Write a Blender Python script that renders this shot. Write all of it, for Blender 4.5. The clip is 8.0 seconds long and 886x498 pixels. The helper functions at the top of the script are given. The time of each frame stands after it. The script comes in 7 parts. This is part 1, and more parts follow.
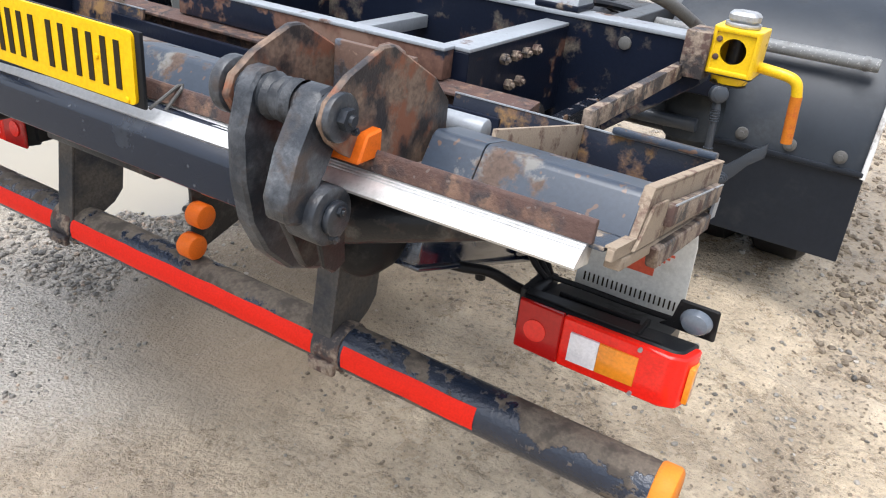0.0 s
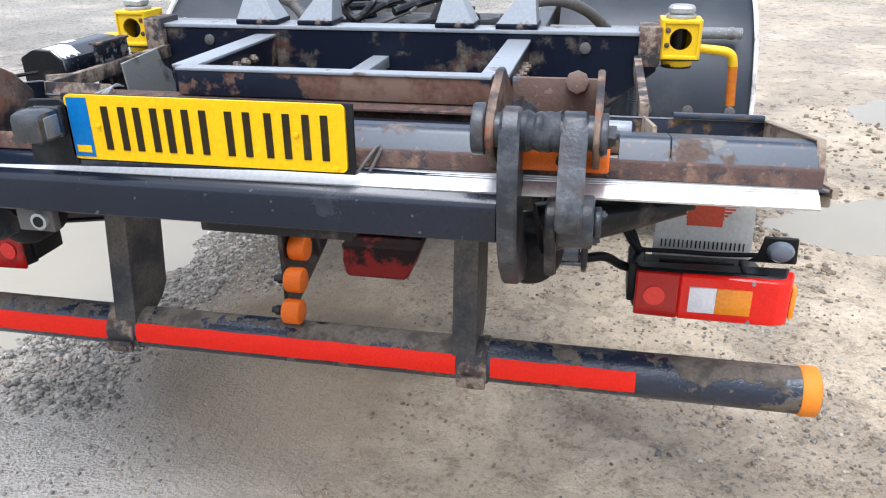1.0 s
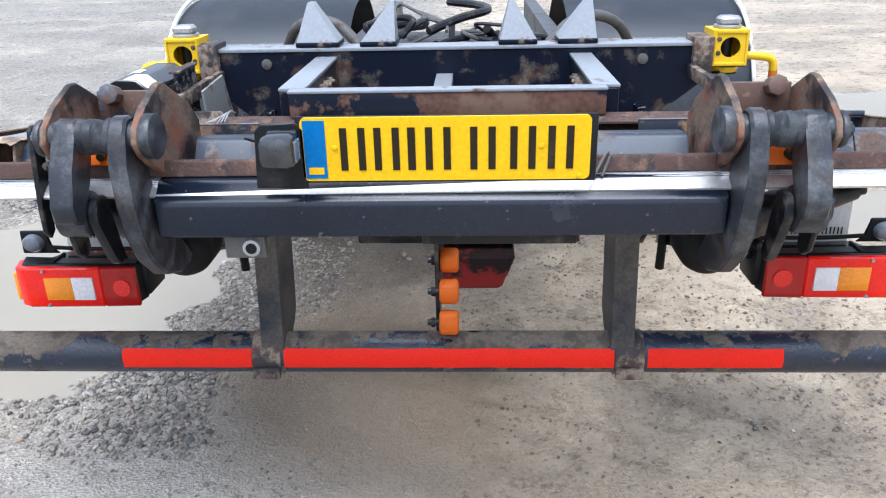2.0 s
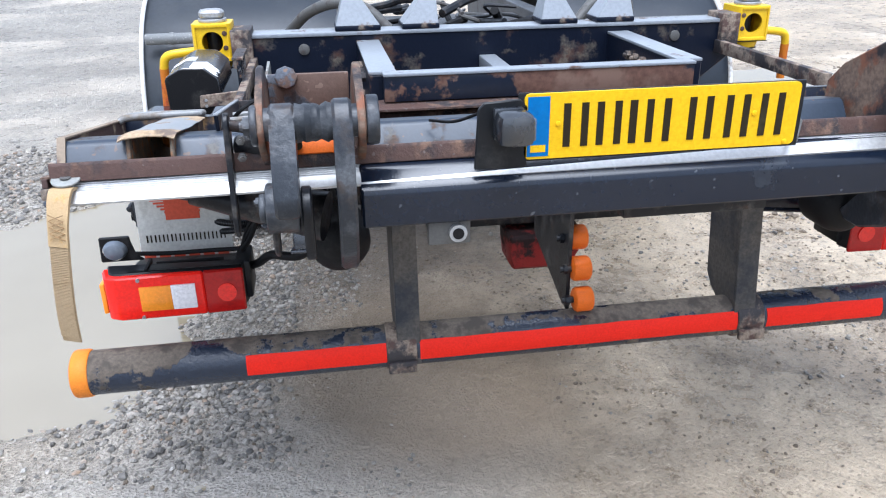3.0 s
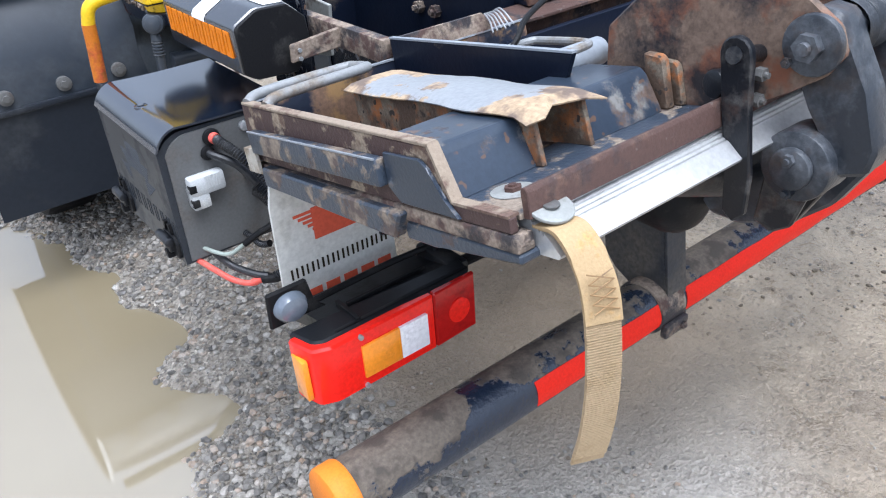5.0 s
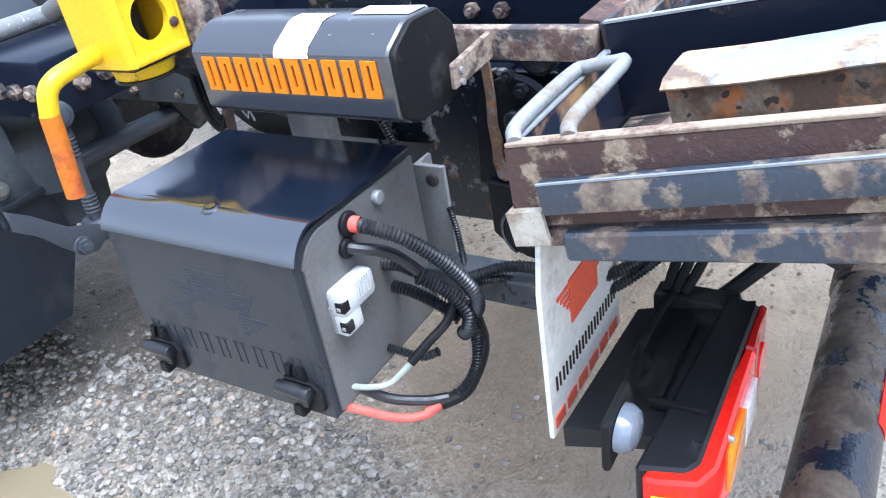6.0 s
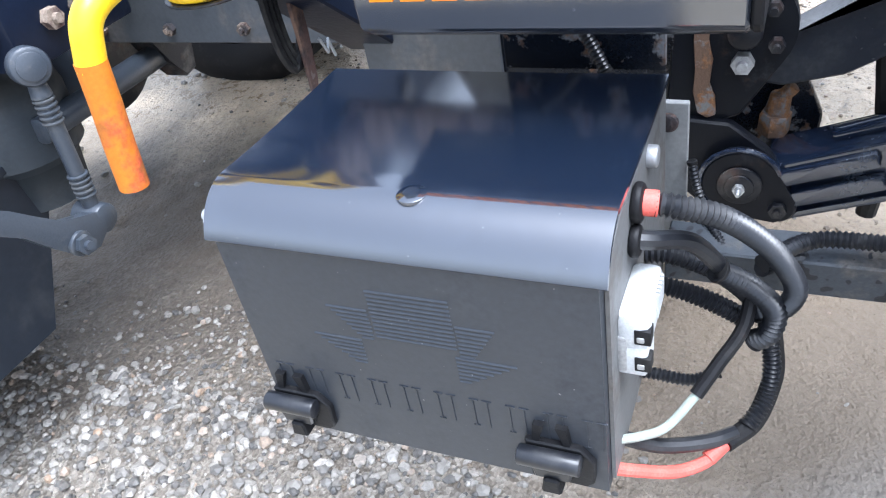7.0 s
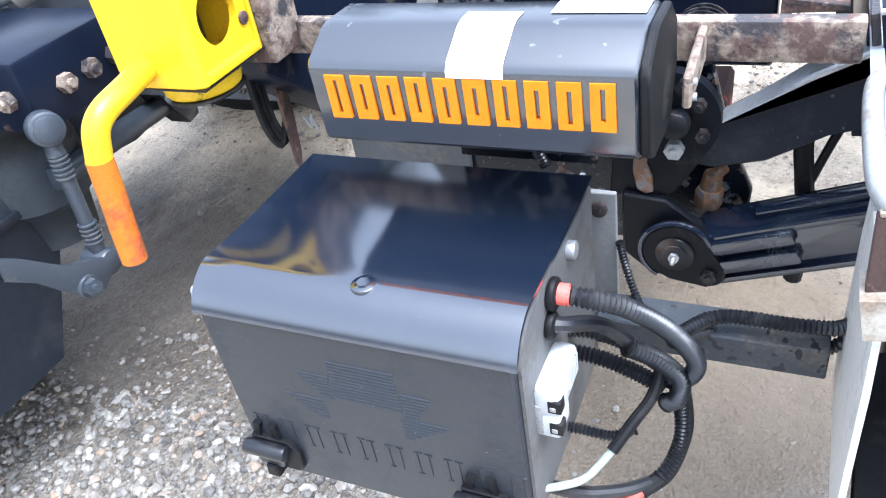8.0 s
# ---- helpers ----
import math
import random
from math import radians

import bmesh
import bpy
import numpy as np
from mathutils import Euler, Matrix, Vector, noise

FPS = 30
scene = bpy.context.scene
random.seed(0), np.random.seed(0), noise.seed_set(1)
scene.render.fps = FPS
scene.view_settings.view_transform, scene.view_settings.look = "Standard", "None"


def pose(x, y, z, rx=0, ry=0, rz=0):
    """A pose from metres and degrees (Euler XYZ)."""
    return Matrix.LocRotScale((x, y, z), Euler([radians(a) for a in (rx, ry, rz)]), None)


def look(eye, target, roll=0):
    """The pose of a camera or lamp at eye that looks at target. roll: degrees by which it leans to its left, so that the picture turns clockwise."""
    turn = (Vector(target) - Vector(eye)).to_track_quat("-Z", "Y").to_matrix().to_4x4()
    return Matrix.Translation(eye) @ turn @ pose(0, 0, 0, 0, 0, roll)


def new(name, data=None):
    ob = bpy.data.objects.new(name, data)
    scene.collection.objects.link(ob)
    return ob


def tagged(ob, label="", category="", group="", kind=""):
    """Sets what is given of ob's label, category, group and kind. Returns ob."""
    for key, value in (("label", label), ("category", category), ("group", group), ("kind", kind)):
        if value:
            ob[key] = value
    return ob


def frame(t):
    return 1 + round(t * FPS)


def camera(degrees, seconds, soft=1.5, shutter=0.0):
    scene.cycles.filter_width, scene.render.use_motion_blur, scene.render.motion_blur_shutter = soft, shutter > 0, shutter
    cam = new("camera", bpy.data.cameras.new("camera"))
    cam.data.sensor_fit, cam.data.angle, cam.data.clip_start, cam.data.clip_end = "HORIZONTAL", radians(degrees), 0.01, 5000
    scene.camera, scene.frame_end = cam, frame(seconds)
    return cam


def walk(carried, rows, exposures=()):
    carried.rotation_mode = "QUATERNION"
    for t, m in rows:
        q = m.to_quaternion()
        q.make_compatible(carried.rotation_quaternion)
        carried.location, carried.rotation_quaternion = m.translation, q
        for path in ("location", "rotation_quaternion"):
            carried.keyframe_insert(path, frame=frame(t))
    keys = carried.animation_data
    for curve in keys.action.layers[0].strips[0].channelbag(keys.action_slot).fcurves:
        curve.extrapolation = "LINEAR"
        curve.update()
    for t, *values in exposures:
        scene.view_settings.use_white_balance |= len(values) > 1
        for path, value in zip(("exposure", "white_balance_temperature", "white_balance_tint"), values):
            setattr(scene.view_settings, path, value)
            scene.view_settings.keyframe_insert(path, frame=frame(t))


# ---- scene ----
cam = camera(59.5, 8.0, soft=1.15)
PATH = [
    (0, (1.313, -1.098, 1.424), (0.446, 0.465, 0.526), 6.4),
    (0.5, (1.022, -1.294, 1.433), (0.421, 0.403, 0.563), -0.0),
    (1, (0.696, -1.513, 1.435), (0.326, 0.278, 0.626), -0.6),
    (1.5, (0.375, -1.666, 1.46), (0.146, 0.163, 0.683), -0.4),
    (1.7, (0.264, -1.666, 1.449), (0.072, 0.171, 0.682), -1.0),
    (2.8, (-0.476, -1.641, 1.45), (-0.225, 0.178, 0.658), -0.5),
    (3, (-0.591, -1.608, 1.43), (-0.313, 0.204, 0.631), -0.8),
    (3.5, (-0.853, -1.401, 1.418), (-0.421, 0.367, 0.589), -1.3),
    (4, (-1.075, -1.25, 1.416), (-0.406, 0.419, 0.542), -1.7),
    (4.2, (-1.201, -1.176, 1.419), (-0.443, 0.436, 0.51), -2.1),
    (5.3, (-1.599, -0.512, 1.351), (-0.477, 0.763, 0.294), -5.2),
    (5.5, (-1.658, -0.366, 1.325), (-0.429, 0.83, 0.294), -6.0),
    (6, (-1.685, 0.014, 1.281), (-0.282, 1.011, 0.263), -10.4),
    (6.5, (-1.587, 0.37, 1.206), (-0.184, 1.274, 0.106), -12.1),
    (7, (-1.56, 0.501, 1.195), (-0.15, 1.271, 0.004), -11.5),
    (7.5, (-1.558, 0.458, 1.173), (-0.133, 1.24, 0.009), -10.7),
    (8, (-1.582, 0.411, 1.311), (-0.165, 1.2, 0.141), -10.8),
]
walk(cam, [(t, look(eye, target, roll)) for t, eye, target, roll in PATH], [(0, 1.17, 6150, 10), (0.5, 1.17, 5980, 10), (1.5, 1.10, 5680, 10), (3.0, 1.14, 5500, 10), (4.2, 1.14, 5500, 10), (5.3, 1.33, 5560, 10), (6.0, 1.86, 5320, 10), (6.5, 2.18, 5350, 10), (7.5, 2.22, 5560, 10), (8.0, 2.28, 5430, 10)])

# ---- world, sun, exposure ----
scene.view_settings.exposure = 0.0
world = bpy.data.worlds.new("overcast_sky")
scene.world = world
world.use_nodes = True
wn = world.node_tree
wn.nodes.clear()
w_out = wn.nodes.new("ShaderNodeOutputWorld")
w_bg = wn.nodes.new("ShaderNodeBackground")
w_hsv = wn.nodes.new("ShaderNodeHueSaturation")
w_sky = wn.nodes.new("ShaderNodeTexSky")
w_sky.sky_type = "NISHITA"
w_sky.sun_disc = False
w_sky.sun_elevation = radians(72)
w_sky.sun_rotation = radians(200)
w_sky.air_density = 1.0
w_sky.dust_density = 5.0
w_hsv.inputs["Saturation"].default_value = 0.30
w_bg.inputs["Strength"].default_value = 0.15
wn.links.new(w_sky.outputs[0], w_hsv.inputs["Color"])
wn.links.new(w_hsv.outputs[0], w_bg.inputs["Color"])
wn.links.new(w_bg.outputs[0], w_out.inputs["Surface"])

sun_data = bpy.data.lights.new("sun", "SUN")
sun_data.energy = 1.0
sun_data.angle = radians(40)
sun_data.color = (1.0, 0.97, 0.93)
sun = new("sun", sun_data)
sun.matrix_world = look((0.4, -1.8, 7.0), (0, 0.3, 0.5))


# ---- materials ----
def nodes_of(name):
    m = bpy.data.materials.new(name)
    m.use_nodes = True
    nt = m.node_tree
    bsdf = nt.nodes["Principled BSDF"]
    return m, nt, bsdf


def noise_tex(nt, scale, detail=4.0, rough=0.55, coord="Object", dist=0.0, stretch=None):
    tc = nt.nodes.new("ShaderNodeTexCoord")
    n = nt.nodes.new("ShaderNodeTexNoise")
    n.inputs["Scale"].default_value = scale
    n.inputs["Detail"].default_value = detail
    n.inputs["Roughness"].default_value = rough
    n.inputs["Distortion"].default_value = dist
    src = tc.outputs[coord]
    if stretch:
        mp = nt.nodes.new("ShaderNodeMapping")
        mp.inputs["Scale"].default_value = stretch
        nt.links.new(src, mp.inputs["Vector"])
        src = mp.outputs[0]
    nt.links.new(src, n.inputs["Vector"])
    return n


def ramp(nt, src, stops):
    r = nt.nodes.new("ShaderNodeValToRGB")
    while len(r.color_ramp.elements) < len(stops):
        r.color_ramp.elements.new(0.5)
    for e, (p, c) in zip(r.color_ramp.elements, stops):
        e.position = p
        e.color = (*c, 1) if isinstance(c, tuple) else (c, c, c, 1)
    nt.links.new(src, r.inputs[0])
    return r.outputs[0]


def mix(nt, fac, a, b):
    m = nt.nodes.new("ShaderNodeMix")
    m.data_type = "RGBA"
    for sock, v in ((m.inputs[0], fac), (m.inputs[6], a), (m.inputs[7], b)):
        if isinstance(v, (int, float)):
            sock.default_value = v
        elif isinstance(v, tuple):
            sock.default_value = (*v, 1)
        else:
            nt.links.new(v, sock)
    return m.outputs[2]


def bump(nt, bsdf, src, strength, dist):
    b = nt.nodes.new("ShaderNodeBump")
    b.inputs["Strength"].default_value = strength
    b.inputs["Distance"].default_value = dist
    nt.links.new(src, b.inputs["Height"])
    nt.links.new(b.outputs[0], bsdf.inputs["Normal"])


def paint(name, color, rough=0.4, dirt=(0.16, 0.13, 0.10), lo=0.55, hi=0.7, scale=9.0, metal=0.0, coat=0.0, bump_s=0.12, second=None, rust_rough=0.85, coord="Object", spec=0.3, ior=1.5, bias=(), specks=None):
    """Painted or plain surface with large worn or dirty patches and fine grain."""
    m, nt, b = nodes_of(name)
    big = noise_tex(nt, scale, 6, 0.65, coord=coord)
    fine = noise_tex(nt, scale * 14, 3, 0.6, coord=coord)
    src = big.outputs[0]
    for axis, a0, a1, amount in bias:
        # more of the dirt colour towards one end or side of the thing
        tcb = nt.nodes.new("ShaderNodeTexCoord")
        sep = nt.nodes.new("ShaderNodeSeparateXYZ")
        nt.links.new(tcb.outputs["Object"], sep.inputs[0])
        mr = nt.nodes.new("ShaderNodeMapRange")
        for key, v in (("From Min", a0), ("From Max", a1), ("To Min", 0.0), ("To Max", amount)):
            mr.inputs[key].default_value = v
        nt.links.new(sep.outputs[axis], mr.inputs["Value"])
        plus = nt.nodes.new("ShaderNodeMath")
        plus.operation = "ADD"
        nt.links.new(src, plus.inputs[0])
        nt.links.new(mr.outputs[0], plus.inputs[1])
        src = plus.outputs[0]
    mask = ramp(nt, src, [(lo, 0.0), (hi, 1.0)])
    tint = ramp(nt, fine.outputs[0], [(0.3, tuple(c * 0.9 for c in color)), (0.7, tuple(min(1, c * 1.1) for c in color))])
    dirty = ramp(nt, fine.outputs[0], [(0.3, tuple(c * 0.75 for c in dirt)), (0.7, tuple(min(1, c * 1.35) for c in dirt))])
    if second:
        other = noise_tex(nt, scale * 2.3, 4, 0.6, coord=coord)
        dirty = mix(nt, ramp(nt, other.outputs[0], [(0.48, 0.0), (0.6, 1.0)]), dirty, second)
    colour = mix(nt, mask, tint, dirty)
    if specks:
        # scattered grains of dust and chips
        dots = noise_tex(nt, specks[0], 1, 0.5, coord=coord)
        colour = mix(nt, ramp(nt, dots.outputs[0], [(specks[1], 0.0), (specks[1] + 0.03, 1.0)]), colour, specks[2])
    nt.links.new(colour, b.inputs["Base Color"])
    rr = ramp(nt, mask, [(0.0, rough), (1.0, rust_rough)])
    nt.links.new(rr, b.inputs["Roughness"])
    b.inputs["Metallic"].default_value = metal
    b.inputs["Coat Weight"].default_value = coat
    b.inputs["Specular IOR Level"].default_value = spec
    b.inputs["IOR"].default_value = ior
    add = nt.nodes.new("ShaderNodeMath")
    add.operation = "ADD"
    nt.links.new(mask, add.inputs[0])
    nt.links.new(fine.outputs[0], add.inputs[1])
    bump(nt, b, add.outputs[0], bump_s, 0.004)
    return m


RUST = (0.085, 0.043, 0.032)
MUD = (0.17, 0.14, 0.11)
navy = paint("navy_chassis_paint", (0.006, 0.009, 0.019), 0.30, dirt=RUST, lo=0.60, hi=0.66, scale=7, second=MUD, spec=0.20)
navy_muddy = paint("navy_paint_washed_with_mud", (0.006, 0.009, 0.019), 0.32, dirt=(0.115, 0.098, 0.078), lo=0.54, hi=0.66, scale=7, second=(0.085, 0.045, 0.033), spec=0.20)
# the bias is a pale crest tint that stands for the sky's sheen
navy_clean = paint("clean_navy_paint", (0.006, 0.010, 0.020), 0.22, dirt=(0.050, 0.060, 0.075), lo=0.64, hi=0.84, scale=6, spec=0.45, ior=1.5, bump_s=0.04, specks=(70, 0.72, (0.06, 0.066, 0.076)), bias=(("Z", 0.975, 1.008, 0.24),))
slate = paint("slate_blue_paint", (0.029, 0.040, 0.059), 0.30, dirt=(0.085, 0.058, 0.045), lo=0.54, hi=0.60, scale=10, second=(0.17, 0.165, 0.155), spec=0.42, specks=(60, 0.68, (0.10, 0.062, 0.045)), bump_s=0.04)
scraped_black = paint("black_paint_with_fine_scrapes", (0.005, 0.007, 0.012), 0.22, dirt=(0.12, 0.125, 0.135), lo=0.555, hi=0.60, scale=26, second=(0.11, 0.060, 0.035), spec=0.28, bump_s=0.15)
matt_black = paint("oily_black_pivot_paint", (0.005, 0.006, 0.009), 0.42, dirt=(0.022, 0.023, 0.026), lo=0.58, hi=0.72, scale=26, bump_s=0.10, spec=0.14, second=(0.045, 0.028, 0.020))
gloss_black = paint("glossy_black_arm_paint", (0.008, 0.013, 0.028), 0.12, dirt=(0.028, 0.036, 0.052), lo=0.50, hi=0.75, scale=15, bump_s=0.006, spec=0.6, ior=1.7, rust_rough=0.35, specks=(200, 0.75, (0.12, 0.12, 0.13)))
slate_dark = paint("dark_slate_paint_with_scratches", (0.026, 0.036, 0.054), 0.30, dirt=(0.15, 0.125, 0.10), lo=0.585, hi=0.62, scale=15, second=(0.10, 0.115, 0.14), spec=0.5, bump_s=0.10)
cover_slate = paint("satin_slate_cover_paint", (0.008, 0.011, 0.018), 0.20, dirt=(0.028, 0.030, 0.036), lo=0.60, hi=0.82, scale=7, spec=0.5, ior=2.25, bump_s=0.02, specks=(80, 0.73, (0.08, 0.085, 0.095)))
top_paint = paint("pale_flange_paint", (0.24, 0.26, 0.285), 0.35, dirt=(0.11, 0.068, 0.052), lo=0.60, hi=0.66, scale=6, spec=0.6)
rusty = paint("rusted_steel", (0.078, 0.045, 0.037), 0.65, dirt=(0.036, 0.032, 0.034), lo=0.47, hi=0.62, scale=14, second=(0.17, 0.105, 0.074), bump_s=0.35, specks=(90, 0.69, (0.12, 0.095, 0.085)))
rust_black = paint("rust_and_navy_patches", (0.008, 0.012, 0.024), 0.32, dirt=(0.105, 0.055, 0.040), lo=0.47, hi=0.50, scale=4.2, second=(0.16, 0.10, 0.075))
muddy = paint("mud_caked_steel", (0.040, 0.036, 0.038), 0.5, dirt=(0.225, 0.178, 0.138), lo=0.44, hi=0.52, scale=12, second=(0.090, 0.056, 0.048), bump_s=0.4)
slate_muddy = paint("slate_paint_with_mud_splashes", (0.036, 0.048, 0.068), 0.34, dirt=(0.21, 0.168, 0.128), lo=0.51, hi=0.56, scale=11, second=(0.10, 0.075, 0.065), bump_s=0.25, spec=0.5)
greasy = paint("greasy_dark_steel", (0.008, 0.009, 0.012), 0.30, dirt=(0.070, 0.066, 0.062), lo=0.50, hi=0.66, scale=18, bump_s=0.14, rust_rough=0.6, spec=0.30, second=(0.060, 0.038, 0.030))
worn_grey = paint("worn_grey_steel", (0.10, 0.098, 0.094), 0.5, dirt=(0.055, 0.040, 0.034), lo=0.54, hi=0.7, scale=16, bump_s=0.18)
muddy_rust = paint("maroon_rust_with_mud_blobs", (0.070, 0.043, 0.038), 0.6, dirt=(0.27, 0.215, 0.155), lo=0.52, hi=0.57, scale=13, second=(0.13, 0.085, 0.062), bump_s=0.4)
lug_paint = paint("scuffed_lug_paint", (0.030, 0.027, 0.029), 0.4, dirt=(0.165, 0.115, 0.085), lo=0.43, hi=0.54, scale=8, second=(0.20, 0.085, 0.050), bump_s=0.2, bias=(("Y", -0.05, -0.20, 0.10), ("Z", 1.04, 1.18, 0.08)))
mud_edge = paint("pale_dried_mud", (0.27, 0.215, 0.16), 0.85, dirt=(0.13, 0.085, 0.065), lo=0.52, hi=0.6, scale=16, bump_s=0.3)
rail_grey = paint("dusty_grey_rail_paint", (0.062, 0.068, 0.076), 0.45, dirt=(0.11, 0.10, 0.09), lo=0.52, hi=0.70, scale=8, spec=0.4)
rod_grey = paint("oily_grey_rod", (0.034, 0.041, 0.052), 0.35, dirt=(0.065, 0.066, 0.066), lo=0.55, hi=0.7, scale=20, spec=0.5)
alu = paint("brushed_aluminium", (0.62, 0.62, 0.615), 0.33, dirt=(0.34, 0.33, 0.31), lo=0.55, hi=0.8, scale=9, metal=0.6, bump_s=0.02, rust_rough=0.45)
tube_paint = paint("scuffed_bumper_tube_paint", (0.012, 0.019, 0.036), 0.24, dirt=(0.115, 0.093, 0.071), lo=0.565, hi=0.585, scale=9, second=(0.060, 0.048, 0.038), bump_s=0.5, spec=0.6, bias=(("Z", 0.024, 0.050, 0.13), ("X", 0.90, 1.10, 0.07), ("X", -0.98, -1.12, 0.07)))
red_tape = paint("red_reflective_tape", (0.72, 0.022, 0.010), 0.5, dirt=(0.55, 0.016, 0.010), lo=0.6, hi=0.8, scale=16, bump_s=0.06, rust_rough=0.55, spec=0.12)
orange = paint("orange_plastic", (0.66, 0.13, 0.008), 0.45, dirt=(0.40, 0.085, 0.012), lo=0.56, hi=0.8, scale=20, spec=0.25)
cap_orange = paint("faded_orange_cap", (0.72, 0.22, 0.022), 0.5, dirt=(0.62, 0.22, 0.06), lo=0.55, hi=0.8, scale=16, spec=0.2)
orange_dirty = paint("dirty_orange_rubber", (0.50, 0.150, 0.012), 0.55, dirt=(0.40, 0.075, 0.030), lo=0.54, hi=0.66, scale=14, second=(0.27, 0.095, 0.022), spec=0.25, bias=(("Z", 0.88, 0.945, 0.22),))
yellow = paint("yellow_lock_paint", (0.72, 0.46, 0.006), 0.36, dirt=(0.10, 0.065, 0.015), lo=0.645, hi=0.69, scale=13, coat=0.2, bump_s=0.03)
plate_yellow = paint("yellow_plate_plastic", (0.74, 0.44, 0.002), 0.35, dirt=(0.66, 0.38, 0.004), lo=0.6, hi=0.8, scale=10, bump_s=0.01, rust_rough=0.4, spec=0.15)
plate_blue = paint("blue_plate_band", (0.010, 0.135, 0.38), 0.4, bump_s=0.01, dirt=(0.015, 0.11, 0.36), spec=0.15)
black_ink = paint("black_characters", (0.022, 0.016, 0.008), 0.5, bump_s=0.01, dirt=(0.035, 0.028, 0.014), spec=0.15)
rubber = paint("black_rubber", (0.009, 0.009, 0.010), 0.5, dirt=(0.042, 0.040, 0.037), lo=0.55, hi=0.8, scale=18, spec=0.16)
plastic = paint("black_plastic_moulding", (0.011, 0.012, 0.014), 0.35, dirt=(0.040, 0.039, 0.037), lo=0.55, hi=0.8, scale=14, bump_s=0.06, spec=0.20)
lid_black = paint("glossy_black_lid_paint", (0.006, 0.010, 0.020), 0.115, dirt=(0.020, 0.026, 0.040), lo=0.50, hi=0.85, scale=10, bump_s=0.003, rust_rough=0.16, spec=0.5, ior=2.35, specks=(330, 0.775, (0.10, 0.10, 0.10)))
face_black = paint("matt_black_box_plastic", (0.022, 0.026, 0.033), 0.36, dirt=(0.030, 0.032, 0.036), lo=0.5, hi=0.8, scale=11, bump_s=0.04, spec=0.4, specks=(240, 0.77, (0.15, 0.15, 0.15)))
end_grey = paint("dusty_dark_end_plate", (0.115, 0.116, 0.115), 0.5, dirt=(0.10, 0.085, 0.072), lo=0.5, hi=0.75, scale=12, bump_s=0.05)
fender_grey = paint("dusty_black_mudguard_plastic", (0.012, 0.017, 0.025), 0.42, dirt=(0.036, 0.040, 0.045), lo=0.5, hi=0.75, scale=4, bump_s=0.03, spec=0.34, ior=1.6)
bellows_grey = paint("dusty_air_spring_rubber", (0.020, 0.026, 0.033), 0.5, dirt=(0.042, 0.045, 0.048), lo=0.45, hi=0.7, scale=8, bump_s=0.04)
flap_black = paint("black_mudflap", (0.013, 0.016, 0.022), 0.36, dirt=(0.032, 0.034, 0.037), lo=0.55, hi=0.8, scale=4, bump_s=0.04, spec=0.22)
fender_edge = paint("pale_mudguard_edge", (0.66, 0.66, 0.65), 0.5)
lens_red = paint("red_lamp_lens", (0.82, 0.016, 0.008), 0.12, dirt=(0.66, 0.010, 0.007), lo=0.6, hi=0.85, scale=12, coat=0.25, bump_s=0.02, rust_rough=0.22)
lens_dark = paint("dark_red_lens_end", (0.42, 0.010, 0.008), 0.15, dirt=(0.30, 0.008, 0.007), coat=0.3, bump_s=0.03, rust_rough=0.25)
lens_amber = paint("amber_lamp_lens", (0.90, 0.30, 0.02), 0.15, dirt=(0.8, 0.26, 0.03), coat=0.5, bump_s=0.03, rust_rough=0.25)
lens_white = paint("white_lamp_lens", (0.82, 0.80, 0.82), 0.15, dirt=(0.7, 0.68, 0.7), coat=0.5, bump_s=0.03, rust_rough=0.25)
lens_bright = paint("bright_red_reflector", (0.80, 0.020, 0.010), 0.1, dirt=(0.75, 0.016, 0.010), coat=0.5, bump_s=0.03, rust_rough=0.2)
lens_clear = paint("clear_side_lamp_lens", (0.13, 0.15, 0.18), 0.12, dirt=(0.10, 0.11, 0.13), coat=0.5, bump_s=0.03)
white_flap = paint("dirty_white_rubber_flap", (0.62, 0.61, 0.57), 0.55, dirt=(0.34, 0.325, 0.27), lo=0.54, hi=0.74, scale=9, bump_s=0.06)
flap_red = paint("red_print", (0.62, 0.10, 0.05), 0.55, dirt=(0.5, 0.12, 0.07))
letter_orange = paint("orange_printed_letters", (0.75, 0.21, 0.006), 0.5, dirt=(0.66, 0.18, 0.008), bump_s=0.01, rust_rough=0.5, spec=0.15)
white_label = paint("white_paper_label", (0.82, 0.82, 0.80), 0.6, dirt=(0.7, 0.7, 0.66))
white_plug = paint("white_connector_plastic", (0.46, 0.47, 0.47), 0.4, dirt=(0.5, 0.49, 0.46), lo=0.55, hi=0.75, scale=30)
hose_black = paint("black_corrugated_hose", (0.010, 0.011, 0.014), 0.30, dirt=(0.035, 0.035, 0.036), lo=0.48, hi=0.75, scale=20, spec=0.5, bump_s=0.03)
red_cable = paint("red_cable_sheath", (0.70, 0.105, 0.080), 0.42, dirt=(0.52, 0.13, 0.10), lo=0.45, hi=0.65, scale=30)
white_cable = paint("pale_green_cable_sheath", (0.30, 0.34, 0.30), 0.45, dirt=(0.27, 0.30, 0.26))
strap_mat = paint("tan_webbing", (0.38, 0.28, 0.165), 0.8, dirt=(0.29, 0.205, 0.11), lo=0.5, hi=0.7, scale=24, bump_s=0.2)
stitch_brown = paint("dark_brown_stitching", (0.27, 0.17, 0.08), 0.8)
strap_gold = paint("golden_webbing", (0.39, 0.275, 0.145), 0.75, dirt=(0.40, 0.23, 0.07), scale=24, bump_s=0.2)
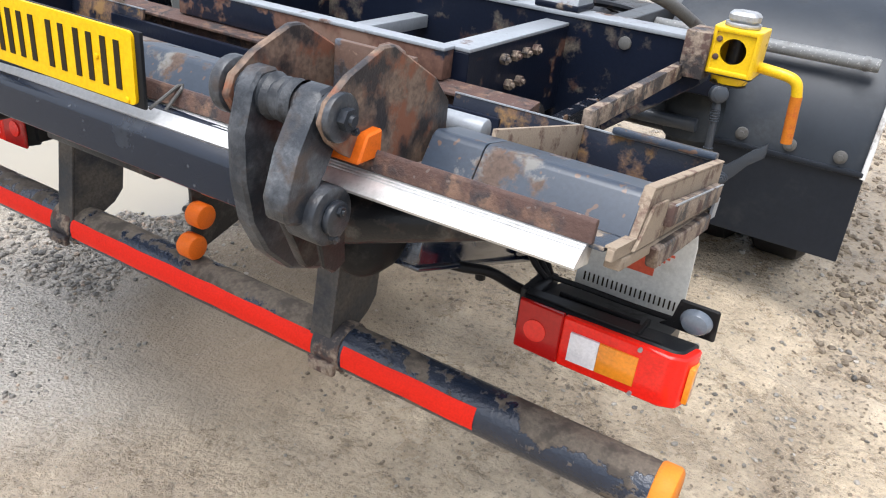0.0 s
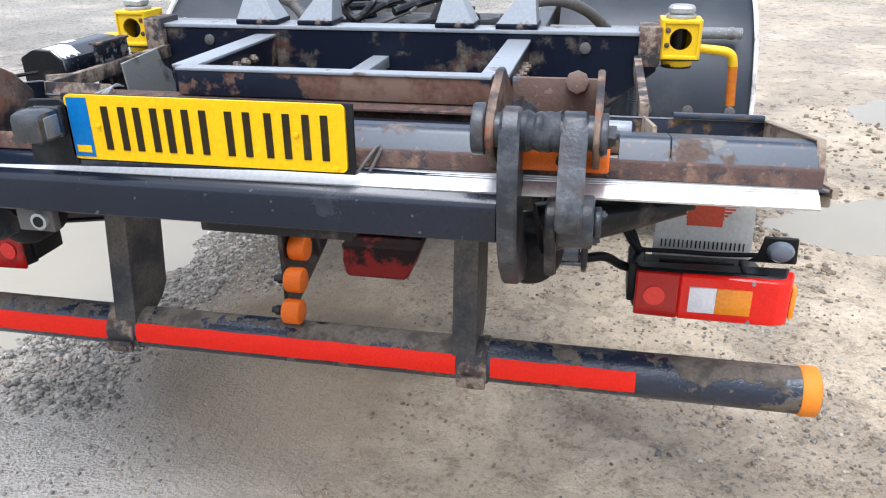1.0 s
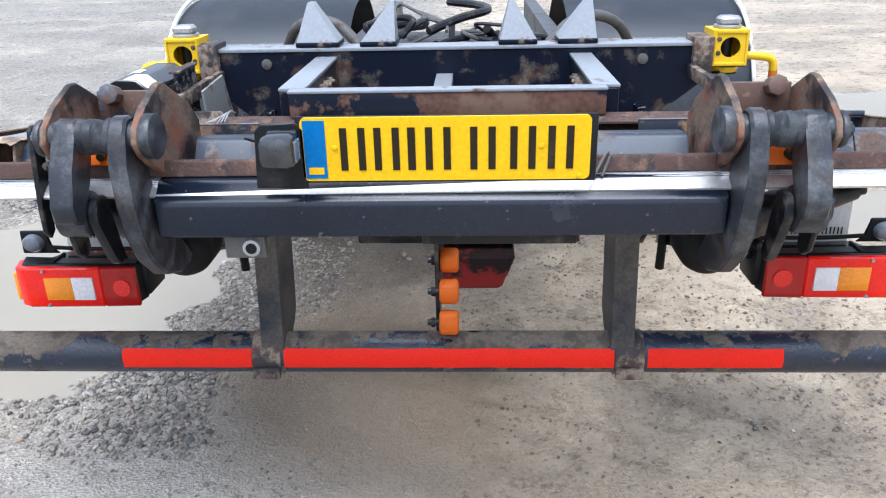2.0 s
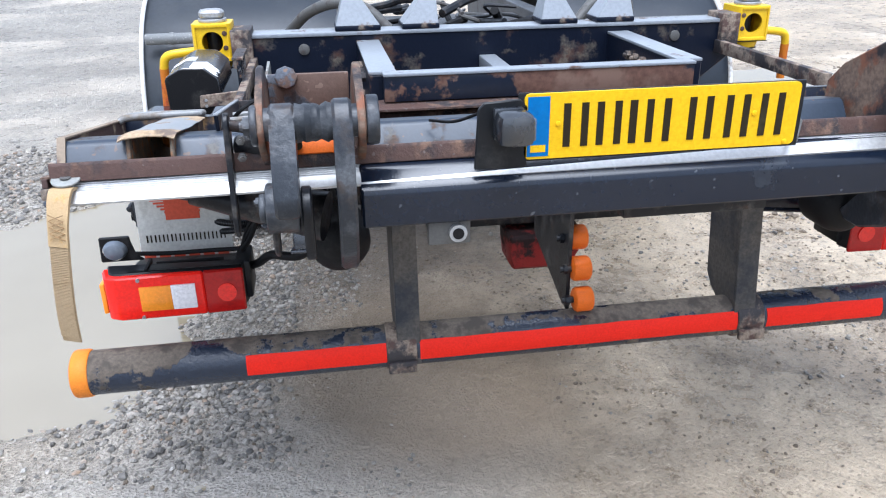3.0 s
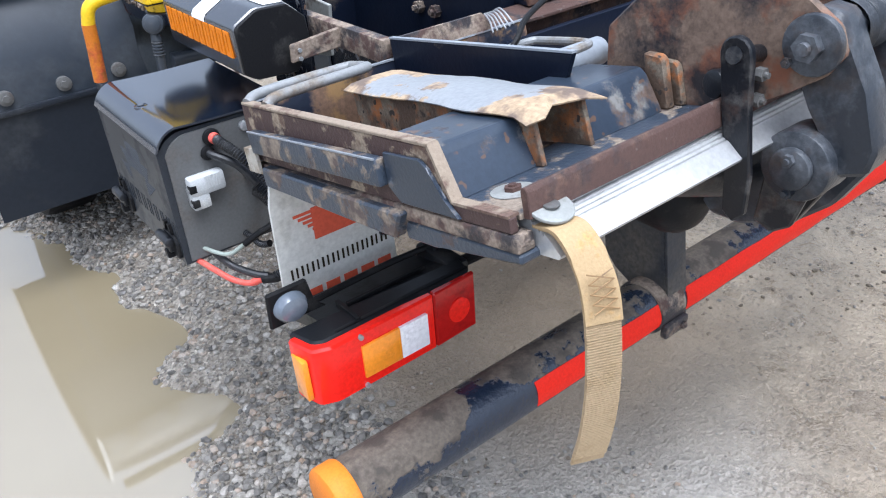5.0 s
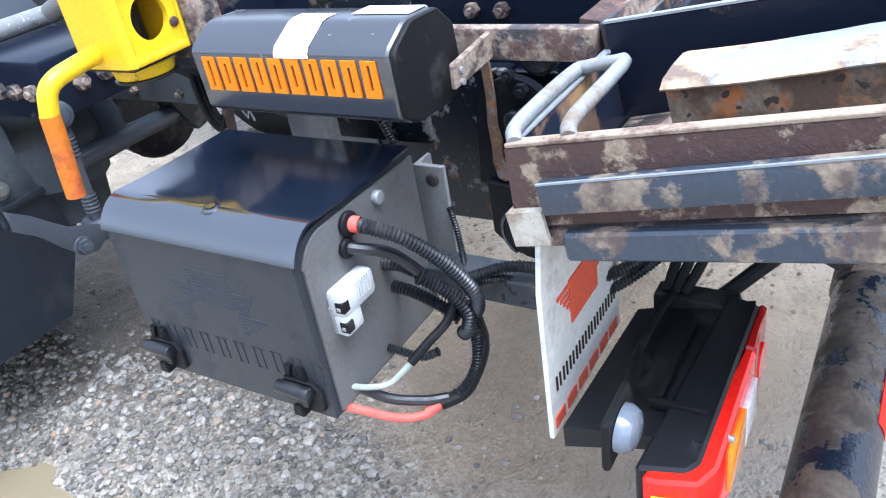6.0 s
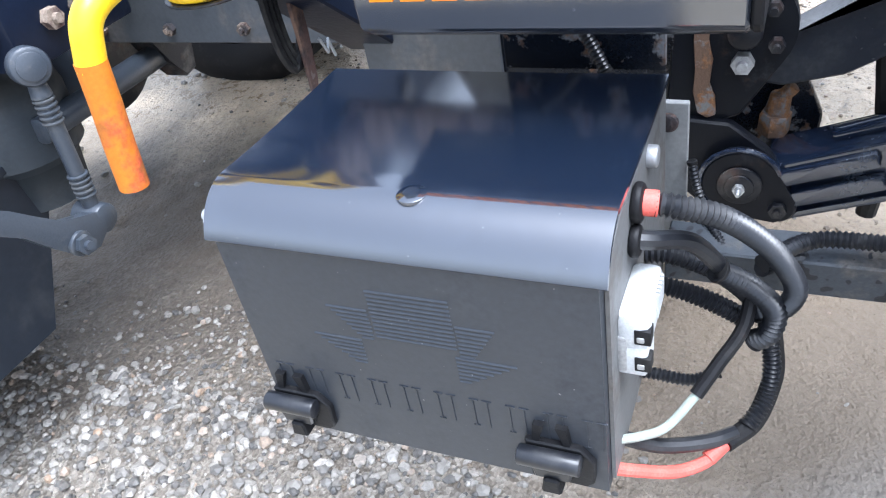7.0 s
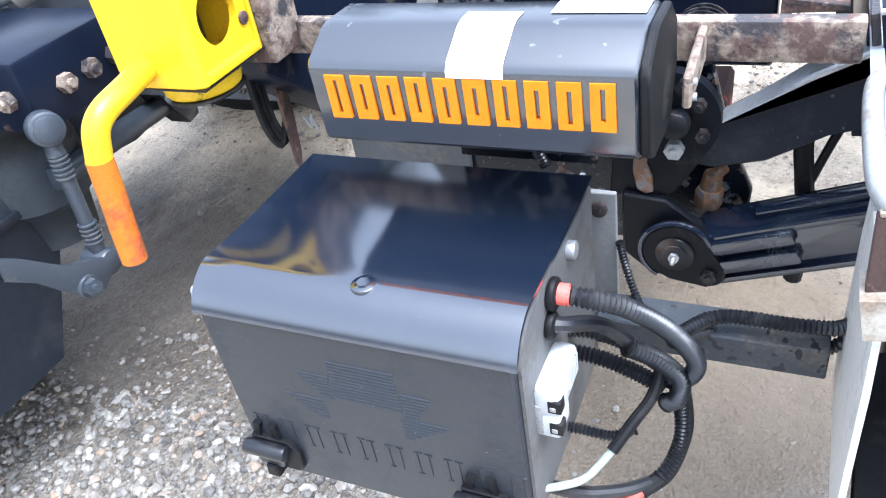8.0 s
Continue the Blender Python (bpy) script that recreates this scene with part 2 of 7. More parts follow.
tape_brown = paint("torn_silver_tape", (0.25, 0.26, 0.27), 0.38, dirt=(0.37, 0.27, 0.17), lo=0.57, hi=0.60, scale=9, bump_s=0.15, rust_rough=0.6, bias=(("Y", 0.10, 0.02, 0.22), ("X", -0.955, -0.970, 0.10), ("Y", 0.33, 0.39, 0.2)), second=(0.15, 0.11, 0.085))
pale_plate = paint("pale_grey_plate_paint", (0.26, 0.265, 0.25), 0.45, dirt=(0.12, 0.10, 0.085), lo=0.56, hi=0.66, scale=12)
tube_grey = paint("scuffed_grey_tube", (0.17, 0.175, 0.175), 0.42, dirt=(0.08, 0.075, 0.07), lo=0.55, hi=0.7, scale=10, specks=(120, 0.64, (0.32, 0.32, 0.31)))
galv = paint("galvanised_steel", (0.42, 0.43, 0.44), 0.4, dirt=(0.25, 0.24, 0.22), lo=0.5, hi=0.75, scale=20, metal=0.6)
arm_navy = paint("satin_dark_navy_arm_paint", (0.008, 0.011, 0.019), 0.42, dirt=(0.026, 0.028, 0.032), lo=0.52, hi=0.72, scale=10, spec=0.22, bump_s=0.05, specks=(120, 0.72, (0.06, 0.062, 0.066)))
dusty_cream = paint("cream_paint_under_dust", (0.44, 0.41, 0.35), 0.55, dirt=(0.24, 0.19, 0.14), lo=0.50, hi=0.66, scale=18, bump_s=0.15)
sill_slate = paint("speckled_dark_sill_paint", (0.034, 0.040, 0.048), 0.45, dirt=(0.085, 0.078, 0.068), lo=0.50, hi=0.66, scale=14, bump_s=0.2, specks=(70, 0.62, (0.012, 0.013, 0.016)))
upright_grey = paint("dusty_pale_grey_channel_paint", (0.26, 0.262, 0.258), 0.5, dirt=(0.16, 0.115, 0.085), lo=0.58, hi=0.72, scale=12, bump_s=0.1)
arm_grease = paint("lumpy_grey_grease_on_steel", (0.020, 0.024, 0.031), 0.34, dirt=(0.092, 0.098, 0.108), lo=0.46, hi=0.64, scale=10, second=(0.070, 0.052, 0.042), spec=0.42, bump_s=0.20, rust_rough=0.5)
sleeve_grey = paint("dusty_wrinkled_rubber", (0.018, 0.021, 0.026), 0.4, dirt=(0.065, 0.070, 0.078), lo=0.45, hi=0.62, scale=24, spec=0.35, bump_s=0.2)
tie_rust = paint("brown_rust_with_slate_patches", (0.125, 0.080, 0.062), 0.55, dirt=(0.095, 0.105, 0.125), lo=0.58, hi=0.62, scale=9, second=(0.055, 0.045, 0.044), bump_s=0.25, specks=(80, 0.68, (0.19, 0.13, 0.10)))
# dark stains, thickened towards the top to paint in the shade there
red_part = paint("dirty_red_axle_paint", (0.20, 0.016, 0.014), 0.5, dirt=(0.020, 0.012, 0.012), lo=0.52, hi=0.62, scale=14, spec=0.2, bias=(("Z", -0.03, 0.03, 0.16),))
post_grey = paint("dusty_grey_post_paint", (0.022, 0.026, 0.034), 0.42, dirt=(0.085, 0.076, 0.066), lo=0.36, hi=0.58, scale=9, bump_s=0.15)
stained_navy = paint("navy_paint_streaked_with_rust", (0.010, 0.014, 0.026), 0.35, dirt=(0.115, 0.070, 0.045), lo=0.50, hi=0.58, scale=9, second=(0.20, 0.12, 0.05), spec=0.3, bump_s=0.15)
web_rust = paint("rusted_web_with_orange_stains", (0.10, 0.068, 0.048), 0.6, dirt=(0.19, 0.155, 0.115), lo=0.46, hi=0.60, scale=16, second=(0.36, 0.14, 0.05), bump_s=0.35, specks=(70, 0.66, (0.05, 0.04, 0.035)))
loop_grey = paint("scuffed_pale_grey_tube", (0.22, 0.225, 0.225), 0.35, dirt=(0.15, 0.12, 0.09), lo=0.50, hi=0.64, scale=14, spec=0.5)
rubbed_yellow = paint("yellow_paint_rubbed_black", (0.72, 0.46, 0.006), 0.36, dirt=(0.045, 0.035, 0.014), lo=0.53, hi=0.60, scale=24, bump_s=0.06)
rust_flake = paint("flaking_rust", (0.12, 0.075, 0.050), 0.7, dirt=(0.20, 0.10, 0.045), lo=0.48, hi=0.56, scale=26, second=(0.16, 0.16, 0.16), bump_s=0.4)
satin_black = paint("satin_black_lamp_plastic", (0.016, 0.019, 0.024), 0.24, dirt=(0.045, 0.047, 0.050), lo=0.52, hi=0.75, scale=14, bump_s=0.03, spec=0.6, ior=1.7)


def ground_material():
    m, nt, b = nodes_of("wet_gravel_yard")
    big = noise_tex(nt, 1.1, 5, 0.6)
    mid = noise_tex(nt, 8, 7, 0.68, dist=0.4)
    fine = noise_tex(nt, 60, 5, 0.7)
    tc = nt.nodes.new("ShaderNodeTexCoord")
    vor = nt.nodes.new("ShaderNodeTexVoronoi")
    vor.inputs["Scale"].default_value = 95
    nt.links.new(tc.outputs["Object"], vor.inputs["Vector"])
    xyz = nt.nodes.new("ShaderNodeSeparateXYZ")
    nt.links.new(tc.outputs["Object"], xyz.inputs[0])
    shift = nt.nodes.new("ShaderNodeMath")
    shift.operation = "MULTIPLY_ADD"
    nt.links.new(big.outputs[0], shift.inputs[0])
    shift.inputs[1].default_value = 1.4
    nt.links.new(xyz.outputs[0], shift.inputs[2])
    # gravel lies thick on the outer side, bare mud under and behind the truck
    zone = nt.nodes.new("ShaderNodeMapRange")
    zone.inputs["From Min"].default_value = -0.10
    zone.inputs["From Max"].default_value = 0.65
    zone.inputs["To Min"].default_value = 0.85
    zone.inputs["To Max"].default_value = 0.12
    nt.links.new(shift.outputs[0], zone.inputs["Value"])
    mud = ramp(nt, mid.outputs[0], [(0.25, (0.205, 0.153, 0.098)), (0.42, (0.400, 0.315, 0.212)), (0.72, (0.615, 0.502, 0.358))])
    grit = ramp(nt, vor.outputs["Color"], [(0.05, (0.062, 0.058, 0.052)), (0.5, (0.262, 0.240, 0.204)), (0.95, (0.53, 0.495, 0.430))])
    col = mix(nt, zone.outputs[0], mud, grit)
    # pale dried crust in long drifts, and darker washed tracks between them
    drift = noise_tex(nt, 0.55, 5, 0.6, dist=0.6, stretch=(0.55, 1.25, 1.0))
    col = mix(nt, ramp(nt, drift.outputs[0], [(0.52, 0.0), (0.64, 0.55)]), col, (0.60, 0.52, 0.41))
    col = mix(nt, ramp(nt, drift.outputs[0], [(0.33, 0.45), (0.43, 0.0)]), col, (0.16, 0.13, 0.098))
    col = mix(nt, ramp(nt, fine.outputs[0], [(0.34, 0.65), (0.47, 0.0)]), col, (0.060, 0.050, 0.040))
    # dark damp pits gathered in patches, pale dried crust between them
    patch = noise_tex(nt, 1.5, 5, 0.62)
    pits = noise_tex(nt, 40, 4, 0.7, dist=0.15)
    pm = nt.nodes.new("ShaderNodeMath")
    pm.operation = "MULTIPLY"
    # two churned strips where wheels have turned
    strips = []
    for way, off, wide in (((0.635, 0.77, 0.0), 1.00, 0.15), ((1.0, 0.0, 0.0), 1.43, 0.17)):
        dot = nt.nodes.new("ShaderNodeVectorMath")
        dot.operation = "DOT_PRODUCT"
        nt.links.new(tc.outputs["Object"], dot.inputs[0])
        dot.inputs[1].default_value = way
        sway = nt.nodes.new("ShaderNodeMath")
        sway.operation = "MULTIPLY_ADD"
        nt.links.new(patch.outputs[0], sway.inputs[0])
        sway.inputs[1].default_value = 0.9
        nt.links.new(dot.outputs["Value"], sway.inputs[2])
        gap = nt.nodes.new("ShaderNodeMath")
        gap.operation = "SUBTRACT"
        nt.links.new(sway.outputs[0], gap.inputs[0])
        gap.inputs[1].default_value = off + 0.45
        size = nt.nodes.new("ShaderNodeMath")
        size.operation = "ABSOLUTE"
        nt.links.new(gap.outputs[0], size.inputs[0])
        near = nt.nodes.new("ShaderNodeMapRange")
        near.inputs["From Min"].default_value = wide
        near.inputs["From Max"].default_value = wide * 0.45
        nt.links.new(size.outputs[0], near.inputs["Value"])
        strips.append(near.outputs[0])
    churn = nt.nodes.new("ShaderNodeMath")
    churn.operation = "MAXIMUM"
    nt.links.new(strips[0], churn.inputs[0])
    nt.links.new(strips[1], churn.inputs[1])
    rough_spots = nt.nodes.new("ShaderNodeMath")
    rough_spots.operation = "MAXIMUM"
    nt.links.new(churn.outputs[0], rough_spots.inputs[0])
    nt.links.new(ramp(nt, patch.outputs[0], [(0.48, 0.0), (0.60, 0.5)]), rough_spots.inputs[1])
    half = nt.nodes.new("ShaderNodeMath")
    half.operation = "MULTIPLY"
    nt.links.new(churn.outputs[0], half.inputs[0])
    half.inputs[1].default_value = 0.32
    col = mix(nt, half.outputs[0], col, (0.135, 0.098, 0.066))
    nt.links.new(rough_spots.outputs[0], pm.inputs[0])
    nt.links.new(ramp(nt, pits.outputs[0], [(0.37, 0.75), (0.45, 0.0)]), pm.inputs[1])
    damp = noise_tex(nt, 0.9, 4, 0.55, dist=0.3)
    wet = ramp(nt, damp.outputs[0], [(0.46, 0.0), (0.60, 0.75)])
    # a trodden wet patch of mud behind the bumper, with truck shadow painted in
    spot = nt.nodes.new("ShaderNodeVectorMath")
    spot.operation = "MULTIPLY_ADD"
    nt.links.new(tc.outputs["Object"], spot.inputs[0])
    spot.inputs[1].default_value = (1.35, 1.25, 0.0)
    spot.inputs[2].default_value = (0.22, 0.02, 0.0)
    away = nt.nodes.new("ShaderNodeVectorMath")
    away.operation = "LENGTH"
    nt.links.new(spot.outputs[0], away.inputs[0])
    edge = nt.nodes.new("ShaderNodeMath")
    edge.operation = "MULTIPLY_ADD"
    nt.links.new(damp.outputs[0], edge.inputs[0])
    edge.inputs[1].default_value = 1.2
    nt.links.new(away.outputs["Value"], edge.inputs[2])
    wet_shade = nt.nodes.new("ShaderNodeMapRange")
    wet_shade.inputs["From Min"].default_value = 1.75
    wet_shade.inputs["From Max"].default_value = 1.15
    nt.links.new(edge.outputs[0], wet_shade.inputs["Value"])
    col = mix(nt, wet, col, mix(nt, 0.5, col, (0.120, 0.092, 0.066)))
    col = mix(nt, wet_shade.outputs[0], col, mix(nt, 0.36, col, (0.095, 0.073, 0.053)))
    # soaked mud in front of the box, darkened to paint in the truck's shade
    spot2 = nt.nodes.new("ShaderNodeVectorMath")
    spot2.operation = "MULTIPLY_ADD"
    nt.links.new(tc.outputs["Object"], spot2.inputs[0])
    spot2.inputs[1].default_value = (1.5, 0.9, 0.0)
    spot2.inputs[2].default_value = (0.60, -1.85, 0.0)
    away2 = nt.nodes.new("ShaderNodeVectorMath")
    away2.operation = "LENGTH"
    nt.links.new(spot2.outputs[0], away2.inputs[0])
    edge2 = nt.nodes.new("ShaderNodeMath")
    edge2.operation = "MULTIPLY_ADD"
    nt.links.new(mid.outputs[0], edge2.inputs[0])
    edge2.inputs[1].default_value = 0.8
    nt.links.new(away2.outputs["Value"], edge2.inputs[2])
    soaked_shade = nt.nodes.new("ShaderNodeMapRange")
    soaked_shade.inputs["From Min"].default_value = 1.75
    soaked_shade.inputs["From Max"].default_value = 1.0
    nt.links.new(edge2.outputs[0], soaked_shade.inputs["Value"])
    col = mix(nt, soaked_shade.outputs[0], col, mix(nt, 0.78, col, (0.080, 0.060, 0.041)))
    # washed fine gravel, wet beside the bumper end; sky sheen painted in as paleness
    spot4 = nt.nodes.new("ShaderNodeVectorMath")
    spot4.operation = "MULTIPLY_ADD"
    nt.links.new(tc.outputs["Object"], spot4.inputs[0])
    spot4.inputs[1].default_value = (1.35, 1.5, 0.0)
    spot4.inputs[2].default_value = (1.08, -0.10, 0.0)
    away4 = nt.nodes.new("ShaderNodeVectorMath")
    away4.operation = "LENGTH"
    nt.links.new(spot4.outputs[0], away4.inputs[0])
    edge4 = nt.nodes.new("ShaderNodeMath")
    edge4.operation = "MULTIPLY_ADD"
    nt.links.new(damp.outputs[0], edge4.inputs[0])
    edge4.inputs[1].default_value = 0.9
    nt.links.new(away4.outputs["Value"], edge4.inputs[2])
    sheen = nt.nodes.new("ShaderNodeMapRange")
    sheen.inputs["From Min"].default_value = 1.55
    sheen.inputs["From Max"].default_value = 1.0
    nt.links.new(edge4.outputs[0], sheen.inputs["Value"])
    col = mix(nt, sheen.outputs[0], col, mix(nt, 0.60, col, (0.41, 0.385, 0.345)))
    # bare brown mud between the lift arms
    spot3 = nt.nodes.new("ShaderNodeVectorMath")
    spot3.operation = "MULTIPLY_ADD"
    nt.links.new(tc.outputs["Object"], spot3.inputs[0])
    spot3.inputs[1].default_value = (1.6, 1.5, 0.0)
    spot3.inputs[2].default_value = (0.52, -0.90, 0.0)
    away3 = nt.nodes.new("ShaderNodeVectorMath")
    away3.operation = "LENGTH"
    nt.links.new(spot3.outputs[0], away3.inputs[0])
    edge3 = nt.nodes.new("ShaderNodeMath")
    edge3.operation = "MULTIPLY_ADD"
    nt.links.new(damp.outputs[0], edge3.inputs[0])
    edge3.inputs[1].default_value = 0.7
    nt.links.new(away3.outputs["Value"], edge3.inputs[2])
    bare = nt.nodes.new("ShaderNodeMapRange")
    bare.inputs["From Min"].default_value = 1.40
    bare.inputs["From Max"].default_value = 0.95
    nt.links.new(edge3.outputs[0], bare.inputs["Value"])
    col = mix(nt, bare.outputs[0], col, mix(nt, 0.78, col, (0.190, 0.146, 0.100)))
    few = nt.nodes.new("ShaderNodeMath")
    few.operation = "MULTIPLY_ADD"
    nt.links.new(bare.outputs[0], few.inputs[0])
    few.inputs[1].default_value = -0.8
    few.inputs[2].default_value = 1.0
    pf = nt.nodes.new("ShaderNodeMath")
    pf.operation = "MULTIPLY"
    nt.links.new(pm.outputs[0], pf.inputs[0])
    nt.links.new(few.outputs[0], pf.inputs[1])
    col = mix(nt, pf.outputs[0], col, (0.045, 0.036, 0.028))
    nt.links.new(col, b.inputs["Base Color"])
    dry = ramp(nt, mid.outputs[0], [(0.36, 0.16), (0.60, 0.52)])
    gloss = mix(nt, sheen.outputs[0], mix(nt, wet, dry, (0.26, 0.26, 0.26)), (0.22, 0.22, 0.22))
    gloss = mix(nt, soaked_shade.outputs[0], gloss, (0.60, 0.60, 0.60))
    nt.links.new(mix(nt, bare.outputs[0], gloss, (0.55, 0.55, 0.55)), b.inputs["Roughness"])
    nt.links.new(mix(nt, bare.outputs[0], (0.60, 0.60, 0.60), (0.22, 0.22, 0.22)), b.inputs["Specular IOR Level"])
    add = nt.nodes.new("ShaderNodeMath")
    add.operation = "ADD"
    rough_sum = nt.nodes.new("ShaderNodeMath")
    rough_sum.operation = "MULTIPLY_ADD"
    nt.links.new(pits.outputs[0], rough_sum.inputs[0])
    nt.links.new(ramp(nt, patch.outputs[0], [(0.42, 0.35), (0.58, 2.0)]), rough_sum.inputs[1])
    nt.links.new(fine.outputs[0], rough_sum.inputs[2])
    nt.links.new(rough_sum.outputs[0], add.inputs[0])
    stony = nt.nodes.new("ShaderNodeMath")
    stony.operation = "MULTIPLY"
    nt.links.new(vor.outputs["Distance"], stony.inputs[0])
    nt.links.new(zone.outputs[0], stony.inputs[1])
    nt.links.new(stony.outputs[0], add.inputs[1])
    bump(nt, b, add.outputs[0], 0.75, 0.014)
    return m


def gravel_material():
    m, nt, b = nodes_of("mixed_gravel_stones")
    g = nt.nodes.new("ShaderNodeNewGeometry")
    fine = noise_tex(nt, 160, 3, 0.6)
    c = ramp(nt, g.outputs["Random Per Island"], [(0.0, (0.048, 0.046, 0.043)), (0.3, (0.138, 0.129, 0.115)), (0.6, (0.245, 0.226, 0.194)), (0.85, (0.345, 0.321, 0.281)), (0.965, (0.29, 0.20, 0.13)), (1.0, (0.46, 0.44, 0.40))])
    c = mix(nt, ramp(nt, fine.outputs[0], [(0.35, 0.5), (0.6, 0.0)]), c, (0.16, 0.14, 0.12))
    nt.links.new(c, b.inputs["Base Color"])
    b.inputs["Roughness"].default_value = 0.42
    b.inputs["Specular IOR Level"].default_value = 0.5
    return m


def water_material():
    m, nt, b = nodes_of("muddy_puddle_water")
    n = noise_tex(nt, 0.8, 3, 0.5)
    nt.links.new(ramp(nt, n.outputs[0], [(0.35, (0.235, 0.193, 0.120)), (0.7, (0.285, 0.240, 0.160))]), b.inputs["Base Color"])
    b.inputs["Roughness"].default_value = 0.03
    b.inputs["IOR"].default_value = 2.1
    b.inputs["Specular IOR Level"].default_value = 0.9
    return m


ground_mat, gravel_mat, water_mat = ground_material(), gravel_material(), water_material()
clod_mat = paint("damp_mud_clods", (0.105, 0.082, 0.060), 0.5, dirt=(0.205, 0.168, 0.125), lo=0.42, hi=0.6, scale=20, bump_s=0.2)


# ---- mesh helpers ----
def link_mesh(name, bm, material, parent=None, smooth=True):
    me = bpy.data.meshes.new(name)
    bmesh.ops.recalc_face_normals(bm, faces=bm.faces)
    if smooth:
        for f in bm.faces:
            f.smooth = True
        for e in bm.edges:
            if len(e.link_faces) == 2 and e.calc_face_angle(0.0) > radians(32):
                e.smooth = False
    bm.to_mesh(me)
    bm.free()
    me.materials.append(material)
    ob = new(name, me)
    if parent:
        ob.parent = parent
    return ob


def thing(name, m, label, category, group="", kind=""):
    ob = new(name)
    ob.empty_display_size = 0.05
    ob.matrix_world = m
    return tagged(ob, label, category, group, kind)


def at(x, y, z):
    return Matrix.Translation((x, y, z))


def B():
    return bmesh.new()


def box(bm, x0, x1, y0, y1, z0, z1, bev=0.002, m=None):
    r = bmesh.ops.create_cube(bm, size=1)
    vs = r["verts"]
    bmesh.ops.scale(bm, vec=(x1 - x0, y1 - y0, z1 - z0), verts=vs)
    bmesh.ops.translate(bm, vec=((x0 + x1) / 2, (y0 + y1) / 2, (z0 + z1) / 2), verts=vs)
    if bev:
        es = list({e for v in vs for e in v.link_edges})
        k = min(x1 - x0, y1 - y0, z1 - z0) * 0.45
        out = bmesh.ops.bevel(bm, geom=es, offset=min(bev, k), segments=2, affect="EDGES", profile=0.5)
        vs = list({v for f in out["faces"] for v in f.verts} | {v for v in vs if v.is_valid})
    if m:
        bmesh.ops.transform(bm, matrix=m, verts=vs)
    return vs


def basis(d):
    d = Vector(d).normalized()
    u = d.orthogonal().normalized() if abs(d.z) > 0.95 else Vector((0, 0, 1)).cross(d).normalized()
    return d, u, d.cross(u)


def rod(bm, p, q, r0, r1=None, seg=20, cap=True, bev=0.0):
    """A round bar from p to q."""
    p, q = Vector(p), Vector(q)
    r1 = r0 if r1 is None else r1
    d, u, w = basis(q - p)
    L = (q - p).length
    prof = [(0, r0), (L, r1)]
    if bev:
        prof = [(0, r0 - bev), (bev * 0.4, r0 - bev * 0.3), (bev, r0), (L - bev, r1), (L - bev * 0.4, r1 - bev * 0.3), (L, r1 - bev)]
    rings = []
    for a, r in prof:
        rings.append([bm.verts.new(p + d * a + (u * math.cos(t) + w * math.sin(t)) * r) for t in (2 * math.pi * k / seg for k in range(seg))])
    for a, b in zip(rings, rings[1:]):
        for k in range(seg):
            bm.faces.new((a[k], a[(k + 1) % seg], b[(k + 1) % seg], b[k]))
    if cap:
        bm.faces.new(rings[0][::-1])
        bm.faces.new(rings[-1])


def spline(points, n=8):
    """Points of a smooth line through the given ones."""
    P = [Vector(p) for p in points]
    P = [P[0] * 2 - P[1]] + P + [P[-1] * 2 - P[-2]]
    out = []
    for i in range(1, len(P) - 2):
        a, b, c, d = P[i - 1:i + 3]
        for k in range(n):
            t = k / n
            out.append(0.5 * ((2 * b) + (c - a) * t + (2 * a - 5 * b + 4 * c - d) * t * t + (3 * b - a - 3 * c + d) * t ** 3))
    out.append(P[-2])
    return out


def sweep(bm, pts, radius, seg=10, ribs=0.0, pitch=0.006, cap=True):
    """A round tube along pts; ribs: depth of the rings of a corrugated hose."""
    pts = [Vector(p) for p in pts]
    if ribs:
        fine, acc = [pts[0]], 0.0
        step = pitch / 2
        for a, b in zip(pts, pts[1:]):
            L = (b - a).length
            s = step - acc
            while s <= L:
                fine.append(a.lerp(b, s / L))
                s += step
            acc = L - (s - step)
        pts = fine
    rings, u = [], None
    for i, p in enumerate(pts):
        d = (pts[min(i + 1, len(pts) - 1)] - pts[max(i - 1, 0)]).normalized()
        if u is None:
            _, u, _ = basis(d)
        u = (u - d * u.dot(d)).normalized()
        w = d.cross(u)
        r = radius - (ribs if ribs and i % 2 else 0.0)
        rings.append([bm.verts.new(p + (u * math.cos(t) + w * math.sin(t)) * r) for t in (2 * math.pi * k / seg for k in range(seg))])
    for a, b in zip(rings, rings[1:]):
        for k in range(seg):
            bm.faces.new((a[k], a[(k + 1) % seg], b[(k + 1) % seg], b[k]))
    if cap:
        bm.faces.new(rings[0][::-1])
        bm.faces.new(rings[-1])


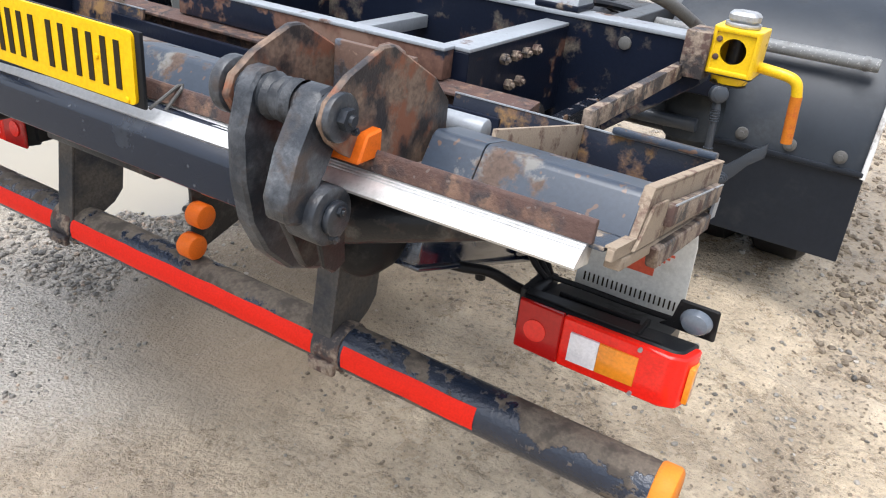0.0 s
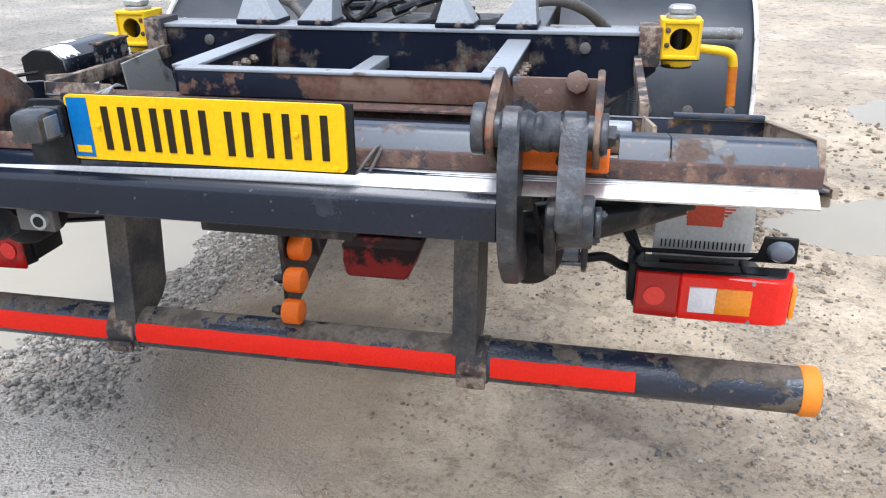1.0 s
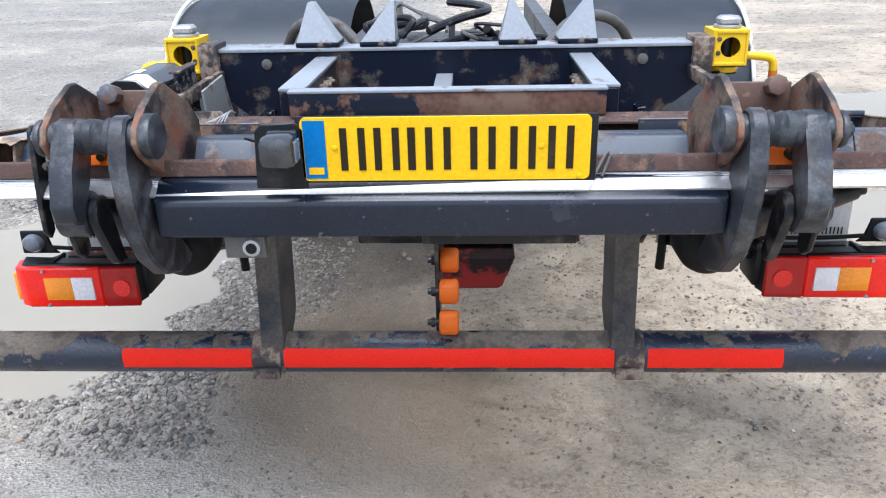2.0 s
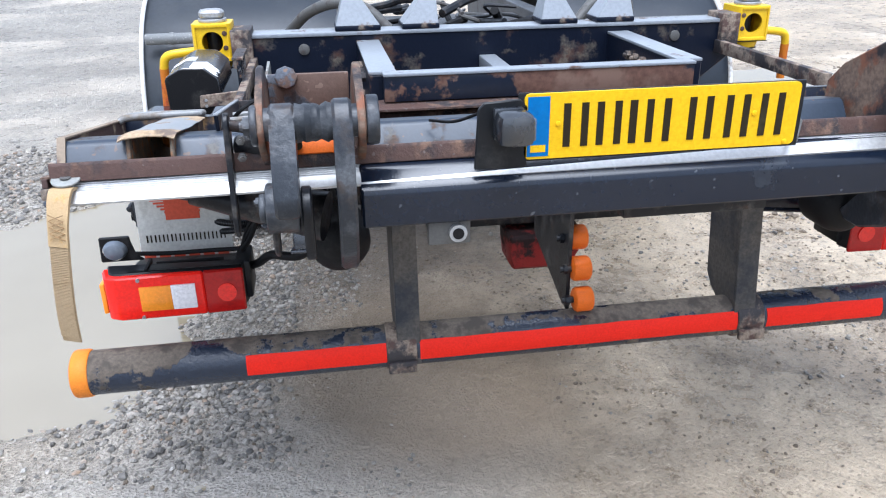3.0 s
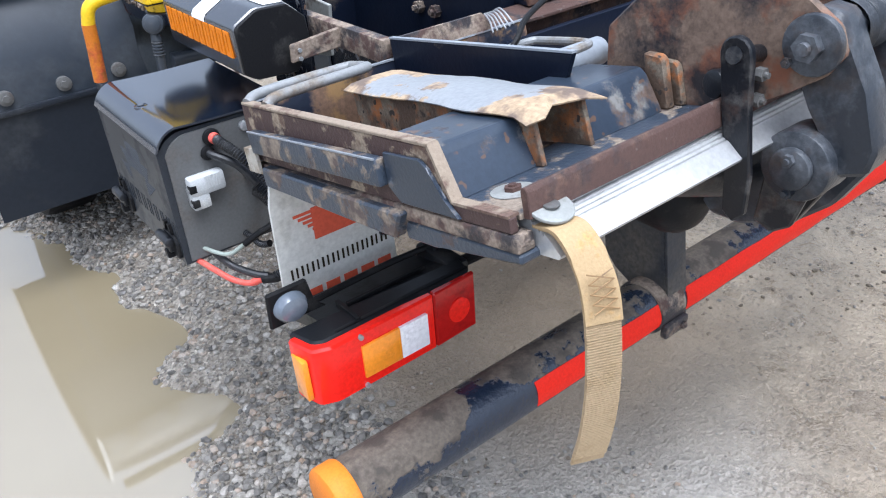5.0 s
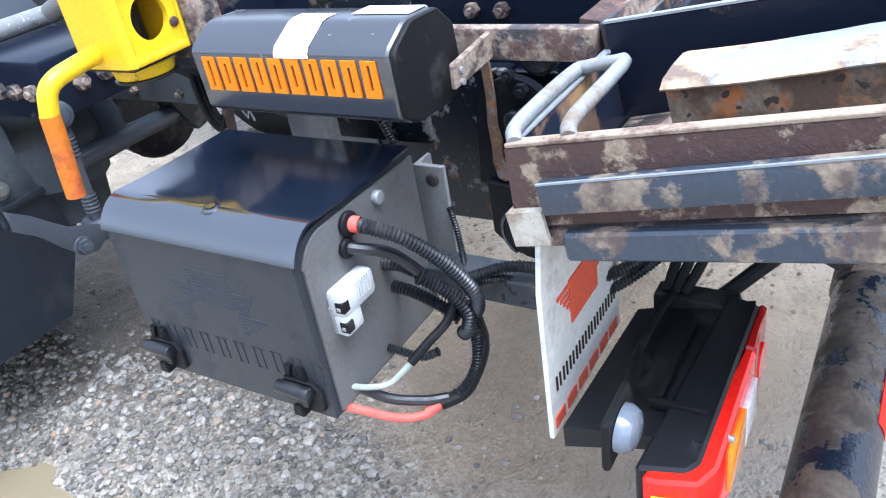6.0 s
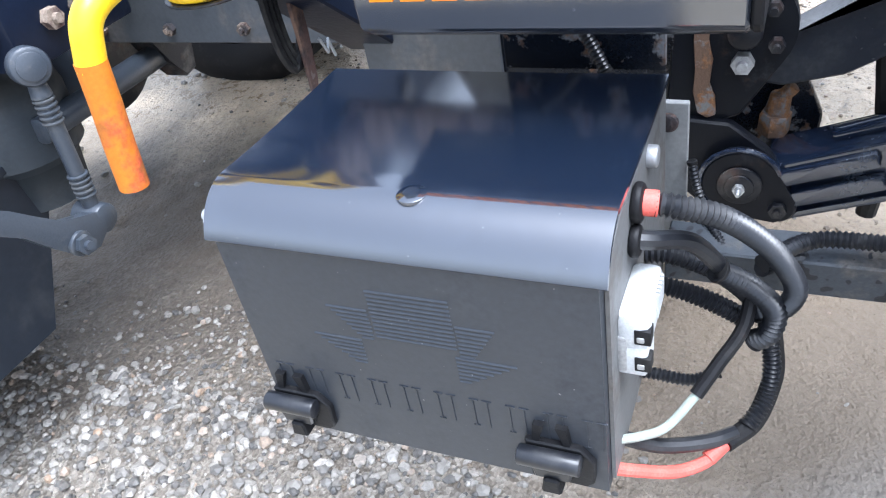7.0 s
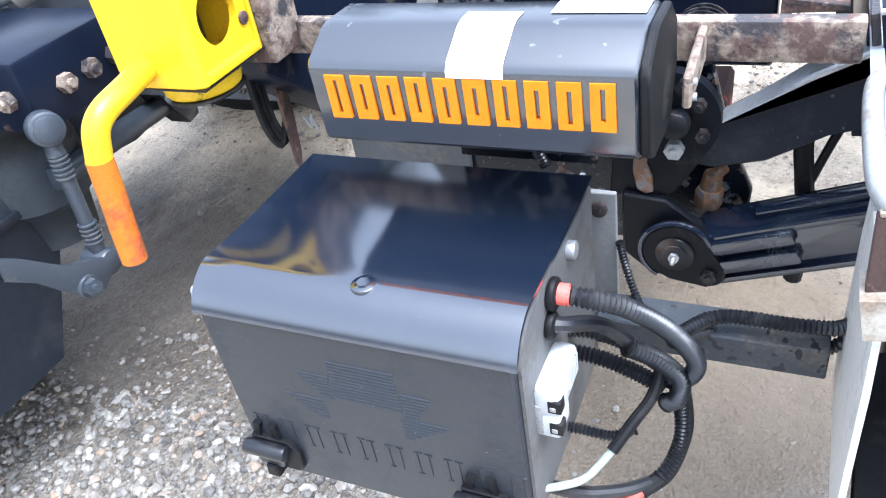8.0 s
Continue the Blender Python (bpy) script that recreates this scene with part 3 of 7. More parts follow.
def prism(bm, poly, a0, a1, axis="x", bev=0.0, m=None):
    """A polygon of (u, v) pairs pushed along an axis: x (u=y, v=z), y (u=x, v=z) or z (u=x, v=y)."""
    place = {"x": lambda u, v, a: (a, u, v), "y": lambda u, v, a: (u, a, v), "z": lambda u, v, a: (u, v, a)}[axis]
    lo = [bm.verts.new(place(u, v, a0)) for u, v in poly]
    hi = [bm.verts.new(place(u, v, a1)) for u, v in poly]
    n = len(poly)
    fs = [bm.faces.new(lo[::-1]), bm.faces.new(hi)]
    fs += [bm.faces.new((lo[k], lo[(k + 1) % n], hi[(k + 1) % n], hi[k])) for k in range(n)]
    vs = lo + hi
    if bev:
        out = bmesh.ops.bevel(bm, geom=list({e for f in fs for e in f.edges}), offset=bev, segments=1, affect="EDGES")
        vs = list({v for f in out["faces"] for v in f.verts} | {v for v in vs if v.is_valid})
    if m:
        bmesh.ops.transform(bm, matrix=m, verts=vs)
    return vs


def loft(bm, lines, close=False):
    """A sheet through lines of points of equal length."""
    rows = [[bm.verts.new(p) for p in line] for line in lines]
    for a, b in zip(rows, rows[1:]):
        n = len(a)
        for k in range(n if close else n - 1):
            bm.faces.new((a[k], a[(k + 1) % n], b[(k + 1) % n], b[k]))
    return rows


def thicken(bm, t):
    bmesh.ops.recalc_face_normals(bm, faces=bm.faces)
    bmesh.ops.solidify(bm, geom=list(bm.faces), thickness=t)


def arc(cx, cy, r, a0, a1, n):
    return [(cx + r * math.cos(radians(a0 + (a1 - a0) * k / n)), cy + r * math.sin(radians(a0 + (a1 - a0) * k / n))) for k in range(n + 1)]


def hexnut(bm, p, d, r, h):
    p, d = Vector(p), Vector(d).normalized()
    rod(bm, p, p + d * h, r, r, seg=6)
    rod(bm, p + d * h * 0.9, p + d * h * 1.5, r * 0.5, r * 0.45, seg=10)


# ---- ground: one sheet with hollows, puddles lying in them ----
def lattice(n, seed):
    return np.random.RandomState(seed).rand(n, n)


def value_noise(X, Y, scale, seed):
    n = 256
    T = lattice(n, seed)
    x, y = X / scale, Y / scale
    xi, yi = np.floor(x).astype(int), np.floor(y).astype(int)
    fx, fy = x - xi, y - yi
    fx, fy = fx * fx * (3 - 2 * fx), fy * fy * (3 - 2 * fy)
    a, b = T[xi % n, yi % n], T[(xi + 1) % n, yi % n]
    c, d = T[xi % n, (yi + 1) % n], T[(xi + 1) % n, (yi + 1) % n]
    return (a * (1 - fx) + b * fx) * (1 - fy) + (c * (1 - fx) + d * fx) * fy - 0.5


def outside(X, Y, poly):
    """Signed distance to a polygon, below 0 inside it."""
    P = np.array(poly, float)
    best, inside = np.full(X.shape, 1e9), np.zeros(X.shape, bool)
    for (ax, ay), (bx, by) in zip(P, np.roll(P, -1, 0)):
        ex, ey = bx - ax, by - ay
        t = np.clip(((X - ax) * ex + (Y - ay) * ey) / (ex * ex + ey * ey), 0, 1)
        best = np.minimum(best, np.hypot(X - ax - t * ex, Y - ay - t * ey))
        cross = (ay > Y) != (by > Y)
        inside ^= cross & (X < ax + (Y - ay) * ex / (ey if abs(ey) > 1e-9 else 1e-9))
    return np.where(inside, -best, best)


POOLS = [
    [(-1.06, 1.0), (-1.2, 0.72), (-1.42, 0.46), (-1.75, 0.42), (-2.2, 0.5), (-2.9, 0.8), (-3.0, 1.7), (-2.3, 2.3), (-1.7, 2.65), (-1.45, 2.5), (-1.16, 2.2), (-1.1, 1.6)],
    [(1.52, 2.3), (1.62, 2.05), (1.9, 1.95), (2.6, 2.1), (2.75, 2.5), (2.2, 2.75), (1.75, 2.7)],
    [(2.45, 4.65), (2.7, 5.0), (3.05, 5.2), (3.6, 5.4), (4.3, 5.2), (3.6, 4.6), (3.0, 4.25), (2.65, 4.35)],
]


def pool_depth(X, Y):
    ragged = value_noise(X, Y, 0.22, 3) * 0.22 + value_noise(X, Y, 0.07, 4) * 0.08
    d = np.full(X.shape, 9.0)
    for poly in POOLS:
        d = np.minimum(d, outside(X, Y, poly) + ragged)
    return d


def ground_height(X, Y):
    rise = 0.045 * np.clip((Y - 0.35) / 0.9, 0, 1) * np.clip((1.35 - X) / 0.4, 0, 1) * np.clip((X + 1.25) / 0.4, 0, 1)
    z = rise + value_noise(X, Y, 0.55, 1) * 0.014 + value_noise(X, Y, 0.16, 2) * 0.010
    clods = np.clip(value_noise(X, Y, 0.45, 7) * 3.0 + 0.6, 0.15, 1)
    z += clods * (value_noise(X, Y, 0.05, 5) * 0.011 + value_noise(X, Y, 0.024, 8) * 0.007)
    far = np.clip((np.hypot(X, Y) - 6) / 20, 0, 1)
    z += value_noise(X, Y, 3.0, 6) * 0.05 * far
    d = pool_depth(X, Y)
    dip = np.clip((0.10 - d) / 0.20, 0, 1)
    return z * (1 - dip) - 0.030 * dip * dip * (3 - 2 * dip)


def graded(lo, hi, step, limit):
    mid = list(np.arange(lo, hi, step))
    grow, s, a, b = step, 0, [], []
    v = hi
    while v < limit:
        b.append(v)
        grow *= 1.12
        v += grow
    grow, v = step, lo
    while v > -limit:
        grow *= 1.12
        v -= grow
        a.append(v)
    return np.array(a[::-1] + mid + b)


gx, gy = graded(-2.4, 2.4, 0.018, 600), graded(-1.0, 3.2, 0.018, 600)
GX, GY = np.meshgrid(gx, gy, indexing="ij")
GZ = ground_height(GX, GY)
nx, ny = GX.shape
ids = np.arange(nx * ny).reshape(nx, ny)
quads = np.stack([ids[:-1, :-1], ids[1:, :-1], ids[1:, 1:], ids[:-1, 1:]], -1).reshape(-1, 4)
me = bpy.data.meshes.new("ground")
me.from_pydata(np.stack([GX, GY, GZ], -1).reshape(-1, 3).tolist(), [], quads.tolist())
me.polygons.foreach_set("use_smooth", np.ones(len(quads), bool))
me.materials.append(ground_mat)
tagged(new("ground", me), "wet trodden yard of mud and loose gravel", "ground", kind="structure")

for x0, x1, y0, y1 in ((-3.4, -0.75, 0.15, 3.0), (1.25, 3.0, 1.7, 3.0), (2.0, 4.8, 3.8, 5.8)):
    bm = B()
    loft(bm, [[(x0, y0, -0.012), (x1, y0, -0.012)], [(x0, y1, -0.012), (x1, y1, -0.012)]])
    tagged(link_mesh("puddle_water", bm, water_mat), "shallow muddy rain puddle mirroring the pale sky", "puddle", "yard puddles", "structure")


def part(name, bm, material, parent, label=""):
    """Links a bmesh, built in world space, as one mesh under a thing or a part."""
    root = parent
    while root.parent:
        root = root.parent
    bm.transform(root.matrix_basis.inverted())
    ob = link_mesh(name, bm, material, parent)
    if label:
        ob["label"] = label
    return ob



# ---- rear underrun bar ----
BAR_Y, BAR_Z, BAR_R = 0.042, 0.456, 0.052
bar = thing("underrun_bar", at(0, BAR_Y, BAR_Z), "round dark underrun bar with red tape and orange end caps", "bumper")
bm = B()
rod(bm, (-1.168, BAR_Y, BAR_Z), (1.168, BAR_Y, BAR_Z), BAR_R, seg=40)
part("tube", bm, tube_paint, bar, "scuffed navy steel tube caked with dried mud")
for s in (-1, 1):
    bm = B()
    rod(bm, (s * 1.162, BAR_Y, BAR_Z), (s * 1.205, BAR_Y, BAR_Z), BAR_R + 0.004, seg=40, bev=0.008)
    part("end_cap", bm, cap_orange, bar, "orange plastic end cap")
for a, b in ((-0.812, -0.485), (-0.404, 0.411), (0.492, 0.817)):
    bm = B()
    n = max(4, int((b - a) / 0.05))
    rows = []
    for k in range(n + 1):
        x = a + (b - a) * k / n
        w = 0.5 * math.sin(k * 2.1 + a) if 0 < k < n else 0
        rows.append([(x, BAR_Y - (BAR_R + 0.0012 + 0.0008 * math.sin(k * 1.7 + e)) * math.cos(radians(e)), BAR_Z + (BAR_R + 0.0012) * math.sin(radians(e))) for e in (-19 + w, -8, 4, 15, 26, 37 + w * 2)])
    loft(bm, rows)
    thicken(bm, 0.0012)
    part("reflective_tape", bm, red_tape, bar, "wrinkled red reflective tape")
for s in (-1, 1):
    c = s * 0.430
    bm = B()
    # channel leaning a little forward towards its top, open to the front of the truck
    lean = [(-0.010, 0.428), (0.050, 0.905), (0.056, 0.905), (-0.003, 0.428)]
    prism(bm, lean, c - 0.028, c + 0.028, "x", bev=0.001)
    flange = [(-0.002, 0.43), (0.057, 0.905), (0.205, 0.905), (0.158, 0.53), (0.13, 0.50), (0.05, 0.46)]
    prism(bm, flange, c - 0.028, c - 0.022, "x", bev=0.001)
    prism(bm, flange, c + 0.022, c + 0.028, "x", bev=0.001)
    post = part("hanger_post", bm, post_grey, bar, "dusty steel channel hanging from the beam")
    bm = B()
    prism(bm, [(c + s * 0.029, 0.905), (c + s * 0.068, 0.905), (c + s * 0.062, 0.83), (c + s * 0.045, 0.77), (c + s * 0.029, 0.76)], 0.085, 0.092, "y", bev=0.001)
    part("gusset", bm, greasy, post, "dark stiffening plate")
    bm = B()
    rod(bm, (s * 0.448 - 0.036, BAR_Y, BAR_Z), (s * 0.448 + 0.036, BAR_Y, BAR_Z), BAR_R + 0.005, seg=36, bev=0.003)
    box(bm, s * 0.448 - 0.034, s * 0.448 + 0.034, -0.024, -0.008, 0.412, 0.442, 0.004)
    hexnut(bm, (s * 0.448 + 0.016, -0.024, 0.426), (0, -1, 0), 0.008, 0.006)
    part("clamp", bm, muddy, post, "mud-caked bolted clamp")

# ---- main beam under the number plate ----
beam = thing("lift_beam", at(0, -0.26, 0.95), "satin black tail lift cross beam of bent steel section", "beam")
bm = B()
prism(bm, [(-0.302, 0.905), (-0.302, 0.964), (-0.300, 0.972), (-0.295, 0.979), (-0.268, 1.006), (-0.260, 1.011), (-0.250, 1.012), (-0.226, 1.008), (-0.215, 0.985), (-0.215, 0.905)], -0.535, 0.54, "x", bev=0.004)
part("beam_tube", bm, navy_clean, beam)
bm = B()
box(bm, -0.03, 0.27, -0.27, -0.13, 0.875, 0.904, 0.004)
part("under_plate", bm, greasy, beam)
bm = B()
box(bm, -0.415, -0.335, -0.285, -0.265, 0.855, 0.905, 0.003)
lug = part("sensor_block", bm, worn_grey, beam, "small grey aluminium block with a round socket")
bm = B()
rod(bm, (-0.36, -0.296, 0.880), (-0.36, -0.283, 0.880), 0.017, seg=20)
part("socket_ring", bm, galv, lug, "bright steel ring")
bm = B()
rod(bm, (-0.36, -0.2975, 0.880), (-0.36, -0.29, 0.880), 0.011, seg=16)
part("socket", bm, rubber, lug, "dark round socket")

# ---- number plate and its lamp ----
plate = thing("number_plate", at(0.023, -0.30, 1.03), "yellow rear number plate with a blue edge band", "number plate")
bm = B()
box(bm, -0.252, 0.294, -0.298, -0.290, 1.012, 1.137, 0.003)
part("backing", bm, plastic, plate, "black plastic backing plate")
bm = B()
prism(bm, [(u, v) for u, v in arc(0.271, 1.126, 0.010, 0, 90, 4) + arc(-0.232, 1.126, 0.010, 90, 180, 4) + arc(-0.232, 1.028, 0.010, 180, 270, 4) + arc(0.271, 1.028, 0.010, 270, 360, 4)], -0.304, -0.298, "y")
part("plate_face", bm, plate_yellow, plate)
bm = B()
box(bm, -0.237, -0.197, -0.3052, -0.3035, 1.023, 1.131, 0)
part("blue_band", bm, plate_blue, plate)
bm = B()
box(bm, -0.231, -0.203, -0.3058, -0.3045, 1.031, 1.044, 0)
part("band_mark", bm, plate_yellow, plate)
for k, c in enumerate((-0.148, -0.086, -0.041, 0.007, 0.088, 0.160, 0.228)):
    bm = B()
    if k == 2:
        box(bm, c - 0.007, c + 0.007, -0.3056, -0.3035, 1.038, 1.117, 0)
    else:
        for dx in (-0.0165, 0.0165):
            box(bm, c + dx - 0.0065, c + dx + 0.0065, -0.3056, -0.3035, 1.038, 1.117, 0)
    part("character_bar", bm, black_ink, plate)
for x, z in ((-0.181, 1.081), (0.193, 1.081), (0.262, 1.024)):
    bm = B()
    rod(bm, (x, -0.307, z), (x, -0.303, z), 0.005, seg=12, bev=0.001)
    part("screw_cap", bm, plate_yellow, plate)
lamp = thing("plate_lamp", at(-0.275, -0.31, 1.05), "black plastic number plate lamp on a bracket", "lamp")
bm = B()
box(bm, -0.303, -0.240, -0.380, -0.318, 1.061, 1.118, 0.014)
box(bm, -0.300, -0.246, -0.320, -0.303, 1.060, 1.116, 0.004)
part("housing", bm, satin_black, lamp)
bm = B()
box(bm, -0.242, -0.238, -0.368, -0.332, 1.070, 1.108, 0.003)
part("lamp_lens", bm, lens_clear, lamp)
bm = B()
prism(bm, [(-0.332, 1.004), (-0.236, 1.004), (-0.236, 1.115), (-0.250, 1.128), (-0.315, 1.124), (-0.326, 1.112)], -0.304, -0.296, "y", bev=0.002)
part("bracket", bm, plastic, lamp)
bm = B()
sweep(bm, spline([(-0.29, -0.296, 1.105), (-0.31, -0.27, 1.100), (-0.35, -0.2, 1.068), (-0.39, -0.15, 1.06)]), 0.003, 8)
part("cable", bm, rubber, lamp)
stay = thing("plate_stay", at(0.31, -0.28, 1.02), "bent black wire stay beside the number plate", "bracket")
bm = B()
sweep(bm, [(0.29, -0.286, 1.012), (0.318, -0.25, 1.05), (0.324, -0.245, 1.052), (0.327, -0.25, 1.047), (0.31, -0.27, 1.012)], 0.003, 8)
part("wire", bm, worn_grey, stay)


# ---- hinge arms beside the beam ----
def hinge_arm(s):
    def X(v):
        return s * v
    t = thing("hinge_arm", at(X(0.60), -0.25, 0.70), "greasy black tail lift hinge arm with pin and lugs", "lift arm", "tail lift hinge arms")

    def slab(name, poly, a, b, mat, label="", bev=0.003):
        bm = B()
        prism(bm, poly, min(X(a), X(b)), max(X(a), X(b)), "x", bev=bev)
        return part(name, bm, mat, t, label)

    ear = [(-0.335, 1.075), (-0.352, 1.103), (-0.340, 1.131), (-0.295, 1.157), (-0.222, 1.187), (-0.196, 1.186), (-0.075, 1.120), (-0.03, 1.075), (-0.03, 1.02), (-0.08, 0.985), (-0.22, 1.0), (-0.30, 1.05)]
    slab("outer_lug", ear, 0.690, 0.702, lug_paint, "rust-brown steel lug plate with scuffed paint")
    slab("inner_lug", ear, 0.522, 0.536, lug_paint, "dark scuffed steel lug plate with rust")
    bm = B()
    rod(bm, (X(0.535), -0.312, 1.108), (X(0.69), -0.312, 1.108), 0.028, seg=24)
    pin = part("pivot_pin", bm, arm_grease, t, "greasy steel pivot tube")
    bm = B()
    rings = []
    for k in range(15):
        a = 0.566 + k * 0.0052
        rr = 0.0315 + 0.0016 * math.sin(k * 1.9) + 0.0010 * math.sin(k * 0.7)
        rings.append([(X(a), -0.312 + (rr + 0.0012 * math.sin(3 * q + k)) * math.cos(q), 1.108 + (rr + 0.0012 * math.sin(2 * q + 1.3 * k)) * math.sin(q)) for q in (2 * math.pi * j / 28 for j in range(28))])
    loft(bm, rings, close=True)
    part("sleeve", bm, sleeve_grey, pin, "wrinkled grey-black rubber sleeve")
    bm = B()
    rod(bm, (X(0.70), -0.318, 1.108), (X(0.712), -0.318, 1.108), 0.034, seg=28, bev=0.003)
    hexnut(bm, (X(0.712), -0.318, 1.108), (s, 0, 0), 0.016, 0.012)
    hexnut(bm, (X(0.712), -0.296, 1.086), (s, 0, 0), 0.006, 0.006)
    part("pin_cap", bm, arm_grease, pin)
    bm = B()
    rod(bm, (X(0.50), -0.312, 1.108), (X(0.521), -0.312, 1.108), 0.042, seg=28, bev=0.003)
    part("pin_collar", bm, arm_grease, pin)
    # curved inner arm, from the pin down to the drum
    outer = [(-0.350, 1.12), (-0.362, 1.06), (-0.365, 0.99), (-0.350, 0.92), (-0.318, 0.862), (-0.265, 0.812), (-0.19, 0.782), (-0.14, 0.782)]
    inner = [(-0.12, 0.80), (-0.16, 0.84), (-0.225, 0.90), (-0.262, 0.96), (-0.275, 1.02), (-0.272, 1.08), (-0.275, 1.12), (-0.30, 1.146), (-0.33, 1.145)]
    slab("curved_arm", outer + inner, 0.545, 0.578, arm_grease, "curved dark steel arm", bev=0.005)
    # short link from the pin to the lower boss
    link = [(-0.348, 1.10), (-0.372, 1.06), (-0.398, 1.0), (-0.392, 0.968), (-0.36, 0.955), (-0.335, 0.99), (-0.318, 1.03), (-0.285, 1.07), (-0.276, 1.11), (-0.30, 1.142), (-0.33, 1.138)]
    slab("link_plate", link, 0.640, 0.682, arm_grease, "angled steel link with rubbed lower end", bev=0.005)
    bm = B()
    rod(bm, (X(0.645), -0.318, 0.962), (X(0.70), -0.318, 0.962), 0.044, seg=28, bev=0.004)
    rod(bm, (X(0.70), -0.318, 0.962), (X(0.712), -0.318, 0.962), 0.026, seg=24, bev=0.003)
    hexnut(bm, (X(0.712), -0.318, 0.975), (s, 0, 0), 0.008, 0.006)
    hexnut(bm, (X(0.70), -0.318, 0.930), (s, 0, 0), 0.008, 0.008)
    part("lower_boss", bm, arm_grease, t, "round bolted lower pivot")
    slab("lower_plate", arc(-0.318, 0.962, 0.036, 60, 200, 8) + arc(-0.285, 0.868, 0.022, 190, 330, 6), 0.622, 0.640, greasy, "", 0.003)
    slab("lower_fork", [(-0.345, 0.95), (-0.325, 0.88), (-0.30, 0.862), (-0.275, 0.872), (-0.28, 0.94)], 0.684, 0.694, greasy, "", 0.003)
    # drum behind the arms
    bm = B()
    prof = [(0.010, -0.128), (0.030, -0.126), (0.048, -0.118), (0.060, -0.104), (0.066, -0.085), (0.066, -0.020), (0.055, -0.005), (0.010, -0.002)]
    rows = loft(bm, [[(X(0.578) + r * math.cos(2 * math.pi * k / 36), y, 0.795 + r * math.sin(2 * math.pi * k / 36)) for k in range(36)] for r, y in prof], close=True)
    bm.faces.new(rows[0])
    bm.faces.new(rows[-1])
    part("buffer", bm, rubber, t, "round black rubber buffer")
    # tapering arm out to the side
    bm = B()
    rod(bm, (X(0.60), -0.17, 0.885), (X(0.86), -0.10, 0.925), 0.05, 0.022, seg=24)
    rod(bm, (X(0.84), -0.105, 0.922), (X(0.88), -0.098, 0.927), 0.014, seg=14)
    part("side_arm", bm, greasy, t, "tapering black steel arm")
    bm = B()
    far = X(0.718 if s > 0 else 0.70)
    v = -0.036 if s > 0 else 0.0
    prism(bm, [(-0.255 + v, 1.036), (-0.235 + v, 1.075), (-0.20 + v, 1.078), (-0.20 + v, 1.036)], min(X(0.565), far), max(X(0.565), far), "x", bev=0.003)
    stop = part("stop_block", bm, orange, t, "orange plastic stop block")
    bm = B()
    rod(bm, (X(0.64), -0.262 + v, 1.055), (X(0.64), -0.24 + v, 1.055), 0.008, seg=12)
    part("bolt_hole", bm, black_ink, stop)
    # strut between the lugs, with a rounded head
    bm = B()
    box(bm, min(X(0.54), X(0.69)), max(X(0.54), X(0.69)), -0.128, -0.116, 1.07, 1.155, 0.002)
    rod(bm, (X(0.655), -0.155, 1.155), (X(0.655), -0.12, 1.145), 0.021, 0.020, seg=8, bev=0.004)
    part("lug_tie", bm, tie_rust, t, "rusty tie plate between the lugs")
    if s < 0:
        slab("guide_plate", arc(-0.262, 1.100, 0.020, 0, 180, 6) + [(-0.288, 1.03), (-0.300, 0.965), (-0.300, 0.915), (-0.286, 0.900), (-0.270, 0.912), (-0.268, 0.965), (-0.255, 1.03)], 0.752, 0.762, greasy, "thin bent steel guide plate", 0.002)
        bm = B()
        rod(bm, (X(0.70), -0.255, 1.085), (X(0.765), -0.262, 1.10), 0.010, seg=12)
        rod(bm, (X(0.70), -0.24, 1.05), (X(0.75), -0.23, 1.055), 0.017, seg=16, bev=0.003)
        part("valve_fitting", bm, greasy, t)
        for z in (1.075, 1.045):
            bm = B()
            hexnut(bm, (X(0.735), -0.275, z), (0, -1, 0), 0.008, 0.010)
            part("nut", bm, worn_grey, t)
    return t


hinge_arm(1)
hinge_arm(-1)

# ---- tilted lift platform stub ----
TILT = pose(0, -0.165, 1.018, -11.3)
plat = thing("lift_platform", TILT, "tilted tail lift platform stub with aluminium edge and rusted angle", "platform")


def tilted(name, build, mat, label="", parent=None, spring=0.0):
    """A piece of the platform in its tilted frame; spring lifts its free end a little."""
    bm = B()
    build(bm)
    for v in bm.verts:
        v.co.z += spring * max(0.0, v.co.x)
    bm.transform(TILT)
    return part(name, bm, mat, parent or plat, label)


# aluminium edge strip with fine grooves along its top
strip = [(-0.112, -0.063), (-0.115, -0.059), (-0.101, -0.043), (-0.099, -0.041)]
for k in range(4):
    v, w = -0.098 + 0.0048 * k, -0.040 + 0.0032 * k
    strip += [(v, w), (v + 0.0022, w + 0.0012), (v + 0.0026, w - 0.0025), (v + 0.0036, w - 0.0020), (v + 0.0040, w + 0.0024)]
strip += [(-0.078, -0.0265), (-0.06, -0.0265), (-0.06, -0.063)]
tilted("edge_strip", lambda b: prism(b, strip, -1.055, 1.046, "x"), alu, "pale grooved aluminium edge profile", spring=0.013)
tilted("rust_angle", lambda b: prism(b, [(-0.088, -0.024), (-0.089, 0.004), (-0.086, 0.009), (-0.080, 0.008), (-0.078, 0.004), (-0.078, -0.024)], -1.062, 1.052, "x", bev=0.001), rusty, "rusted steel angle", spring=0.006)
tilted("base_plate", lambda b: box(b, -1.066, 1.066, -0.0775, 0.06, -0.0245, -0.0185, 0.001), slate_muddy, "mud-stained base plate")


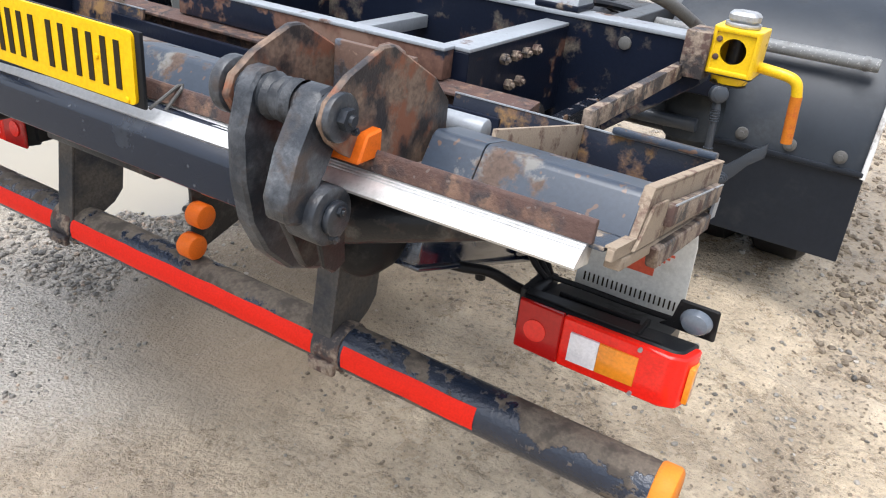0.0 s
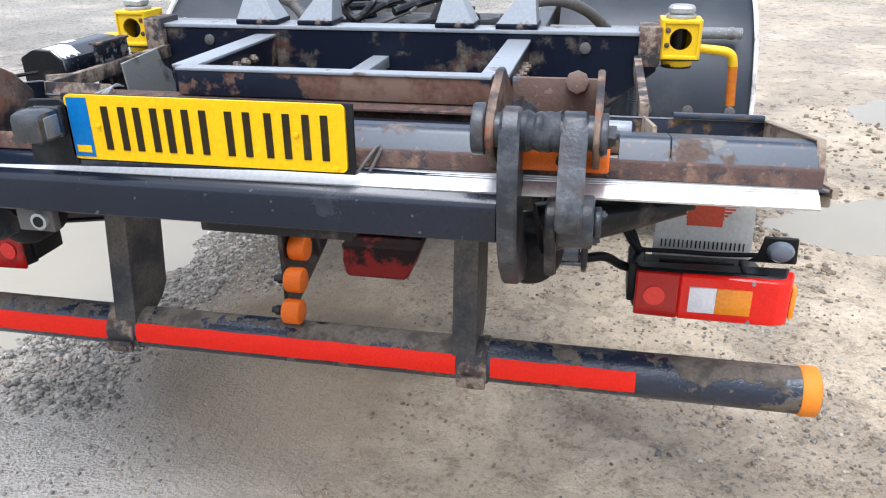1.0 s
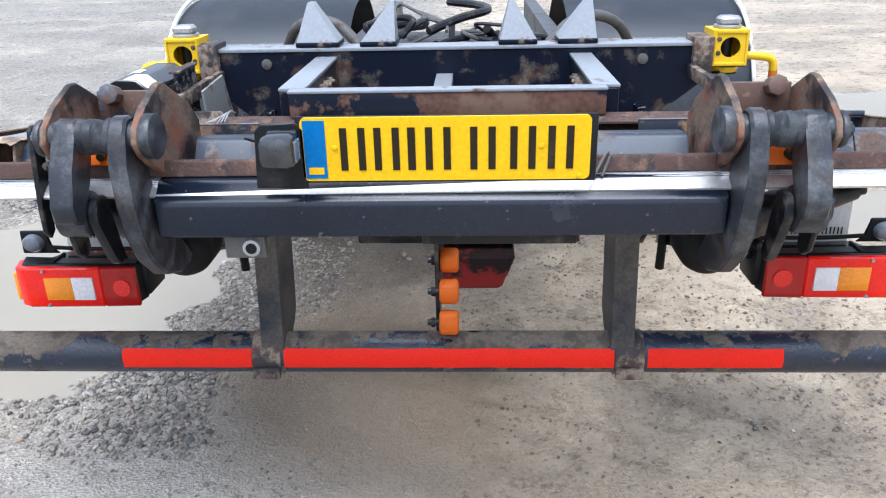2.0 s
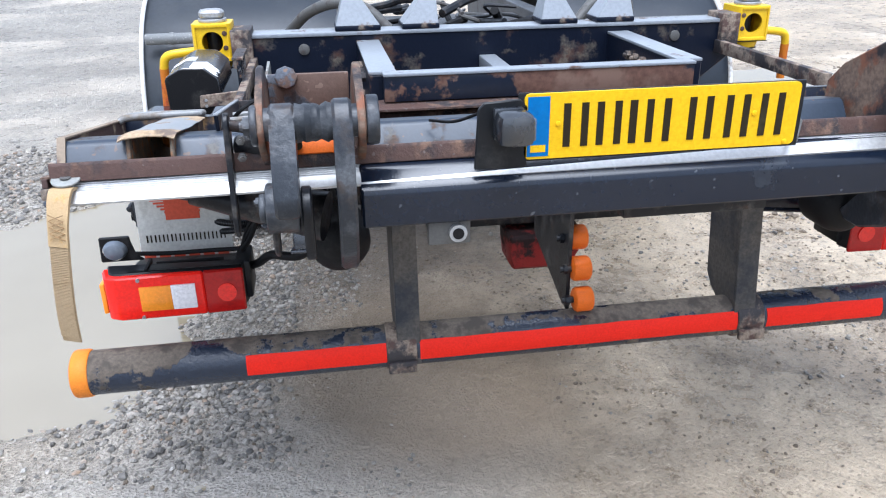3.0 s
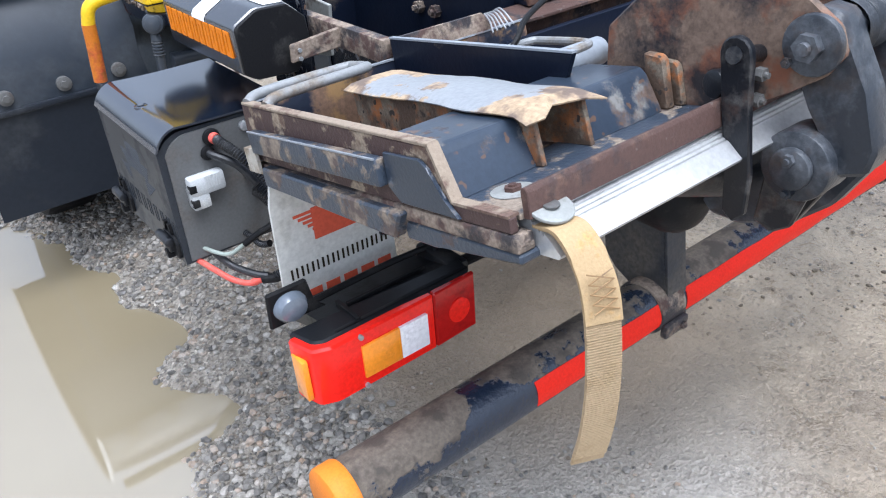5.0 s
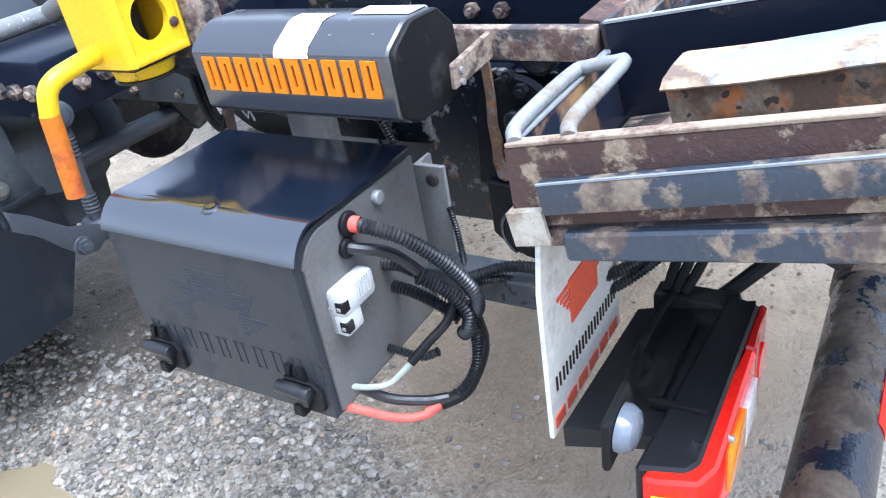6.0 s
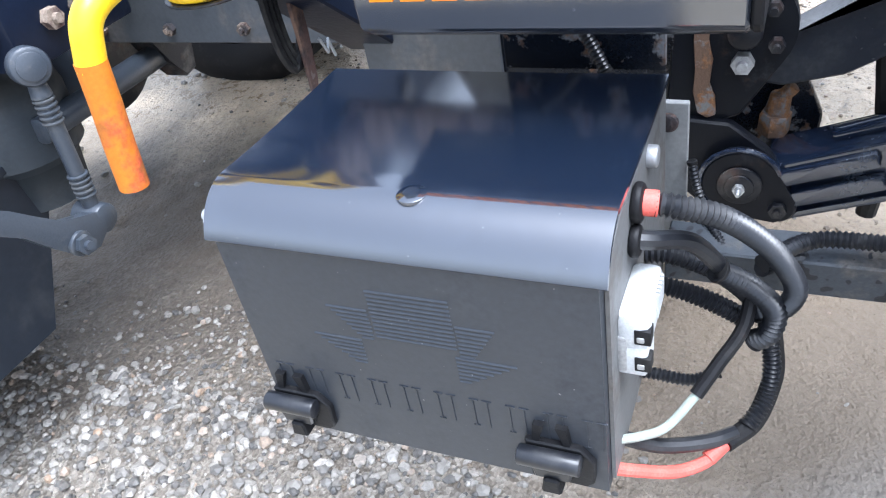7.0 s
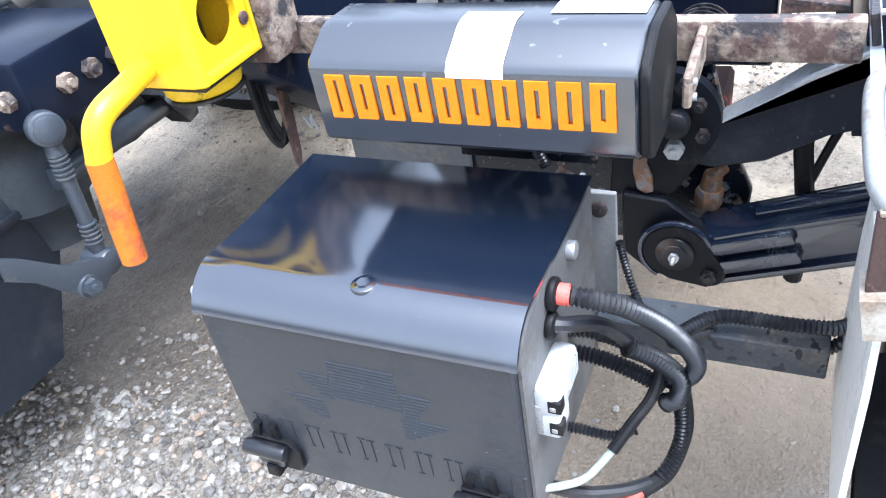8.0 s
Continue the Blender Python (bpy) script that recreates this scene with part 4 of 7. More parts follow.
def ramp_profile(foot, top, back):
    """Folded sheet: a steep face, a rounded crest and a flat top."""
    y, z = foot
    v, w = top
    return [(y, z), (v - 0.004, w - 0.010), (v, w - 0.005), (v + 0.005, w - 0.001), (v + 0.011, w), (back, w + 0.002), (back, w - 0.003), (v + 0.013, w - 0.005), (v + 0.008, w - 0.007), (v + 0.003, w - 0.012), (y + 0.008, z)]


for a, b_ in ((-1.07, -0.955), (-0.87, -0.735)):
    tilted("ramp_section", lambda b: prism(b, ramp_profile((0.014, -0.0185), (0.038, 0.038), 0.140), a, b_, "x", bev=0.0008), slate, "slate blue folded ramp section with scraped paint")
for a, b_ in ((-0.50, 0.50), (0.735, 0.824), (0.826, 1.07)):
    tilted("ramp_section", lambda b: prism(b, ramp_profile((0.006, -0.0185), (0.034, 0.046), 0.108), a, b_, "x", bev=0.0008), slate, "slate blue folded ramp section with scraped paint")
for s in (-1, 1):
    rise = 0.041 if s < 0 else 0.048
    def side(b):
        prism(b, [(-0.078, -0.0180), (0.012, -0.0180), (0.039, rise), (0.516, 0.056), (0.53, -0.030), (0.10, -0.034), (-0.078, -0.034)], s * 1.075 - 0.005, s * 1.075 + 0.005, "x", bev=0.001)
    tilted("side_plate", side, muddy_rust if s < 0 else mud_edge, "side plate caked with dry mud over dark paint")
    x0, x1 = sorted((s * 1.066, s * 1.081))
    tilted("side_lip", lambda b: prism(b, [(0.038, rise + 0.0005), (0.514, 0.0565), (0.514, 0.0610), (0.036, rise + 0.005)], x0, x1, "x", bev=0.001), mud_edge, "pale mud along the top edge")
    tilted("slope_lip", lambda b: prism(b, [(0.009, -0.0175), (0.0355, rise + 0.004), (0.0385, rise), (0.0125, -0.0175)], x0, x1, "x"), mud_edge, "pale mud along the sloping edge")
    tilted("base_lip", lambda b: prism(b, [(-0.077, -0.0178), (0.009, -0.0178), (0.009, -0.0145), (-0.077, -0.0150)], x0, x1, "x"), mud_edge, "pale mud along the base edge")
    x0, x1 = sorted((s * 1.0805, s * 1.0855))
    tilted("ramp_cheek", lambda b: prism(b, [(-0.004, -0.031), (0.020, -0.012), (0.032, 0.008), (0.040, 0.021), (0.052, 0.028), (0.122, 0.0285), (0.124, -0.013), (0.104, -0.030)], x0, x1, "x", bev=0.001), slate_dark if s < 0 else mud_edge, "dark slate cheek with fine scratches")
    tilted("side_bar", lambda b: box(b, s * 1.088 - 0.008, s * 1.088 + 0.008, 0.126, 0.486, -0.012, 0.022, 0.003), slate_muddy if s < 0 else muddy, "slate painted bar along the side")
    x0, x1 = sorted((s * 1.076, s * 1.094))
    tilted("side_bar", lambda b: prism(b, [(0.100, -0.041), (0.474, -0.034), (0.476, -0.065), (0.122, -0.076)], x0, x1, "x", bev=0.003), slate_muddy if s < 0 else muddy, "slate painted bar along the side")
    # thin pale strip painted as the highlight on the bar's upper edge
    tilted("edge_highlight", lambda b: box(b, s * 1.0952 - 0.0014, s * 1.0952 + 0.0014, 0.128, 0.484, 0.0210, 0.0230, 0), top_paint, "pale strip painted as the highlight along the bar's edge")
    tilted("lower_rail", lambda b: box(b, s * 1.07 - 0.012, s * 1.07 + 0.012, -0.086 if s < 0 else -0.035, 0.52, -0.054, -0.035, 0.003), muddy if s < 0 else mud_edge, "mud-covered lower rail")
    if s < 0:
        tilted("edge_beam", lambda b: prism(b, [(-0.086, -0.0545), (0.118, -0.0545), (0.116, -0.080), (0.06, -0.080), (0.02, -0.070), (-0.086, -0.066)], -1.080, -1.040, "x", bev=0.003), slate_muddy, "dark slate edge beam under the base")
        tilted("base_washer", lambda b: rod(b, (-1.022, -0.020, -0.0185), (-1.022, -0.020, -0.0170), 0.025, seg=24, bev=0.001), pale_plate, "pale worn washer")
        tilted("base_bolt", lambda b: hexnut(b, (-1.022, -0.020, -0.0170), (0, 0, 1), 0.010, 0.0045), rusty, "rusted bolt head")

    def square_tube(b):
        for q in ((s * 1.072 - 0.019, s * 1.072 + 0.019, -0.047, -0.042), (s * 1.072 - 0.019, s * 1.072 + 0.019, -0.014, -0.009)):
            box(b, q[0], q[1], 0.49, 0.53, q[2], q[3], 0)
        for q in (s * 1.072 - 0.019, s * 1.072 + 0.014):
            box(b, q, q + 0.005, 0.49, 0.53, -0.042, -0.014, 0)
    tilted("tube_end", square_tube, dusty_cream if s < 0 else top_paint, "open square tube end")
    tilted("front_wall", lambda b: box(b, min(s * 1.07, s * 0.50), max(s * 1.07, s * 0.50), 0.508, 0.516, -0.03, 0.055, 0.001), stained_navy, "dark navy front wall streaked with rust")
    if s > 0:
        tilted("inner_wall", lambda b: box(b, 0.796, 0.804, 0.106, 0.507, -0.03, 0.060, 0.001), mud_edge, "mud-caked inner web")
    else:
        tilted("inner_wall", lambda b: prism(b, [(0.09, 0.070), (0.507, 0.090), (0.507, -0.03), (0.142, -0.03)], -0.804, -0.796, "x", bev=0.001), navy, "navy painted inner web")
        tilted("wall_edge", lambda b: prism(b, [(0.09, 0.0705), (0.507, 0.0905), (0.507, 0.0935), (0.09, 0.0735)], -0.8046, -0.7954, "x"), top_paint, "pale top edge")
        tilted("front_web", lambda b: prism(b, [(-0.796, 0.056), (-0.796, 0.090), (-0.60, 0.090), (-0.58, 0.056)], 0.508, 0.516, "y", bev=0.001), muddy, "mud-caked front web")
    tilted("cell_floor", lambda b: box(b, min(s * 1.07, s * 0.50), max(s * 1.07, s * 0.50), 0.106, 0.507, -0.045, -0.035, 0), muddy, "dirty cell floor")
tilted("loop_tube", lambda b: sweep(b, spline([(-1.075, 0.505, 0.058), (-1.04, 0.515, 0.066), (-0.90, 0.515, 0.066), (-0.885, 0.50, 0.066), (-0.885, 0.47, 0.066), (-0.90, 0.455, 0.066), (-1.04, 0.455, 0.064), (-1.07, 0.45, 0.056)], 5), 0.0082, 12), loop_grey, "bent grey grab loop")
tilted("edge_bar", lambda b: box(b, 0.865, 1.068, 0.490, 0.520, 0.0585, 0.072, 0.004), slate, "grey bar lying along the edge")
tilted("cell_web", lambda b: prism(b, [(0.004, -0.0180), (0.012, 0.040), (0.395, 0.053), (0.395, -0.03)], -0.955, -0.948, "x", bev=0.001), web_rust, "rusted web with orange stains")
tilted("cell_web", lambda b: prism(b, [(0.004, -0.0180), (0.012, 0.040), (0.395, 0.053), (0.395, -0.03)], -0.877, -0.870, "x", bev=0.001), web_rust, "rusted web")


def torn_tape(b):
    rnd = random.Random(4)
    lines = []
    for k in range(15):
        v = -0.004 + k * 0.0285
        j = rnd.uniform(-0.003, 0.003)
        up = 0.0470 + 0.0009 * k + 0.0010 * math.sin(k) - (0.007 if k == 0 else 0.0)
        lines.append([(-0.968 + j, v + 0.010 * (k == 0), up - 0.006), (-0.955, v - 0.006 * (k == 0), up), (-0.918, v + 0.020 * (k == 0), up + 0.002), (-0.880 + j, v + 0.004 * (k == 0), up + 0.001), (-0.862 + j, v - 0.012 * (k == 0), up - 0.003)])
    loft(b, lines)
    thicken(b, 0.002)


tilted("torn_tape", torn_tape, tape_brown, "torn brown tape over the open cell")
for x, y, h, w in ((-0.722, 0.020, 0.050, 0.007), (-0.704, 0.012, 0.038, 0.006), (-0.690, 0.030, 0.056, 0.008)):
    tilted("rusted_rib", lambda b: prism(b, [(y - 0.010, -0.0180), (y - 0.007, h - 0.006), (y - 0.002, h), (y + 0.022, h + 0.004), (y + 0.026, -0.0180)], x - w, x + w, "x", bev=0.002), web_rust, "flaking orange-brown rib at the ramp end")
tilted("valve_cap", lambda b: rod(b, (-0.93, 0.375, 0.012), (-0.93, 0.335, 0.016), 0.018, 0.014, seg=18, bev=0.003), white_label, "white plastic valve cap")
tilted("valve_knob", lambda b: rod(b, (-0.93, 0.334, 0.016), (-0.93, 0.305, 0.016), 0.017, 0.019, seg=16, bev=0.006), orange_dirty, "dirty orange valve knob")
tilted("frayed_wire", lambda b: [sweep(b, spline([(-0.585 + 0.004 * k, 0.52, 0.085), (-0.60 + 0.006 * k, 0.49, 0.075 + 0.003 * k), (-0.625 + 0.010 * k, 0.455, 0.060 + 0.002 * (k % 3))]), 0.0016, 6) for k in range(6)], galv, "frayed end of a thin steel cable")
tilted("hydraulic_pipe", lambda b: sweep(b, spline([(-0.785, 0.150, 0.058), (-0.725, 0.147, 0.060), (-0.708, 0.160, 0.062), (-0.705, 0.24, 0.064), (-0.72, 0.262, 0.066), (-0.786, 0.265, 0.064)], 6), 0.006, 10), loop_grey, "thin grey hydraulic pipe")
tilted("hydraulic_pipe", lambda b: sweep(b, spline([(-0.79, 0.26, 0.05), (-0.765, 0.24, 0.075), (-0.72, 0.26, 0.10), (-0.64, 0.29, 0.118)], 6), 0.0045, 8), rubber, "thin black hydraulic pipe")
for s in (-1, 1):
    tilted("pale_block", lambda b: rod(b, (s * 0.76, 0.16, 0.045), (s * 0.68, 0.16, 0.045), 0.020, seg=16, bev=0.003), top_paint, "short pale tube")
for s in (-1, 1):
    tilted("wall_edge", lambda b: box(b, min(s * 1.07, s * 0.50), max(s * 1.07, s * 0.50), 0.506, 0.518, 0.0555, 0.058, 0), top_paint, "pale top edge")

# ---- roller bracket and red axle part below ----
rb = thing("roller_bracket", at(0.03, 0.08, 0.55), "black bracket with three orange guide rollers", "bracket")
bm = B()
prism(bm, [(0.05, 0.80), (0.36, 0.80), (0.37, 0.60), (0.345, 0.585), (0.10, 0.512), (0.055, 0.505), (0.06, 0.60)], -0.026, -0.016, "x", bev=0.002)
part("arm_plate", bm, greasy, rb)
bm = B()
box(bm, -0.02, 0.045, 0.06, 0.20, 0.80, 0.90, 0.003)
part("mount", bm, greasy, rb)
bm = B()
box(bm, -0.020, 0.036, 0.048, 0.060, 0.782, 0.808, 0.002)
part("sensor", bm, worn_grey, rb, "small pale grey sensor block")
for y, z in ((0.10, 0.682), (0.06, 0.615), (0.03, 0.545)):
    bm = B()
    rod(bm, (-0.016, y, z), (0.032, y, z), 0.031, seg=28, bev=0.008)
    roller = part("roller", bm, orange, rb, "orange plastic roller")
    bm = B()
    rod(bm, (-0.045, y, z), (0.03, y, z), 0.008, seg=10)
    hexnut(bm, (-0.026, y, z), (-1, 0, 0), 0.012, 0.01)
    part("axle_bolt", bm, greasy, roller)
ax = thing("rear_axle_casing", at(0.06, 0.62, 0.45), "dirty red cover under the rear axle", "axle part")
bm = B()
prism(bm, [(-0.04, 0.385), (0.155, 0.385), (0.175, 0.44), (0.20, 0.50), (-0.05, 0.50), (-0.045, 0.44)], 0.55, 0.70, "y", bev=0.01)
part("cover", bm, red_part, ax)
bm = B()
box(bm, -0.3, 0.4, 0.60, 0.80, 0.52, 0.66, 0.01)
part("tank", bm, greasy, ax)

# ---- chassis frame ----
ch = thing("chassis_frame", at(0, 1.0, 0.9), "truck chassis rails and cross members in navy paint with rust", "chassis")
for s in (-1, 1):
    c = s * 0.43
    bm = B()
    prism(bm, [(c - 0.035, 0.80), (c + 0.035, 0.80), (c + 0.035, 1.036), (c - 0.035, 1.036)], 0.45, 1.2, "y", bev=0.003)
    rail = part("rail", bm, navy, ch, "navy painted chassis rail")
    bm = B()
    prism(bm, [(c - 0.036, 0.705), (c + 0.036, 0.705), (c + 0.036, 1.0), (c - 0.036, 1.0)], 1.201, 3.6, "y", bev=0.003)
    front = part("front_rail", bm, rail_grey, ch, "dusty grey forward rail")
    for k in range(6):
        bm = B()
        hexnut(bm, (c + s * 0.036, 1.32 + k * 0.085, 0.735 if k % 2 else 0.80), (s, 0, 0), 0.012, 0.012)
        part("bolt", bm, muddy, front)
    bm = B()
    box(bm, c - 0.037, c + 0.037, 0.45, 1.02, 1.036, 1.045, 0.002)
    part("rail_top", bm, top_paint, rail, "pale top flange of the rail")
    for y in (0.62, 0.68, 0.74, 0.80, 0.66, 0.72):
        z = 1.0 if y not in (0.66, 0.72) else 0.93
        for d in (-1, 1):
            bm = B()
            hexnut(bm, (c + d * 0.035, y, z), (d, 0, 0), 0.014, 0.016)
            part("bolt", bm, muddy, rail)
bm = B()
box(bm, -0.43, 0.425, 0.408, 0.450, 0.972, 1.038, 0.002)
rc = part("rear_member", bm, rust_black, ch, "rear cross member patched with rust and navy paint")
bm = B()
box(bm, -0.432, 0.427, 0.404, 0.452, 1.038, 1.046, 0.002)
part("member_top", bm, top_paint, rc, "pale top flange")
bm = B()
prism(bm, [(0.37, 0.955), (0.37, 0.962), (0.44, 0.972), (0.44, 0.905), (0.43, 0.905), (0.43, 0.955)], -0.66, 0.66, "x", bev=0.001)
part("rust_ledge", bm, rusty, ch, "rusted angle ledge")
bm = B()
box(bm, -0.62, 0.62, 0.33, 0.345, 0.78, 0.945, 0.002)
part("dark_panel", bm, navy, ch, "navy panel with rust marks")
bm = B()
prism(bm, [(-0.86, 0.955), (-0.62, 0.765), (0.62, 0.765), (0.86, 0.955), (0.86, 1.062), (-0.86, 1.062)], 1.010, 1.10, "y", bev=0.003)
cb = part("cross_beam", bm, navy_muddy, ch, "deep navy cross beam with scraped paint")
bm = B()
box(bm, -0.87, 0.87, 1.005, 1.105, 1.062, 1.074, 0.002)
part("beam_top", bm, top_paint, cb, "pale top face")
for s in (-1, 1):
    bm = B()
    rod(bm, (s * 0.638, 1.012, 1.022), (s * 0.638, 1.004, 1.022), 0.018, seg=20, bev=0.002)
    part("plug", bm, worn_grey, cb)
    bm = B()
    box(bm, s * 0.800 - 0.011, s * 0.800 + 0.011, 0.36, 1.008, 0.962, 1.004, 0.002)
    part("tie_bar", bm, muddy, ch, "mud-caked tie bar")
    bm = B()
    rod(bm, (s * 0.47, 1.84, 0.957), (s * (1.235 if s > 0 else 1.30), 1.85, 0.956), 0.023, seg=20, bev=0.003)
    rod(bm, (s * 1.185, 1.85, 0.956), (s * 1.20, 1.85, 0.956), 0.0255, seg=20)
    part("support_tube", bm, tube_grey, ch, "grey mudguard support tube")
bm = B()
box(bm, -0.057, 0.0, 0.45, 1.01, 0.945, 0.983, 0.003)
part("centre_member", bm, top_paint, ch, "pale worn centre member")
bm = B()
prism(bm, [(0.637, 1.005), (0.84, 1.018), (0.92, 0.853), (0.655, 0.90)], -0.749, -0.741, "x", bev=0.001)
part("fin_plate", bm, pale_plate, ch, "pale grey fin plate")

hang = thing("hanging_strap", at(-0.785, 1.06, 0.90), "rusty steel strap with black cable loops under the cross beam", "bracket")
bm = B()
prism(bm, [(-0.798, 0.955), (-0.772, 0.955), (-0.774, 0.86), (-0.780, 0.80), (-0.790, 0.772), (-0.798, 0.79), (-0.796, 0.86)], 1.056, 1.061, "y", bev=0.001)
part("strap", bm, rusty, hang)
for k, dx in enumerate((0.0, 0.010, 0.019)):
    bm = B()
    sweep(bm, spline([(-0.832 + dx, 1.066, 0.955), (-0.830 + dx, 1.068, 0.90), (-0.822 + dx, 1.070, 0.852), (-0.806 + dx, 1.068, 0.822), (-0.790 + dx * 0.4, 1.066, 0.842 + 0.006 * k)], 6), 0.0052, 8)
    part("cable_loop", bm, rubber, hang)
bm = B()
sweep(bm, [(-0.762, 1.052, 0.845), (-0.752, 1.050, 0.822), (-0.746, 1.050, 0.838), (-0.740, 1.048, 0.812)], 0.0022, 6)
part("wire_clip", bm, galv, hang, "bent bright wire clip")

# guide cones on the cross beam
for x0, x1, tx in ((-0.534, -0.385, -0.483), (-0.315, -0.19, -0.205), (0.155, 0.285, 0.20), (0.352, 0.487, 0.46)):
    g = thing("guide_cone", at((x0 + x1) / 2, 1.06, 1.074), "pale steel guide wedge on a dark foot", "guide wedge", "guides on the cross beam")
    bm = B()
    c = (x0 + x1) / 2
    box(bm, x0, x1, 1.008, 1.13, 1.075, 1.092, 0.004)
    part("foot", bm, navy, g)
    bm = B()
    lines = []
    for k in range(5):
        f = k / 4
        w = (x1 - x0) / 2 * (1 - f * 0.82) - 0.004
        cc = c + (tx - c) * f
        y0, y1 = 1.012 + 0.05 * f, 1.126 - 0.01 * f
        z = 1.092 + 0.125 * f
        lines.append([(cc - w, y0, z), (cc + w, y0, z), (cc + w, y1, z), (cc - w, y1, z)])
    rows = loft(bm, lines, close=True)
    bm.faces.new(rows[-1])
    part("wedge", bm, top_paint, g, "chipped pale paint over steel")


# ---- container twist locks ----
def twist_lock(s):
    t = thing("twist_lock", at(s * 0.93, 1.0, 0.96), "bright yellow container twist lock with an orange-gripped handle", "twist lock", "container twist locks")

    def X(v):
        return s * v
    bm = B()
    # hollow housing with round holes to the rear and the side
    x0, x1 = sorted((X(0.862), X(0.985)))
    y0, y1, z0, z1 = 0.995, 1.112, 0.987, 1.106
    def holed(cu, cv, u0, u1, v0, v1, r, put, t0, t1):
        ring = [(cu + r * math.cos(a), cv + r * math.sin(a)) for a in (2 * math.pi * k / 32 for k in range(32))]
        sq = []
        for a in (2 * math.pi * k / 32 for k in range(32)):
            ca, sa = math.cos(a), math.sin(a)
            m_ = min(((u1 - cu) if ca > 0 else (u0 - cu)) / ca if abs(ca) > 1e-6 else 9, ((v1 - cv) if sa > 0 else (v0 - cv)) / sa if abs(sa) > 1e-6 else 9)
            sq.append((cu + ca * m_, cv + sa * m_))
        loops = [[bm.verts.new(put(u, v, d)) for u, v in pts] for pts, d in ((sq, t0), (ring, t0), (ring, t1), (sq, t1))]
        for a, b in zip(loops, loops[1:] + loops[:1]):
            for k in range(32):
                bm.faces.new((a[k], a[(k + 1) % 32], b[(k + 1) % 32], b[k]))
    hole_x = (x0 + x1) / 2
    holed(hole_x, 1.048, x0 + 0.012, x1 - 0.012, z0 + 0.012, z1 - 0.012, 0.033, lambda u, v, d: (u, d, v), y0 + 0.006, y0 + 0.016)
    box(bm, x0 + 0.012, x1 - 0.012, y0 + 0.0005, y1, z1 - 0.013, z1 - 0.0005, 0.003)
    box(bm, x0 + 0.012, x1 - 0.012, y0 + 0.0005, y1, z0 + 0.0005, z0 + 0.013, 0.003)
    box(bm, x0 + 0.012, x1 - 0.012, y1 - 0.010, y1 - 0.002, z0, z1, 0.001)
    bmesh.ops.remove_doubles(bm, verts=bm.verts, dist=0.0001)
    part("housing", bm, yellow, t, "chipped yellow painted housing")
    for xa, d in ((x0, 1), (x1, -1)):
        bm = B()
        prism(bm, [(xa, y0 + 0.016), (xa, y1), (xa + d * 0.013, y1), (xa + d * 0.013, y0), (xa + d * 0.005, y0 + 0.003)], z0, z1, "z", bev=0.002)
        part("side_cheek", bm, yellow, t)
    bm = B()
    rod(bm, (X(0.922), 1.055, 0.961), (X(0.922), 1.055, 0.9845), 0.046, 0.050, seg=32, bev=0.004)
    part("collar", bm, rubbed_yellow, t, "yellow collar with black rub marks")
    bm = B()
    rod(bm, (X(0.922), 1.055, 0.9570), (X(0.922), 1.055, 0.9608), 0.049, seg=32, bev=0.0015)
    rod(bm, (X(0.922), 1.055, 0.9845), (X(0.922), 1.055, 0.9868), 0.058, seg=32)
    part("wear_ring", bm, greasy, t, "greasy black wear ring")
    # dark sheet over the underside of the yellow housing
    bm = B()
    box(bm, x0 + 0.001, x1 - 0.001, y0 + 0.002, y1 - 0.001, 0.9848, 0.9868, 0)
    part("bottom_plate", bm, greasy, t, "dark bottom face")
    bm = B()
    rod(bm, (X(0.922), 1.06, 0.98), (X(0.922), 1.06, 1.095), 0.024, seg=20)
    part("spindle", bm, greasy, t)
    bm = B()
    rod(bm, (X(0.922), 1.055, 1.106), (X(0.922), 1.055, 1.117), 0.045, seg=24, bev=0.002)
    prism(bm, [(X(0.89), 1.018), (X(0.955), 1.018), (X(0.965), 1.06), (X(0.945), 1.095), (X(0.90), 1.095), (X(0.88), 1.06)], 1.117, 1.144, "z", bev=0.008)
    part("lock_head", bm, galv, t, "worn bare steel lock head")
    for dz in (1.075, 1.030):
        bm = B()
        rod(bm, (X(0.884), y0 + 0.0062, dz), (X(0.884), y0 + 0.003, dz), 0.008, seg=14, bev=0.001)
        part("rusty_bolt", bm, rusty, t, "rusted bolt head")
    bm = B()
    sweep(bm, spline([(X(0.975), 1.070, 1.013), (X(1.035), 1.058, 1.010), (X(1.070), 1.055, 1.005), (X(1.087), 1.057, 0.992), (X(1.094), 1.061, 0.966), (X(1.096), 1.063, 0.954)], 6), 0.014, 14)
    hd = part("handle", bm, yellow, t, "bent yellow painted handle")
    bm = B()
    sweep(bm, [(X(1.095), 1.062, 0.962), (X(1.097), 1.065, 0.92), (X(1.100), 1.068, 0.88), (X(1.103), 1.070, 0.836)], 0.0146, 16)
    part("grip", bm, orange_dirty, hd, "orange rubber grip, worn and dirty")
    bm = B()
    box(bm, min(X(0.80), X(0.866)), max(X(0.80), X(0.866)), 0.985, 1.105, 0.965, 1.085, 0.004)
    part("mount_plate", bm, muddy, t, "mud-caked mounting plate")
    return t


for s in (1, -1):
    twist_lock(s).location.z += 0.008


